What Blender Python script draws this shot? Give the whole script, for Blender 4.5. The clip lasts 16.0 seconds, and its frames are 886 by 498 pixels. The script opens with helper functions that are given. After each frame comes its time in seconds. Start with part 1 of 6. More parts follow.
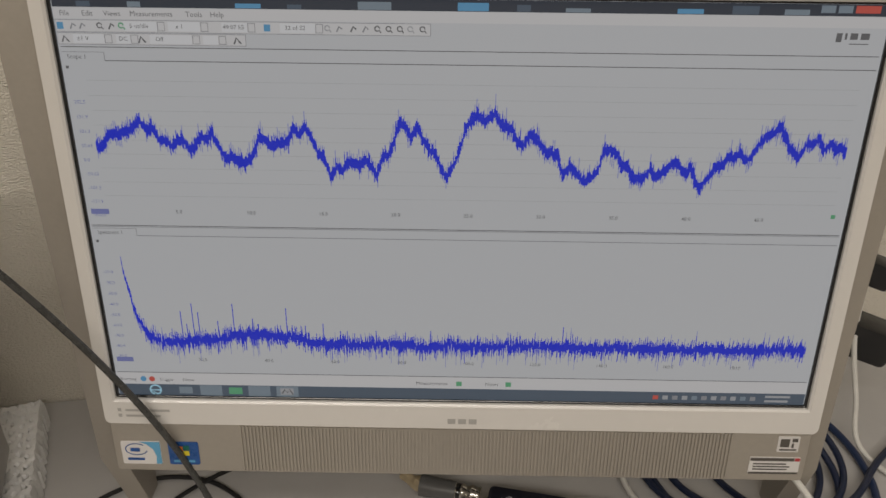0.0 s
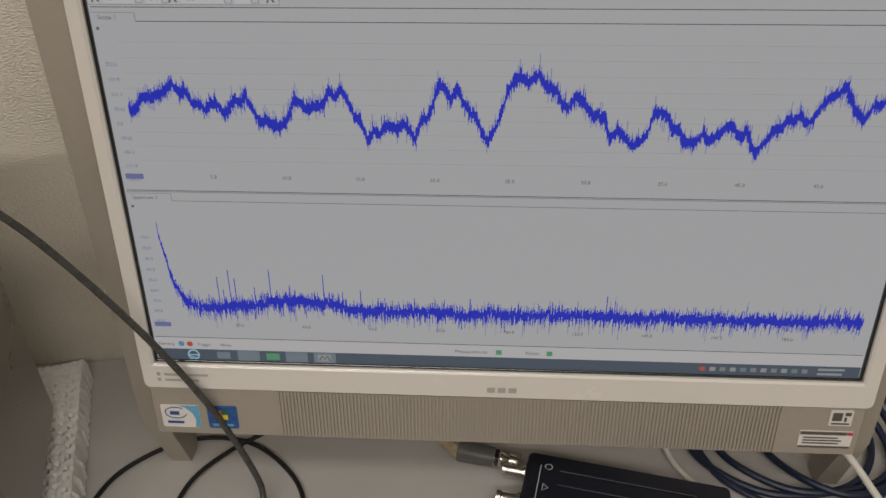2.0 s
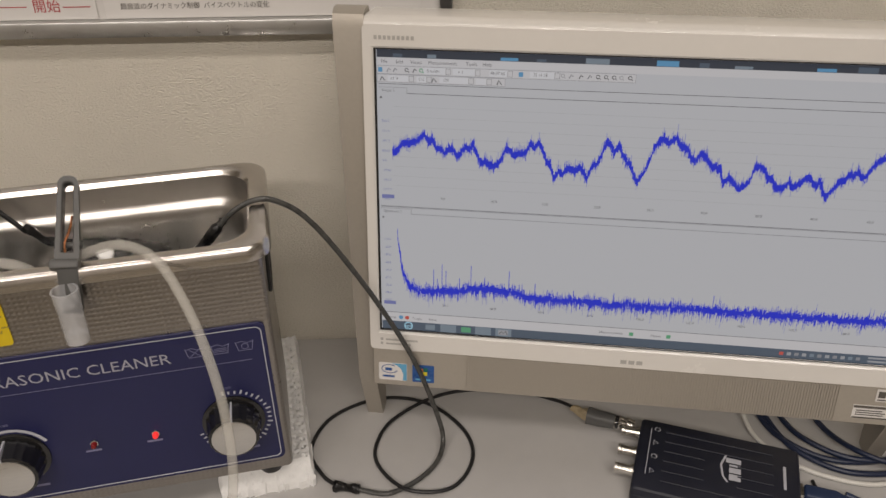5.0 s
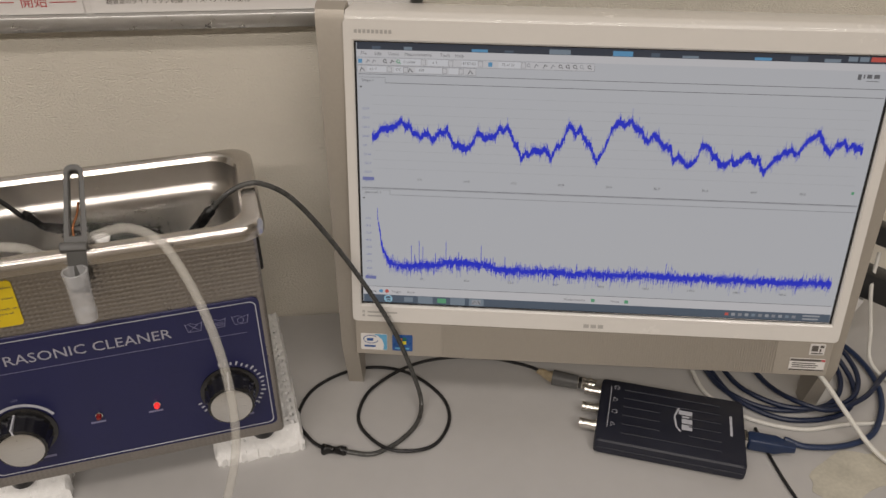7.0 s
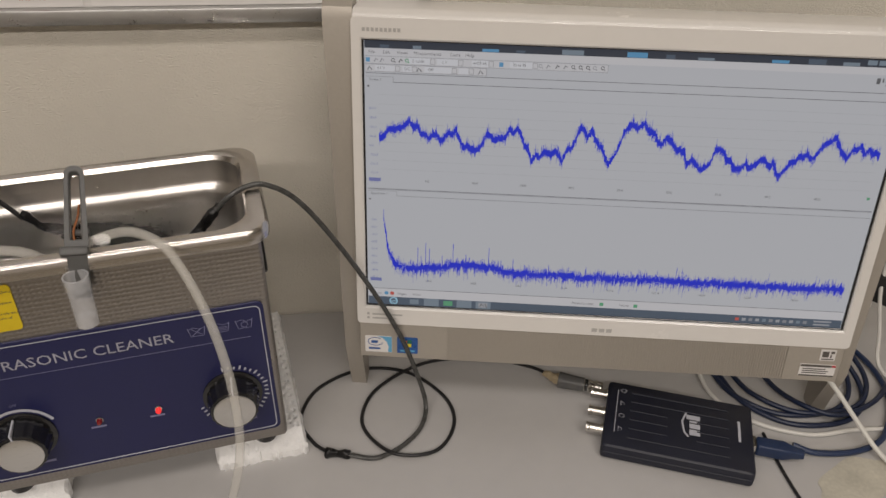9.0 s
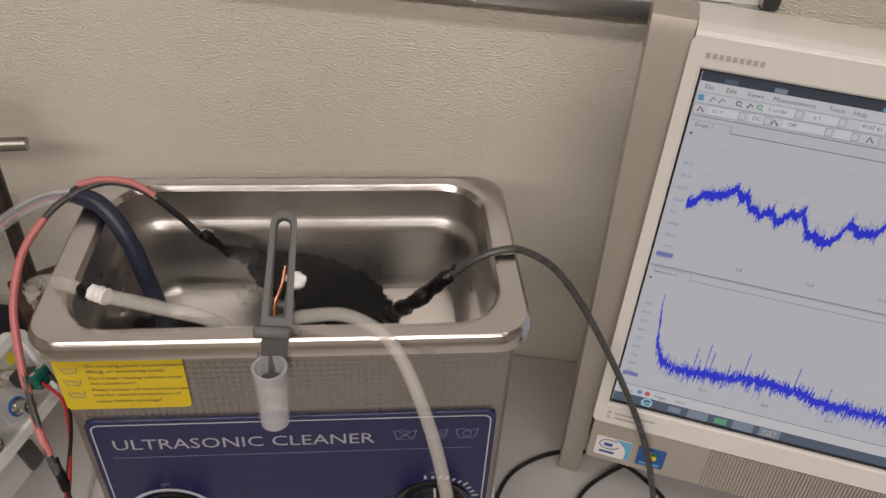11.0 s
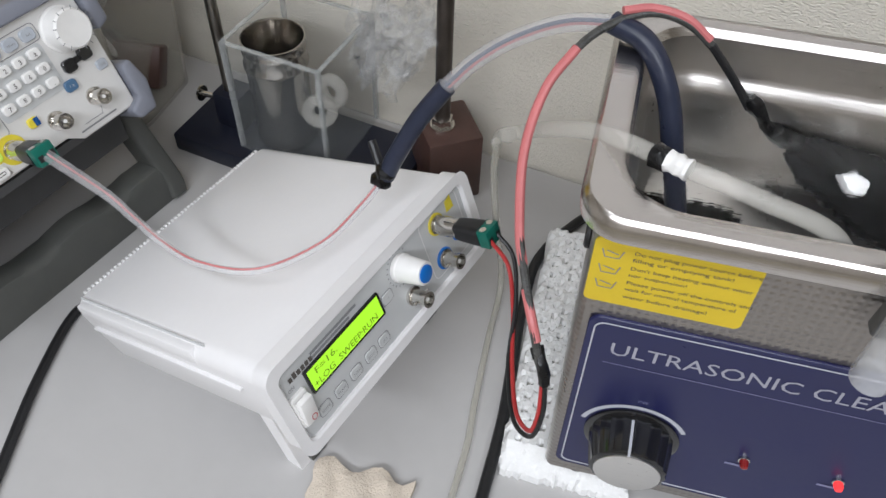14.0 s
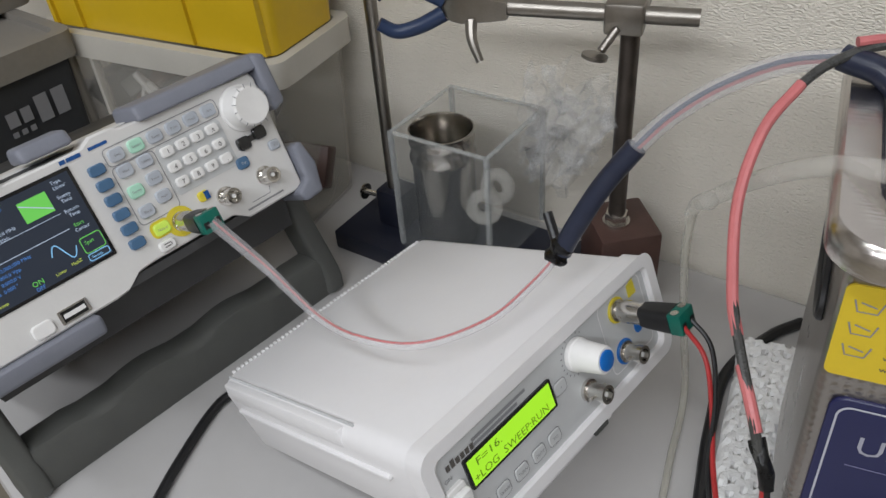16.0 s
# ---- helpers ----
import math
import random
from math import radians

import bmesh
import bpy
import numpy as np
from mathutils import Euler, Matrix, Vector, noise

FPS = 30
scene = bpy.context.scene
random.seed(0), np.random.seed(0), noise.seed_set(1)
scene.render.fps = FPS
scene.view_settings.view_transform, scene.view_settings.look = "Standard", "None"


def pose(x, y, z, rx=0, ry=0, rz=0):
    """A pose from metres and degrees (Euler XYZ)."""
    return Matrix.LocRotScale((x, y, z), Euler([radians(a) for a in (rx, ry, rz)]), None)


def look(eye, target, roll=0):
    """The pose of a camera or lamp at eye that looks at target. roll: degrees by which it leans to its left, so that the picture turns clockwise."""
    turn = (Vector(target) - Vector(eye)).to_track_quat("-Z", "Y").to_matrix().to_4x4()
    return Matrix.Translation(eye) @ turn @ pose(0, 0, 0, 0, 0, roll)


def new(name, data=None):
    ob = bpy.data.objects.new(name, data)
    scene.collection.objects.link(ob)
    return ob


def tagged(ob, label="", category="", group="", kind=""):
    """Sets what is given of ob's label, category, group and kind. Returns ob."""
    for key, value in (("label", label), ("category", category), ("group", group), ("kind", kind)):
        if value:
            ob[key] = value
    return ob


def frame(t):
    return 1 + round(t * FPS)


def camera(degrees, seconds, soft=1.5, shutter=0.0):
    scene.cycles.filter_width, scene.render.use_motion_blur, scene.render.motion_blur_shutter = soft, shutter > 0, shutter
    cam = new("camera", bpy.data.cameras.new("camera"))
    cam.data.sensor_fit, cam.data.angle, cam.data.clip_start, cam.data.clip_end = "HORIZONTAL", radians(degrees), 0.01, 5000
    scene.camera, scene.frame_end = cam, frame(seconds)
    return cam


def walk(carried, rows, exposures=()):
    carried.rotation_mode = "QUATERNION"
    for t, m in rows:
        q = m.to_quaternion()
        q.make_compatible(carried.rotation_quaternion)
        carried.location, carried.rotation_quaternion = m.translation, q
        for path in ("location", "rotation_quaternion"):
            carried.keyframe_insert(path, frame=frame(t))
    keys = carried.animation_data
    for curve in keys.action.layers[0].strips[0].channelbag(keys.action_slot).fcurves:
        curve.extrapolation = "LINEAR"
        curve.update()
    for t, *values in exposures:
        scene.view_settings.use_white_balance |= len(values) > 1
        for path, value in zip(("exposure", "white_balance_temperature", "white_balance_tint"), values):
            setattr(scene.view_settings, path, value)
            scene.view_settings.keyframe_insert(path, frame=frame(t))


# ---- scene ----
cam = camera(57.8, 16.0)
PATH = [
    (0, (0.282, -0.373, 0.470), (0.879, 1.242, -0.548), 0.6),
    (0.5, (0.276, -0.371, 0.470), (0.792, 1.243, -0.593), -0.1),
    (1, (0.279, -0.356, 0.471), (0.742, 1.246, -0.633), -1.0),
    (1.5, (0.282, -0.355, 0.469), (0.757, 1.243, -0.636), -0.9),
    (2, (0.287, -0.356, 0.470), (0.772, 1.227, -0.651), -0.9),
    (2.5, (0.268, -0.384, 0.470), (0.772, 1.194, -0.650), 0.3),
    (3, (0.229, -0.435, 0.487), (0.728, 1.180, -0.582), 1.5),
    (3.5, (0.205, -0.469, 0.500), (0.655, 1.178, -0.541), 0.4),
    (4, (0.184, -0.486, 0.521), (0.569, 1.206, -0.474), -0.5),
    (6.3, (0.123, -0.540, 0.578), (0.547, 1.091, -0.499), -0.5),
    (6.5, (0.122, -0.545, 0.580), (0.567, 1.081, -0.496), -0.5),
    (7, (0.112, -0.553, 0.581), (0.611, 1.064, -0.485), 0.5),
    (7.5, (0.109, -0.544, 0.589), (0.616, 1.065, -0.487), 1.2),
    (8, (0.111, -0.538, 0.594), (0.618, 1.062, -0.493), 1.2),
    (8.2, (0.112, -0.537, 0.594), (0.622, 1.059, -0.496), 1.1),
    (10.3, (0.090, -0.444, 0.572), (0.535, 1.142, -0.565), 1.9),
    (10.5, (0.086, -0.394, 0.581), (0.417, 1.173, -0.618), 2.8),
    (11, (0.045, -0.295, 0.566), (0.250, 1.241, -0.697), 4.4),
    (11.5, (0.023, -0.217, 0.555), (0.131, 1.245, -0.806), 4.0),
    (12, (0.023, -0.184, 0.544), (0.048, 1.195, -0.905), 1.6),
    (12.5, (0.026, -0.193, 0.544), (0.007, 1.110, -0.973), -0.2),
    (13, (0.014, -0.218, 0.546), (-0.007, 1.054, -0.997), 0.4),
    (13.5, (-0.057, -0.227, 0.517), (-0.137, 1.074, -1.000), 3.9),
    (14, (-0.132, -0.216, 0.484), (-0.417, 1.055, -1.034), 2.0),
    (14.5, (-0.167, -0.208, 0.453), (-0.667, 1.092, -0.983), -1.1),
    (15, (-0.187, -0.207, 0.442), (-0.844, 1.122, -0.900), -3.3),
    (15.5, (-0.178, -0.209, 0.428), (-0.893, 1.162, -0.842), -4.9),
    (16, (-0.151, -0.218, 0.417), (-0.847, 1.203, -0.807), -5.0),
]
walk(cam, [(t, look(eye, target, roll)) for t, eye, target, roll in PATH],
     exposures=[(0.0, -0.45, 7000, 12), (2.0, -0.44, 7000, 12), (4.0, -0.24, 7000, 15), (6.3, -0.26, 6900, 14), (8.2, -0.28, 6850, 14), (10.5, -0.29, 6800, 16), (11.2, -0.10, 6800, 17), (12.0, 0.06, 6600, 16), (12.5, 0.10, 6150, 13), (13.0, 0.36, 5950, 11), (13.5, 0.45, 5750, 9), (14.0, 0.36, 5750, 10), (14.5, 0.14, 5800, 10), (15.0, 0.08, 5850, 10), (16.0, 0.08, 5850, 10)])

# ---- light: an inferred ceiling tube and an added fill row in a closed room ----
WALL = pose(0, 0.27, 0, 0, 0, -10.8)          # frame of the papered wall: x along it, y into it
world = bpy.data.worlds.new("world")
scene.world = world
world.use_nodes = True
world.node_tree.nodes["Background"].inputs["Color"].default_value = (0.9, 0.95, 1.0, 1)
world.node_tree.nodes["Background"].inputs["Strength"].default_value = 0.05


def tube_or_fill(x, y, length, power):
    """One overhead area lamp, inferred tube or added fill, in the wall's frame."""
    data = bpy.data.lights.new("tube_or_fill_light", "AREA")
    data.shape, data.size, data.size_y = "RECTANGLE", length, 0.16
    data.energy, data.color = power, (1.0, 0.965, 0.92)
    ob = new("tube_or_fill_light", data)
    ob.matrix_world = WALL @ pose(x, y, 1.66, 0, 0, 0)
    return ob


tube_or_fill(0.1, -1.05, 2.4, 14.0)
# further row added as fill to brighten the wall and the fronts
tube_or_fill(0.1, -2.2, 2.4, 48.0)

# ---- materials ----


def material(name, color, rough=0.5, metal=0.0, vary=0.08, scale=40.0, bump=0.0, bump_scale=300.0, coat=0.0,
             transmission=0.0, ior=1.45, emission=None, glow=0.0, stretch=(1, 1, 1), rough_vary=0.08, alpha=1.0, spread=0.0):
    m = bpy.data.materials.new(name)
    m.use_nodes = True
    n, l = m.node_tree.nodes, m.node_tree.links
    b = n["Principled BSDF"]
    b.inputs["Base Color"].default_value = (*color, 1)
    b.inputs["Roughness"].default_value = rough
    b.inputs["Metallic"].default_value = metal
    b.inputs["Coat Weight"].default_value = coat
    b.inputs["Transmission Weight"].default_value = transmission
    b.inputs["IOR"].default_value = ior
    b.inputs["Alpha"].default_value = alpha
    if emission:
        b.inputs["Emission Color"].default_value = (*emission, 1)
        b.inputs["Emission Strength"].default_value = glow
    co = n.new("ShaderNodeTexCoord")
    mp = n.new("ShaderNodeMapping")
    mp.inputs["Scale"].default_value = stretch
    l.new(co.outputs["Object"], mp.inputs["Vector"])
    if vary or rough_vary:
        big, fine = n.new("ShaderNodeTexNoise"), n.new("ShaderNodeTexNoise")
        big.inputs["Scale"].default_value, big.inputs["Detail"].default_value = scale, 4
        fine.inputs["Scale"].default_value, fine.inputs["Detail"].default_value = scale * 9, 3
        l.new(mp.outputs[0], big.inputs["Vector"])
        l.new(mp.outputs[0], fine.inputs["Vector"])
        add = n.new("ShaderNodeMath")
        add.operation = "MULTIPLY_ADD"
        add.inputs[1].default_value = 0.45
        l.new(fine.outputs["Fac"], add.inputs[0])
        l.new(big.outputs["Fac"], add.inputs[2])
        if vary:
            ramp = n.new("ShaderNodeMapRange")
            ramp.inputs["From Min"].default_value, ramp.inputs["From Max"].default_value = 0.4, 1.05
            ramp.inputs["To Min"].default_value, ramp.inputs["To Max"].default_value = 1 - vary, 1 + vary
            l.new(add.outputs[0], ramp.inputs["Value"])
            mul = n.new("ShaderNodeVectorMath")
            mul.operation = "SCALE"
            mul.inputs[0].default_value = color
            l.new(ramp.outputs[0], mul.inputs["Scale"])
            l.new(mul.outputs[0], b.inputs["Base Color"])
        if rough_vary:
            rr_ = n.new("ShaderNodeMapRange")
            rr_.inputs["From Min"].default_value, rr_.inputs["From Max"].default_value = 0.4, 1.05
            rr_.inputs["To Min"].default_value, rr_.inputs["To Max"].default_value = max(0, rough - rough_vary), rough + rough_vary
            l.new(add.outputs[0], rr_.inputs["Value"])
            l.new(rr_.outputs[0], b.inputs["Roughness"])
    if bump:
        tex, bp = n.new("ShaderNodeTexNoise"), n.new("ShaderNodeBump")
        tex.inputs["Scale"].default_value, tex.inputs["Detail"].default_value = bump_scale, 3
        l.new(mp.outputs[0], tex.inputs["Vector"])
        bp.inputs["Strength"].default_value, bp.inputs["Distance"].default_value = bump, 0.001
        l.new(tex.outputs["Fac"], bp.inputs["Height"])
        l.new(bp.outputs[0], b.inputs["Normal"])
    return m


def wallpaper():
    """Off-white vinyl paper with an embossed horizontal weave."""
    m = material("wallpaper", (0.86, 0.81, 0.705), 0.75, vary=0.05, scale=3.0, rough_vary=0.05)
    n, l = m.node_tree.nodes, m.node_tree.links
    b = n["Principled BSDF"]
    co = n.new("ShaderNodeTexCoord")
    weft = n.new("ShaderNodeTexWave")
    weft.bands_direction = "Z"
    weft.inputs["Scale"].default_value, weft.inputs["Distortion"].default_value = 135.0, 11.0
    weft.inputs["Detail"].default_value, weft.inputs["Detail Scale"].default_value = 2.0, 1.2
    l.new(co.outputs["Object"], weft.inputs["Vector"])
    heights = [weft.outputs["Fac"]]
    for sx, sz in ((330, 820), (900, 1900)):
        mp, tex = n.new("ShaderNodeMapping"), n.new("ShaderNodeTexNoise")
        mp.inputs["Scale"].default_value = (sx, 1, sz)
        tex.inputs["Scale"].default_value, tex.inputs["Detail"].default_value = 1.0, 1
        l.new(co.outputs["Object"], mp.inputs["Vector"])
        l.new(mp.outputs[0], tex.inputs["Vector"])
        heights.append(tex.outputs["Fac"])
    a, c = n.new("ShaderNodeMath"), n.new("ShaderNodeMath")
    a.operation = c.operation = "MULTIPLY_ADD"
    a.inputs[1].default_value, c.inputs[1].default_value = 0.10, 0.55
    l.new(heights[0], a.inputs[0])
    l.new(heights[1], a.inputs[2])
    l.new(heights[2], c.inputs[0])
    l.new(a.outputs[0], c.inputs[2])
    bp = n.new("ShaderNodeBump")
    bp.inputs["Strength"].default_value, bp.inputs["Distance"].default_value = 1.0, 0.0019
    l.new(c.outputs[0], bp.inputs["Height"])
    l.new(bp.outputs[0], b.inputs["Normal"])
    return m


def brushed(name, color, rough, axis, dots=False):
    """Stainless steel with a fine brushed grain along one axis; dots: embossed dimples."""
    grain = {"x": (6, 900, 900), "y": (900, 6, 900), "z": (900, 900, 6)}[axis]
    m = material(name, color, rough, 1.0, vary=0.06, scale=1.0, stretch=(18, 18, 18), rough_vary=0.05)
    n, l = m.node_tree.nodes, m.node_tree.links
    b = n["Principled BSDF"]
    co, mp, tex, bp = (n.new(k) for k in ("ShaderNodeTexCoord", "ShaderNodeMapping", "ShaderNodeTexNoise", "ShaderNodeBump"))
    mp.inputs["Scale"].default_value = grain
    tex.inputs["Scale"].default_value, tex.inputs["Detail"].default_value = 1.0, 2
    l.new(co.outputs["Object"], mp.inputs["Vector"])
    l.new(mp.outputs[0], tex.inputs["Vector"])
    bp.inputs["Strength"].default_value, bp.inputs["Distance"].default_value = 0.25, 0.0004
    l.new(tex.outputs["Fac"], bp.inputs["Height"])
    last = bp
    if dots:
        waves = []
        for direction in ("X", "Z"):
            w = n.new("ShaderNodeTexWave")
            w.bands_direction = direction
            w.inputs["Scale"].default_value = 78.0
            l.new(co.outputs["Object"], w.inputs["Vector"])
            waves.append(w.outputs["Fac"])
        mul, bp2 = n.new("ShaderNodeMath"), n.new("ShaderNodeBump")
        mul.operation = "MULTIPLY"
        l.new(waves[0], mul.inputs[0])
        l.new(waves[1], mul.inputs[1])
        bp2.inputs["Strength"].default_value, bp2.inputs["Distance"].default_value = 0.38, 0.0007
        l.new(mul.outputs[0], bp2.inputs["Height"])
        l.new(bp.outputs[0], bp2.inputs["Normal"])
        last = bp2
    l.new(last.outputs[0], b.inputs["Normal"])
    return m


def screen_glow(name, color, strength):
    return material(name, (0.02, 0.02, 0.02), 0.35, vary=0, rough_vary=0, emission=color, glow=strength)


M_WALL = wallpaper()
# tone of the unseen walls, set for bounce light and steel reflections
M_PLAIN = material("unseen_wall_tone", (0.46, 0.43, 0.39), 0.8, vary=0.25, scale=2)
M_CEIL = material("ceiling_board", (0.8, 0.8, 0.78), 0.85, scale=5, bump=0.3, bump_scale=120)
M_FLOOR = material("floor_vinyl", (0.24, 0.215, 0.17), 0.5, scale=6)
M_TUBE = material("lamp_diffuser", (0.9, 0.9, 0.9), 0.4, vary=0, rough_vary=0, emission=(1, 0.95, 0.87), glow=4.0)
M_DESK = material("grey_laminate", (0.47, 0.46, 0.45), 0.42, vary=0.05, scale=7, bump=0.08, bump_scale=900)
M_STEELX = brushed("brushed_steel_body", (0.36, 0.335, 0.31), 0.30, "x", dots=True)
M_RIM = brushed("polished_steel_rim", (0.60, 0.57, 0.54), 0.22, "x")
M_LINER = brushed("satin_steel_liner", (0.60, 0.575, 0.545), 0.30, "x")
M_CHROME = material("nickel_plated", (0.68, 0.66, 0.62), 0.2, 1.0, vary=0.08, scale=200)
M_CUP = material("cup_steel", (0.48, 0.46, 0.43), 0.16, 1.0, vary=0.05, scale=60)
M_ROD = material("grey_steel_rod", (0.30, 0.28, 0.25), 0.35, 1.0, vary=0.12, scale=90)
M_DARKROD = material("dark_steel_rod", (0.10, 0.085, 0.075), 0.38, 0.8, vary=0.2, scale=60)
M_BROWN = material("brown_paint", (0.075, 0.04, 0.032), 0.4, vary=0.2, scale=50, bump=0.1, bump_scale=400)
M_BLACK = material("black_plastic", (0.016, 0.016, 0.017), 0.38, vary=0.15, scale=90, bump=0.05, bump_scale=900)
M_GLOSSBLACK = material("glossy_black", (0.012, 0.012, 0.013), 0.15, vary=0.1, scale=80, coat=0.5)
M_TAR = material("black_mastic", (0.004, 0.004, 0.0045), 0.30, vary=0.3, scale=220, bump=0.55, bump_scale=260)
M_WETTAR = material("wet_black_mastic", (0.002, 0.002, 0.0022), 0.30, vary=0.3, scale=220, bump=0.35, bump_scale=160, ior=1.10)
M_NAVYPLATE = material("navy_painted_plate", (0.014, 0.016, 0.028), 0.45, vary=0.15, scale=40, bump=0.08, bump_scale=500)
M_PANEL = material("blue_panel_film", (0.016, 0.018, 0.076), 0.34, vary=0.05, scale=30)
M_WHITEINK = material("white_print", (0.50, 0.51, 0.56), 0.5, vary=0.04, scale=200)
M_TITLEINK = material("greyer_white_print", (0.37, 0.37, 0.43), 0.5, vary=0.08, scale=200)
M_FAINTINK = material("faint_print", (0.22, 0.22, 0.36), 0.5, vary=0.04, scale=200)
M_REDINK = material("red_print", (0.5, 0.06, 0.07), 0.5, vary=0.05, scale=200)
M_YELLOW = material("yellow_label", (0.68, 0.50, 0.02), 0.45, vary=0.05, scale=60)
M_DARKINK = material("dark_print", (0.10, 0.09, 0.08), 0.5, vary=0.05, scale=200)
M_PALEINK = material("pale_grey_print", (0.42, 0.41, 0.39), 0.5, vary=0.05, scale=200)
M_GREYINK = material("grey_print", (0.25, 0.25, 0.26), 0.5, vary=0.05, scale=200)
M_KNOBCAP = material("spun_aluminium", (0.72, 0.71, 0.69), 0.33, 1.0, vary=0.05, scale=150, stretch=(1, 1, 8))
M_REDLENS = material("red_lens", (0.22, 0.015, 0.015), 0.15, vary=0.1, scale=400, coat=0.4)
M_REDLIT = material("lit_red_lens", (0.5, 0.02, 0.02), 0.2, vary=0, rough_vary=0, emission=(1.0, 0.05, 0.05), glow=0.8)
M_WATER = material("water", (0.95, 0.97, 0.97), 0.015, vary=0, rough_vary=0, transmission=1.0, ior=1.24, bump=0.5, bump_scale=130, stretch=(0.35, 2.6, 1))
M_RIPPLEBEAD = material("clear_ripple_bead", (0.80, 0.82, 0.83), 0.03, vary=0, rough_vary=0, ior=1.33, alpha=0.07)
M_SILICONE = material("milky_silicone", (0.72, 0.70, 0.64), 0.18, vary=0.05, scale=25, rough_vary=0.03, ior=1.42, alpha=0.31)
M_MILKY = material("cloudy_silicone", (0.74, 0.75, 0.77), 0.24, vary=0.06, scale=40, rough_vary=0.04, ior=1.42, alpha=0.36)
M_CLEARTUBE = material("clear_vinyl", (0.76, 0.76, 0.78), 0.16, vary=0.04, scale=25, rough_vary=0.03, ior=1.4, alpha=0.28)
M_THINTUBE = material("yellowed_clear_vinyl", (0.60, 0.58, 0.50), 0.25, vary=0.04, scale=25, rough_vary=0.03, alpha=0.4)
M_SLEEVE = material("navy_rubber_sleeve", (0.022, 0.027, 0.05), 0.33, vary=0.15, scale=120, bump=0.15, bump_scale=300)
M_CABLE = material("grey_cable_jacket", (0.06, 0.06, 0.057), 0.28, vary=0.1, scale=120)
M_BLACKCABLE = material("black_cable_jacket", (0.014, 0.014, 0.015), 0.4, vary=0.1, scale=120)
M_BLUECABLE = material("blue_cable_jacket", (0.018, 0.034, 0.085), 0.4, vary=0.1, scale=120)
M_NETCABLE = material("navy_cable_jacket", (0.012, 0.020, 0.050), 0.4, vary=0.1, scale=120)
M_WHITECABLE = material("white_cable_jacket", (0.68, 0.67, 0.63), 0.45, vary=0.06, scale=120)
M_REDWIRE = material("red_wire", (0.42, 0.035, 0.035), 0.35, vary=0.08, scale=150)
M_PINK = material("pale_red_wire", (0.56, 0.17, 0.17), 0.35, vary=0.1, scale=150)
M_COPPER = material("copper", (0.8, 0.35, 0.18), 0.25, 1.0, vary=0.1, scale=300)
M_GREEN = material("green_terminal", (0.008, 0.13, 0.095), 0.4, vary=0.1, scale=200)
M_TAPE = material("aged_tape", (0.42, 0.34, 0.22), 0.4, vary=0.2, scale=200, bump=0.3, bump_scale=400)
M_GREYCLIP = material("grey_nylon", (0.10, 0.10, 0.098), 0.4, vary=0.12, scale=120)
M_MAT = material("white_knit", (0.86, 0.86, 0.85), 0.9, vary=0.06, scale=200, bump=0.8, bump_scale=500)
M_CLOTH = material("beige_cloth", (0.66, 0.58, 0.48), 0.95, vary=0.1, scale=150, bump=0.9, bump_scale=700)
M_BEZEL = material("white_gloss_bezel", (0.72, 0.70, 0.665), 0.22, vary=0.02, scale=20, coat=0.3)
M_SILVER = material("champagne_silver_paint", (0.42, 0.385, 0.335), 0.40, 0.35, vary=0.04, scale=300)
M_PCBACK = material("dark_back_shell", (0.05, 0.05, 0.05), 0.5, scale=30)
M_IVORY = material("white_abs", (0.80, 0.79, 0.79), 0.42, vary=0.02, scale=30, bump=0.06, bump_scale=1500)
M_FRONTGREY = material("light_grey_front", (0.56, 0.57, 0.57), 0.42, vary=0.03, scale=60)
M_DGBODY = material("pale_grey_abs", (0.70, 0.69, 0.67), 0.42, vary=0.03, scale=60)
M_DGDARK = material("dark_grey_shell", (0.055, 0.055, 0.056), 0.5, vary=0.1, scale=40, bump=0.1, bump_scale=700)
M_BUMPER = material("slate_rubber", (0.21, 0.22, 0.26), 0.55, vary=0.06, scale=60, bump=0.1, bump_scale=800)
M_STAND = material("warm_grey_plastic", (0.105, 0.108, 0.10), 0.5, vary=0.08, scale=60, bump=0.1, bump_scale=800)
M_BLUEKEY = material("steel_blue_key", (0.08, 0.16, 0.28), 0.35, vary=0.05, scale=150)
M_WHITEKEY = material("white_key", (0.82, 0.81, 0.79), 0.4, vary=0.03, scale=150)
M_GREYKEY = material("translucent_grey_key", (0.46, 0.49, 0.54), 0.35, vary=0.05, scale=150)
M_GREENKEY = material("green_backlit_key", (0.42, 0.62, 0.50), 0.4, vary=0.05, scale=150, emission=(0.2, 0.7, 0.4), glow=0.12)
M_YELLOWKEY = material("yellow_green_lit_key", (0.5, 0.6, 0.1), 0.4, vary=0.05, scale=150, emission=(0.5, 0.8, 0.05), glow=0.25)
M_YELLOWRING = material("yellow_paint", (0.72, 0.60, 0.04), 0.45, vary=0.06, scale=150)
M_KNOBBLUE = material("blue_knob_cap", (0.02, 0.16, 0.55), 0.35, vary=0.05, scale=150)
M_ACRYL = material("acrylic", (0.4, 0.42, 0.42), 0.04, vary=0, rough_vary=0, ior=1.45, alpha=0.07)
M_ACRYLEDGE = material("acrylic_edge_glint", (0.55, 0.57, 0.56), 0.15, vary=0, rough_vary=0, ior=1.45, alpha=0.36)
M_FILM = material("clear_film", (0.85, 0.85, 0.84), 0.12, vary=0, rough_vary=0, ior=1.5, alpha=0.17, bump=1.0, bump_scale=120)
M_CLEARBOX = material("cloudy_polypropylene", (0.66, 0.63, 0.56), 0.35, vary=0.08, scale=40, alpha=0.24)
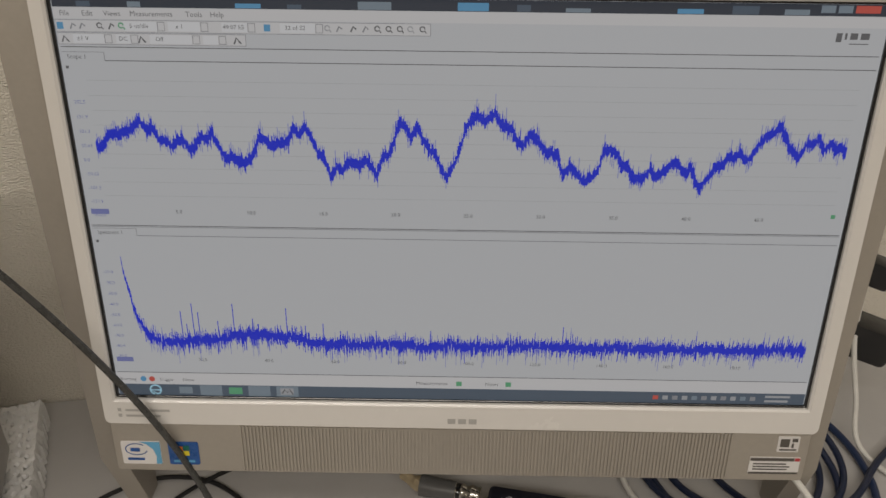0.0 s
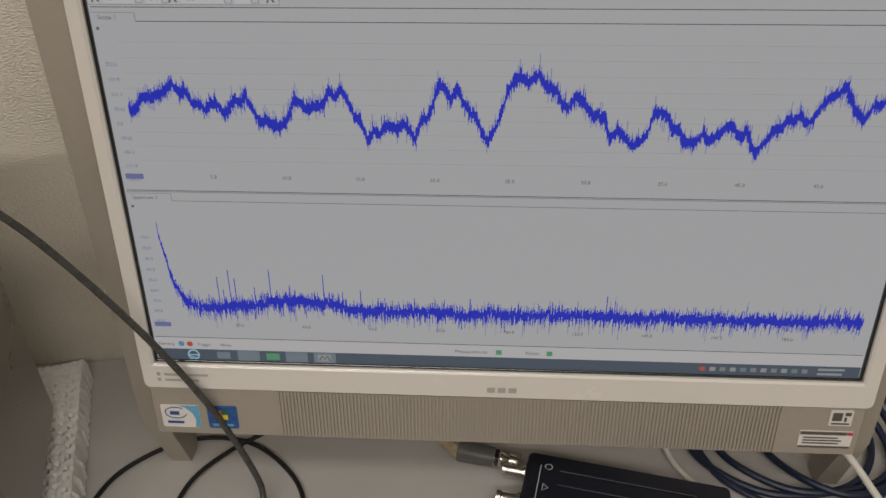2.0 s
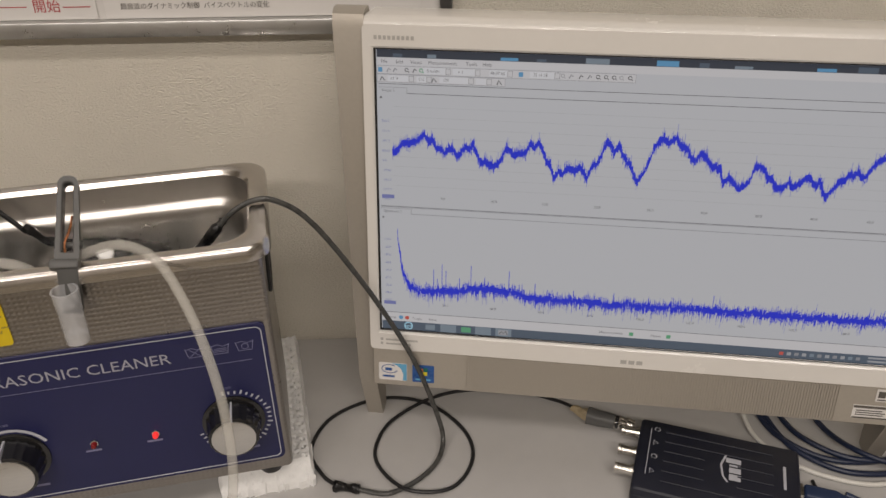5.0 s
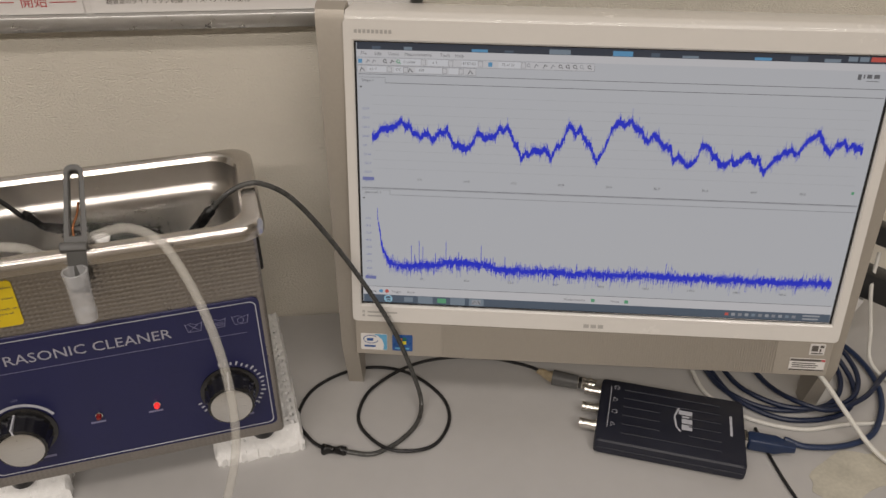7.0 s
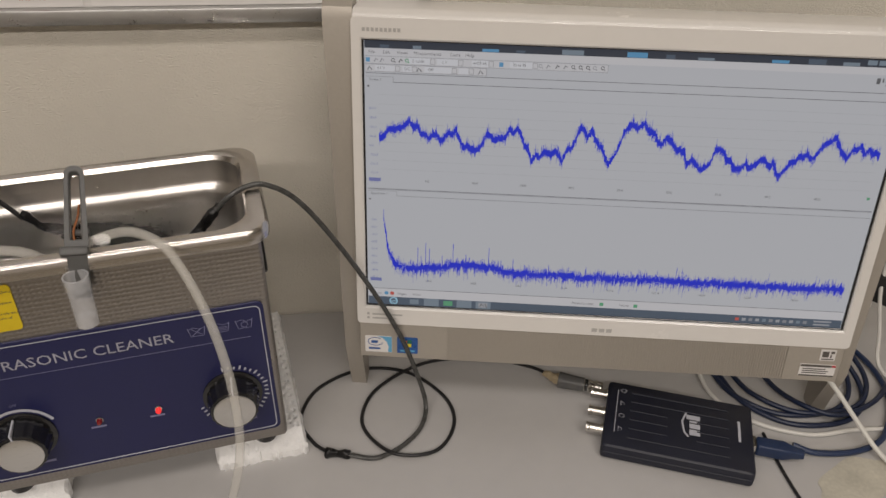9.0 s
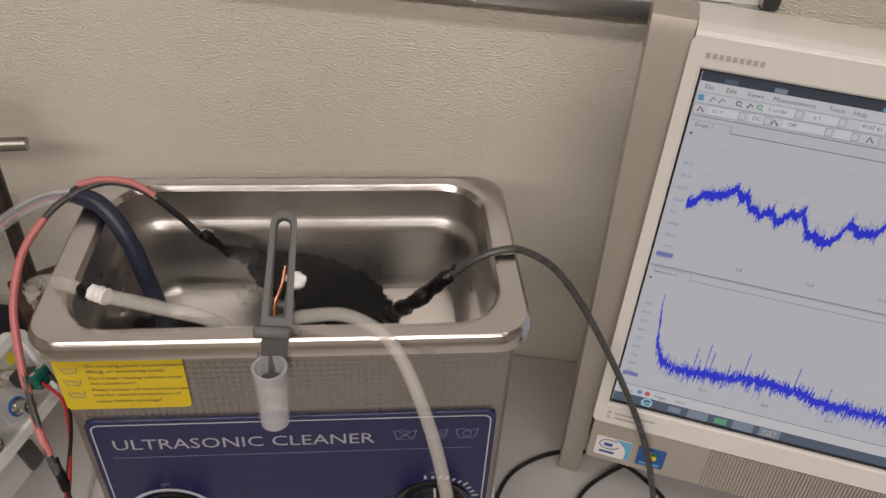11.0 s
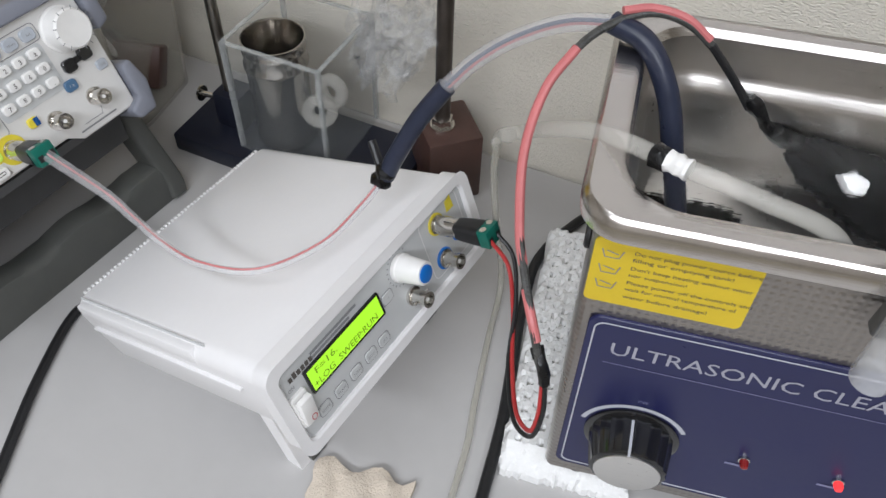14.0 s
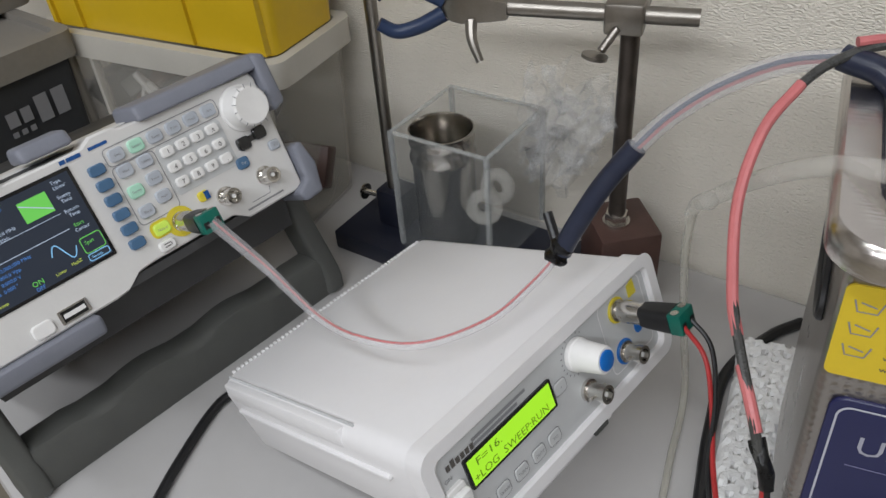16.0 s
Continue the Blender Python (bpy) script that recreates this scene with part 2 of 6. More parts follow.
M_BOXRIM = material("frosted_rim", (0.74, 0.71, 0.63), 0.4, vary=0.05, scale=40, alpha=0.62)
M_YELLOWBIN = material("yellow_polypropylene", (0.60, 0.40, 0.008), 0.35, vary=0.05, scale=20)
M_NCBOX = material("black_bin", (0.045, 0.047, 0.05), 0.45, vary=0.1, scale=40)
M_GREYBIN = material("grey_bin", (0.23, 0.215, 0.19), 0.6, vary=0.12, scale=25)
M_ALU = material("aluminium_profile", (0.55, 0.55, 0.54), 0.32, 0.9, vary=0.06, scale=60)
M_BOARD = material("white_board", (0.70, 0.68, 0.66), 0.4, vary=0.03, scale=6)
M_PAPER = material("paper", (0.74, 0.72, 0.70), 0.7, vary=0.02, scale=30)
M_CYAN = material("cyan_sticker", (0.12, 0.38, 0.60), 0.35, vary=0.1, scale=90)
M_BLUESTK = material("deep_blue_sticker", (0.02, 0.09, 0.30), 0.3, vary=0.2, scale=120)
M_ORANGE = material("orange_print", (0.7, 0.2, 0.03), 0.4, vary=0.1, scale=200)
M_OCHRE = material("adhesive_stain", (0.50, 0.475, 0.40), 0.5, vary=0.25, scale=30)
# what the three displays give off
S_BACK = screen_glow("display_background", (0.56, 0.60, 0.655), 0.70)
S_BAR = screen_glow("display_toolbar", (0.64, 0.665, 0.71), 0.70)
S_BOXES = screen_glow("display_field", (0.70, 0.74, 0.80), 0.70)
S_LINE = screen_glow("display_line", (0.16, 0.17, 0.19), 0.6)
S_FAINT = screen_glow("display_faint_line", (0.44, 0.47, 0.52), 0.6)
S_TRACE = screen_glow("display_trace", (0.002, 0.022, 0.66), 0.80)
S_TRACE2 = screen_glow("display_pale_trace", (0.30, 0.34, 0.66), 0.70)
S_TITLE = screen_glow("display_title_bar", (0.035, 0.05, 0.08), 0.6)
S_TASK = screen_glow("display_task_bar", (0.10, 0.15, 0.22), 0.55)
S_TASKICON = screen_glow("display_task_button", (0.24, 0.32, 0.40), 0.6)
S_MID = screen_glow("display_middle_line", (0.30, 0.32, 0.36), 0.65)
S_CYAN = screen_glow("display_icon_blue", (0.10, 0.34, 0.60), 0.7)
S_CYANLIT = screen_glow("display_icon_light_blue", (0.35, 0.66, 0.85), 0.75)
S_GREEN = screen_glow("display_icon_green", (0.10, 0.40, 0.22), 0.7)
S_RED = screen_glow("display_icon_red", (0.60, 0.10, 0.08), 0.7)
S_TEXTBLUE = screen_glow("display_blue_text", (0.22, 0.26, 0.60), 0.6)
L_BACK = screen_glow("lcd_backlight", (0.46, 0.90, 0.01), 0.85)
L_INK = material("lcd_segment", (0.16, 0.30, 0.01), 0.5, vary=0, rough_vary=0)
D_BACK = screen_glow("tft_background", (0.012, 0.018, 0.03), 0.9)
D_WHITE = screen_glow("tft_white", (0.62, 0.70, 0.80), 0.7)
D_BLUE = screen_glow("tft_blue", (0.10, 0.28, 0.70), 0.7)
D_GREEN = screen_glow("tft_green", (0.22, 0.75, 0.10), 0.7)
D_YELLOW = screen_glow("tft_yellow", (0.70, 0.80, 0.10), 0.7)
D_CYANL = screen_glow("tft_wave", (0.30, 0.62, 0.90), 0.8)

# ---- mesh helpers ----


def box(x0, x1, y0, y1, z0, z1, bev=0.0, seg=2):
    bm = bmesh.new()
    bmesh.ops.create_cube(bm, size=1)
    for v in bm.verts:
        v.co = ((x0 + x1) / 2 + v.co.x * (x1 - x0), (y0 + y1) / 2 + v.co.y * (y1 - y0), (z0 + z1) / 2 + v.co.z * (z1 - z0))
    if bev:
        bmesh.ops.bevel(bm, geom=bm.edges[:], offset=bev, segments=seg, affect="EDGES", profile=0.5)
    return bm


def loft(loops, cap0=True, cap1=True):
    """A skin through closed loops with equal numbers of points."""
    bm = bmesh.new()
    rings = [[bm.verts.new(p) for p in loop] for loop in loops]
    for a, b in zip(rings, rings[1:]):
        for i in range(len(a)):
            j = (i + 1) % len(a)
            bm.faces.new((a[i], a[j], b[j], b[i]))
    if cap0:
        bm.faces.new(rings[0][::-1])
    if cap1:
        bm.faces.new(rings[-1])
    bmesh.ops.recalc_face_normals(bm, faces=bm.faces)
    return bm


def lathe(profile, axis="z", seg=28, cap0=True, cap1=True):
    """A turned shape from (radius, height) pairs along an axis; 'y' runs towards the front (minus y)."""
    loops = []
    for r, h in profile:
        loop = []
        for k in range(seg):
            a = 2 * math.pi * k / seg
            c, s = r * math.cos(a), r * math.sin(a)
            loop.append({"z": (c, s, h), "y": (c, -h, s), "x": (h, c, s)}[axis])
        loops.append(loop)
    return loft(loops, cap0, cap1)


def moved(bm, m):
    bmesh.ops.transform(bm, matrix=m, verts=bm.verts)
    return bm


def at(bm, x, y, z):
    return moved(bm, Matrix.Translation((x, y, z)))


def merged(*bms):
    """Several shells of one part in one bmesh."""
    out = bms[0]
    for other in bms[1:]:
        tmp = bpy.data.meshes.new("tmp")
        other.to_mesh(tmp)
        out.from_mesh(tmp)
        bpy.data.meshes.remove(tmp)
        other.free()
    return out


def spline(points, steps=8):
    """A smooth line through points (Catmull-Rom)."""
    pts = [Vector(p) for p in points]
    pts = [pts[0] * 2 - pts[1]] + pts + [pts[-1] * 2 - pts[-2]]
    out = []
    for i in range(1, len(pts) - 2):
        a, b, c, d = pts[i - 1:i + 3]
        for k in range(steps):
            t = k / steps
            out.append(0.5 * (2 * b + (c - a) * t + (2 * a - 5 * b + 4 * c - d) * t * t + (3 * b - a - 3 * c + d) * t ** 3))
    out.append(pts[-2])
    return out


def sweep(line, radius, seg=10, lumps=0.0):
    """A round skin along a line; radius is a number or a function of 0..1."""
    loops, normal = [], None
    for i, p in enumerate(line):
        d = (line[min(i + 1, len(line) - 1)] - line[max(i - 1, 0)]).normalized()
        if normal is None:
            normal = d.orthogonal().normalized()
        normal = (normal - d * normal.dot(d)).normalized()
        side = d.cross(normal)
        f = i / (len(line) - 1)
        r = radius(f) if callable(radius) else radius
        loop = []
        for k in range(seg):
            a = 2 * math.pi * k / seg
            rk = r * (1 + lumps * noise.noise(p * 180 + Vector((k * 1.7, 0, 0))))
            loop.append(p + normal * (rk * math.cos(a)) + side * (rk * math.sin(a)))
        loops.append(loop)
    return loft(loops)


def cable(points, radius, seg=10, steps=8, lumps=0.0):
    return sweep(spline(points, steps), radius, seg, lumps)


def rod_between(p, q, r, seg=20):
    return sweep([Vector(p), Vector(q)], r, seg)


def rrect(x0, x1, y0, y1, r, n=6):
    """A rounded rectangle as a list of (x, y), anticlockwise."""
    out = []
    for cx, cy, a0 in ((x1 - r, y0 + r, -90), (x1 - r, y1 - r, 0), (x0 + r, y1 - r, 90), (x0 + r, y0 + r, 180)):
        for k in range(n + 1):
            a = radians(a0 + 90 * k / n)
            out.append((cx + r * math.cos(a), cy + r * math.sin(a)))
    return out


def face_plate(outline, y_front, y_back, bev=0.0):
    """A plate that faces minus y: outline in (x, z)."""
    if bev:
        cx, cz = sum(p[0] for p in outline) / len(outline), sum(p[1] for p in outline) / len(outline)
        small = [(p[0] - math.copysign(min(bev, abs(p[0] - cx)), p[0] - cx), p[1] - math.copysign(min(bev, abs(p[1] - cz)), p[1] - cz)) for p in outline]
        return loft([[(x, y_back, z) for x, z in outline], [(x, y_front + bev, z) for x, z in outline], [(x, y_front, z) for x, z in small]])
    return loft([[(x, y_back, z) for x, z in outline], [(x, y_front, z) for x, z in outline]])


def face_ring(outer, inner, y_front, y_back, bev=0.001):
    """A frame that faces minus y, from two outlines in (x, z) with equal numbers of points."""
    def shift(o, k):
        cx, cz = sum(p[0] for p in o) / len(o), sum(p[1] for p in o) / len(o)
        return [(p[0] + math.copysign(k, p[0] - cx), p[1] + math.copysign(k, p[1] - cz)) for p in o]
    loops = [[(x, y_back, z) for x, z in inner], [(x, y_front + bev, z) for x, z in inner], [(x, y_front, z) for x, z in shift(inner, bev)],
             [(x, y_front, z) for x, z in shift(outer, -bev)], [(x, y_front + bev, z) for x, z in outer], [(x, y_back, z) for x, z in outer]]
    return loft(loops + [loops[0]], False, False)


def quad(x0, x1, z0, z1, y):
    """A flat print that faces minus y."""
    bm = bmesh.new()
    bm.faces.new([bm.verts.new(p) for p in ((x0, y, z0), (x1, y, z0), (x1, y, z1), (x0, y, z1))])
    return bm


def strip(points, width, y):
    """A thin printed line in (x, z) that faces minus y."""
    bm = bmesh.new()
    rows = []
    for i, p in enumerate(points):
        a, b = Vector(points[max(i - 1, 0)]), Vector(points[min(i + 1, len(points) - 1)])
        d = (b - a).normalized()
        nx, nz = -d.y * width / 2, d.x * width / 2
        rows.append((bm.verts.new((p[0] - nx, y, p[1] - nz)), bm.verts.new((p[0] + nx, y, p[1] + nz))))
    for (a, b), (c, d) in zip(rows, rows[1:]):
        bm.faces.new((a, c, d, b))
    return bm


def words(text, height, x, z, y, width=None, align="LEFT"):
    """Lettering that faces minus y; height is that of a capital; width: fitted to it."""
    cu = bpy.data.curves.new("lettering", "FONT")
    cu.body, cu.size, cu.align_x, cu.resolution_u = text, height / 0.7, align, 2
    tmp = bpy.data.objects.new("lettering", cu)
    me = bpy.data.meshes.new_from_object(tmp)
    bm = bmesh.new()
    bm.from_mesh(me)
    bpy.data.objects.remove(tmp)
    bpy.data.meshes.remove(me)
    bpy.data.curves.remove(cu)
    if width and len(bm.verts):
        span = max(v.co.x for v in bm.verts) - min(v.co.x for v in bm.verts)
        for v in bm.verts:
            v.co.x *= width / span
    return moved(bm, pose(x, y, z, 90))


def bars(x0, x1, z0, z1, y, rows, gap=0.45, seed=1):
    """Lines of unreadable print as plain bars."""
    rnd = random.Random(seed)
    out, step = None, (z1 - z0) / rows
    for k in range(rows):
        b = quad(x0, x0 + (x1 - x0) * rnd.uniform(0.7, 1.0), z1 - step * (k + 1 - gap / 2), z1 - step * (k + gap / 2), y)
        out = merged(out, b) if out else b
    return out


def part(name, bm, mat, parent=None, label="", smooth=True):
    me = bpy.data.meshes.new(name)
    bm.normal_update()
    bm.to_mesh(me)
    bm.free()
    me.materials.append(mat)
    if smooth:
        me.shade_smooth()
        me.set_sharp_from_angle(angle=radians(35))
    ob = new(name, me)
    if parent:
        ob.parent = parent
    if label:
        tagged(ob, label)
    return ob


def thing(name, m, label, category, group="", kind=""):
    ob = new(name)
    ob.empty_display_size = 0.02
    ob.matrix_world = m
    return tagged(ob, label, category, group, kind)


def lone(name, bm, mat, m, label, category, group="", kind=""):
    """A thing of one mesh."""
    ob = part(name, bm, mat)
    ob.matrix_world = m
    return tagged(ob, label, category, group, kind)


def holder(name, parent, m):
    """A part with pieces, placed in its thing's frame."""
    ob = new(name)
    ob.empty_display_size = 0.01
    ob.parent = parent
    ob.matrix_local = m
    return ob


I4 = Matrix.Identity(4)

# ---- the room ----
lone("wall_north", box(-2.2, 2.6, 0, 0.12, -0.72, 1.7), M_WALL, WALL, "off-white wall with embossed woven wallpaper", "wall", kind="structure")
# three unseen walls added to close the room and steer the bounce light
lone("unseen_wall_south", box(-2.2, 2.6, -3.6, -3.48, -0.72, 1.7), M_PLAIN, WALL, "unseen plain wall added behind, toned for fill and reflections", "wall", kind="structure")
lone("unseen_wall_west", box(-2.32, -2.2, -3.6, 0.12, -0.72, 1.7), M_PLAIN, WALL, "unseen plain side wall added, toned for fill and reflections", "wall", kind="structure")
lone("unseen_wall_east", box(2.6, 2.72, -3.6, 0.12, -0.72, 1.7), M_PLAIN, WALL, "unseen plain side wall added, toned for fill and reflections", "wall", kind="structure")
lone("floor", box(-2.32, 2.72, -3.6, 0.12, -0.78, -0.72), M_FLOOR, WALL, "grey vinyl floor", "floor", kind="structure")
lone("ceiling", box(-2.32, 2.72, -3.6, 0.12, 1.7, 1.76), M_CEIL, WALL, "white ceiling boards", "ceiling", kind="structure")

desk = thing("desk", WALL @ pose(0, 0, -0.72), "light grey laminate desk against the papered wall", "desk")
top_plan = [(-1.5, -0.003), (-1.5, -0.212), (-0.54, -0.411), (1.6, -0.85), (1.6, -0.003)]


def desk_loop(inset, z):
    return [(x + (inset if x < 0 else -inset) * (abs(x) > 1), y + (inset if y < -0.01 else 0), z) for x, y in top_plan]


part("desktop", loft([desk_loop(0.004, 0.690), desk_loop(0.001, 0.693), desk_loop(0.0, 0.700), desk_loop(0.0, 0.712), desk_loop(0.0015, 0.717), desk_loop(0.005, 0.7195), desk_loop(0.009, 0.7200)]), M_DESK, desk)
for lx, ly in ((-1.45, -0.19), (-1.45, -0.08), (1.5, -0.7), (1.5, -0.08)):
    part("leg", box(lx, lx + 0.05, ly, ly + 0.05, 0, 0.69, 0.003), M_ALU, desk)

# notice board on the wall
board = thing("notice_board", WALL @ pose(0, 0, 0.352), "white notice board in an aluminium frame on the wall", "notice board")
part("panel", box(-1.0, 0.318, -0.010, -0.001, 0.008, 0.70), M_BOARD, board)
for args in ((-1.01, 0.3286, 0.0, 0.0145), (-1.01, 0.3286, 0.70, 0.7145)):
    part("frame_rail", box(args[0], args[1], -0.020, -0.0005, args[2], args[3], 0.002), M_ALU, board)
for bx in (-1.01, 0.3166):
    part("frame_stile", box(bx, bx + 0.012, -0.0195, -0.001, 0.0146, 0.6999, 0.002), M_ALU, board)
for px0, px1, tilt in ((-0.30, 0.015, 0), (0.022, 0.30, 0)):
    sheet = thing("notice_sheet", WALL @ pose(0, -0.0115, 0.367), "white printed paper sheet pinned on the board", "paper sheet", "sheets on the board")
    part("sheet", box(px0, px1, 0, 0.0008, 0.0, 0.28), M_PAPER, sheet)
    if px0 < 0:
        part("heading", merged(words("開始", 0.0085, -0.040, 0.0075, -0.0004), quad(-0.075, -0.045, 0.011, 0.0118, -0.0004), quad(-0.014, 0.010, 0.0105, 0.0113, -0.0004)), M_REDINK, sheet, "red heading between two rules")
    else:
        part("caption", words("超音波のダイナミック制御  バイスペクトルの変化", 0.0042, 0.036, 0.0085, -0.0004, width=0.130), M_DARKINK, sheet, "small dark caption")

# ---- the all-in-one computer ----
MON = pose(0.2222, 0.0691, 0.1230, -7.24, 0, -20.75)
pc = thing("all_in_one_computer", MON, "white and silver all-in-one computer showing signal plots on the desk", "computer")
SW, SH = 0.4433, 0.2500
part("bezel", face_ring(rrect(-0.0070, 0.4510, -0.0165, 0.2665, 0.004), rrect(0.0, SW, 0.0, SH, 0.0008), -0.0018, 0.012, 0.0014), M_BEZEL, pc, "glossy white bezel")
part("screen_edge", face_ring(rrect(0.0002, SW - 0.0002, 0.0002, SH - 0.0002, 0.0006), rrect(0.0016, SW - 0.0016, 0.0014, SH - 0.0014, 0.0006), 0.0015, 0.006, 0.0003), M_GLOSSBLACK, pc, "black screen edge")
display = part("display", box(0.0016, SW - 0.0016, 0.003, 0.0075, 0.0014, SH - 0.0014), S_BACK, pc, "lit screen with two blue signal plots", smooth=False)
part("back_shell", box(0.004, 0.44, 0.0125, 0.062, -0.02, 0.266, 0.01), M_PCBACK, pc)
lower = part("lower_panel", face_plate(rrect(-0.0065, 0.4495, -0.0562, -0.0170, 0.002), -0.0006, 0.03, 0.0005), M_SILVER, pc, "silver lower panel with a ribbed grille")
ribs = []
for k in range(140):
    rx = 0.078 + k * 0.0023
    r_ = box(rx, rx + 0.0012, -0.0016, 0.0004, -0.0545, -0.0190)
    ribs.append(r_)
part("grille", merged(*ribs), M_SILVER, lower)


def leg_panel(u0, u1, flare):
    """Side panel that carries on down to the desk as a leg."""
    inv = MON.inverted()
    def p(u, back, z):
        q = Vector((0.2222, 0.0691, 0)) + Matrix.Rotation(radians(-20.75), 3, "Z") @ Vector((u, back, 0))
        return inv @ Vector((q.x, q.y, z))
    profile = [(0.026, 0.0), (0.004, 0.066), (0.034, 0.385), (0.038, 0.3945), (0.046, 0.3975), (0.056, 0.3970), (0.064, 0.385), (0.066, 0.30), (0.050, 0.068), (0.042, 0.0)]
    return loft([[p(u0 + (flare * min(1, b / 0.07) - 0.0085 * z / 0.39 if u0 < 0 else 0), b, z) for b, z in profile], [p(u1 + (flare if u1 > 0.4 else 0) * min(1, b / 0.07), b, z) for b, z in profile]])


part("side_leg", leg_panel(-0.0215, -0.0076, -0.004), M_SILVER, pc, "silver side panel ending as a leg")
part("side_leg", leg_panel(0.4520, 0.4640, 0.010), M_SILVER, pc, "silver side panel ending as a leg")
part("top_cover", loft([[(x, y, z) for y, z in ((0.0000, 0.2600), (-0.0012, 0.2662), (0.0000, 0.2700), (0.0030, 0.2728), (0.0075, 0.2742), (0.0480, 0.2745), (0.0520, 0.2700), (0.0520, 0.2600))] for x in (-0.0071, 0.4511)]), M_BEZEL, pc, "rounded glossy white top edge")
part("model_mark", merged(*[quad(0.0009 + k * 0.0036, 0.0033 + k * 0.0036, 0.2566, 0.2596, -0.0020) for k in range(9)]), M_PALEINK, pc, "grey model mark as plain blocks", smooth=False)
part("maker_mark", merged(*[quad(0.2135 + k * 0.0068, 0.2186 + k * 0.0068, -0.0142, -0.0103, -0.0020) for k in range(3)]), M_PALEINK, pc, "grey maker mark as plain blocks", smooth=False)
for k in range(2):
    part("status_mark", merged(quad(0.001, 0.0033, -0.0085 - k * 0.0042, -0.006 - k * 0.0042, -0.0020), bars(0.006, 0.036, -0.0092 - k * 0.0042, -0.0058 - k * 0.0042, -0.0020, 1, 0.5, k)), M_PALEINK, pc, "tiny green status legend", smooth=False)
st = part("processor_sticker", face_plate(rrect(-0.0015, 0.0245, -0.0505, -0.0325, 0.0012, 3), -0.0012, -0.0006), M_PAPER, lower, "white and cyan processor sticker")
part("sticker_swoosh", face_plate([(0.0110, -0.0327), (0.0243, -0.0327), (0.0243, -0.0500), (0.0205, -0.0500), (0.0213, -0.0440), (0.0195, -0.0385), (0.0155, -0.0345)], -0.0015, -0.0011), M_CYAN, st)
part("sticker_oval", strip([(0.0085 + 0.0072 * math.cos(k * math.pi / 12), -0.0385 + 0.0044 * math.sin(k * math.pi / 12)) for k in range(3, 24)], 0.0007, -0.0016), M_BLUESTK, st, smooth=False)
part("sticker_print", merged(bars(0.0045, 0.0130, -0.0405, -0.0372, -0.0016, 1, 0.1), bars(0.0020, 0.0170, -0.0475, -0.0450, -0.0016, 1, 0.2)), M_BLUESTK, st, smooth=False)
sw_ = part("system_sticker", face_plate(rrect(0.0295, 0.0495, -0.0505, -0.0325, 0.0012, 3), -0.0012, -0.0006), M_BLUESTK, lower, "deep blue system sticker with a coloured flag")
for k, (mt, fx, fz) in enumerate(((M_ORANGE, 0.0355, -0.0395), (M_GREEN, 0.0398, -0.0388), (M_CYAN, 0.0352, -0.0437), (M_YELLOWRING, 0.0395, -0.0430))):
    part("flag_pane", quad(fx, fx + 0.0038, fz, fz + 0.0038, -0.0016), mt, sw_, smooth=False)
part("sticker_print", quad(0.0325, 0.0465, -0.0484, -0.0465, -0.0016), M_CYAN, sw_, smooth=False)
mt_ = part("code_sticker", face_plate(rrect(0.4285, 0.4425, -0.0325, -0.0205, 0.0008, 3), -0.0012, -0.0006), M_BOARD, lower, "pale code sticker with dark marks")
part("sticker_print", merged(quad(0.430, 0.436, -0.0285, -0.0222, -0.0015), quad(0.4375, 0.4412, -0.0245, -0.0218, -0.0015), quad(0.4375, 0.4390, -0.0290, -0.0255, -0.0015), quad(0.4300, 0.4412, -0.0312, -0.0300, -0.0015)), M_DARKINK, mt_, smooth=False)
bk_ = part("spec_sticker", face_plate(rrect(0.4125, 0.4455, -0.0505, -0.0370, 0.0006, 3), -0.0012, -0.0006), M_PAPER, lower, "white sticker with a black band")
part("sticker_print", merged(quad(0.4128, 0.4415, -0.0398, -0.0373, -0.0015), quad(0.4128, 0.4452, -0.0502, -0.0486, -0.0015), bars(0.415, 0.443, -0.0475, -0.0410, -0.0015, 3, 0.5, 3)), M_DARKINK, bk_, smooth=False)
part("sticker_print", quad(0.4418, 0.4452, -0.0398, -0.0373, -0.0015), M_REDINK, bk_, smooth=False)


def on_display(name, bm, mat, label=""):
    return part(name, bm, mat, display, label, smooth=False)


Y1, Y2, Y3 = 0.00285, 0.00270, 0.00255
on_display("title_bar", quad(0.002, SW - 0.002, 0.2424, 0.2484, Y1), S_TITLE)
# blurred reflections in the title bar, put in as dim coloured blocks
rnd = random.Random(4)
for k in range(14):
    x0 = 0.012 + k * 0.028 + rnd.uniform(0, 0.012)
    on_display("title_reflection", quad(x0, x0 + rnd.uniform(0.006, 0.020), 0.2427, 0.2442 + rnd.uniform(0, 0.0032), Y2), (S_TASK, S_TASKICON, S_TITLE, S_CYAN)[k % 4])
on_display("window_buttons", merged(quad(0.405, 0.4125, 0.2440, 0.2478, Y2), quad(0.414, 0.4215, 0.2440, 0.2478, Y2)), S_TASKICON)
on_display("close_button", quad(0.423, 0.436, 0.2440, 0.2478, Y2), S_RED)
on_display("menu_bar", quad(0.002, SW - 0.002, 0.2364, 0.2422, Y1), S_BAR)
for text, x0 in (("File", 0.0052), ("Edit", 0.0170), ("Views", 0.0285), ("Measurements", 0.0425), ("Tools", 0.0720), ("Help", 0.0850)):
    on_display("menu_word", words(text, 0.0027, x0, 0.2380, Y2), S_LINE)


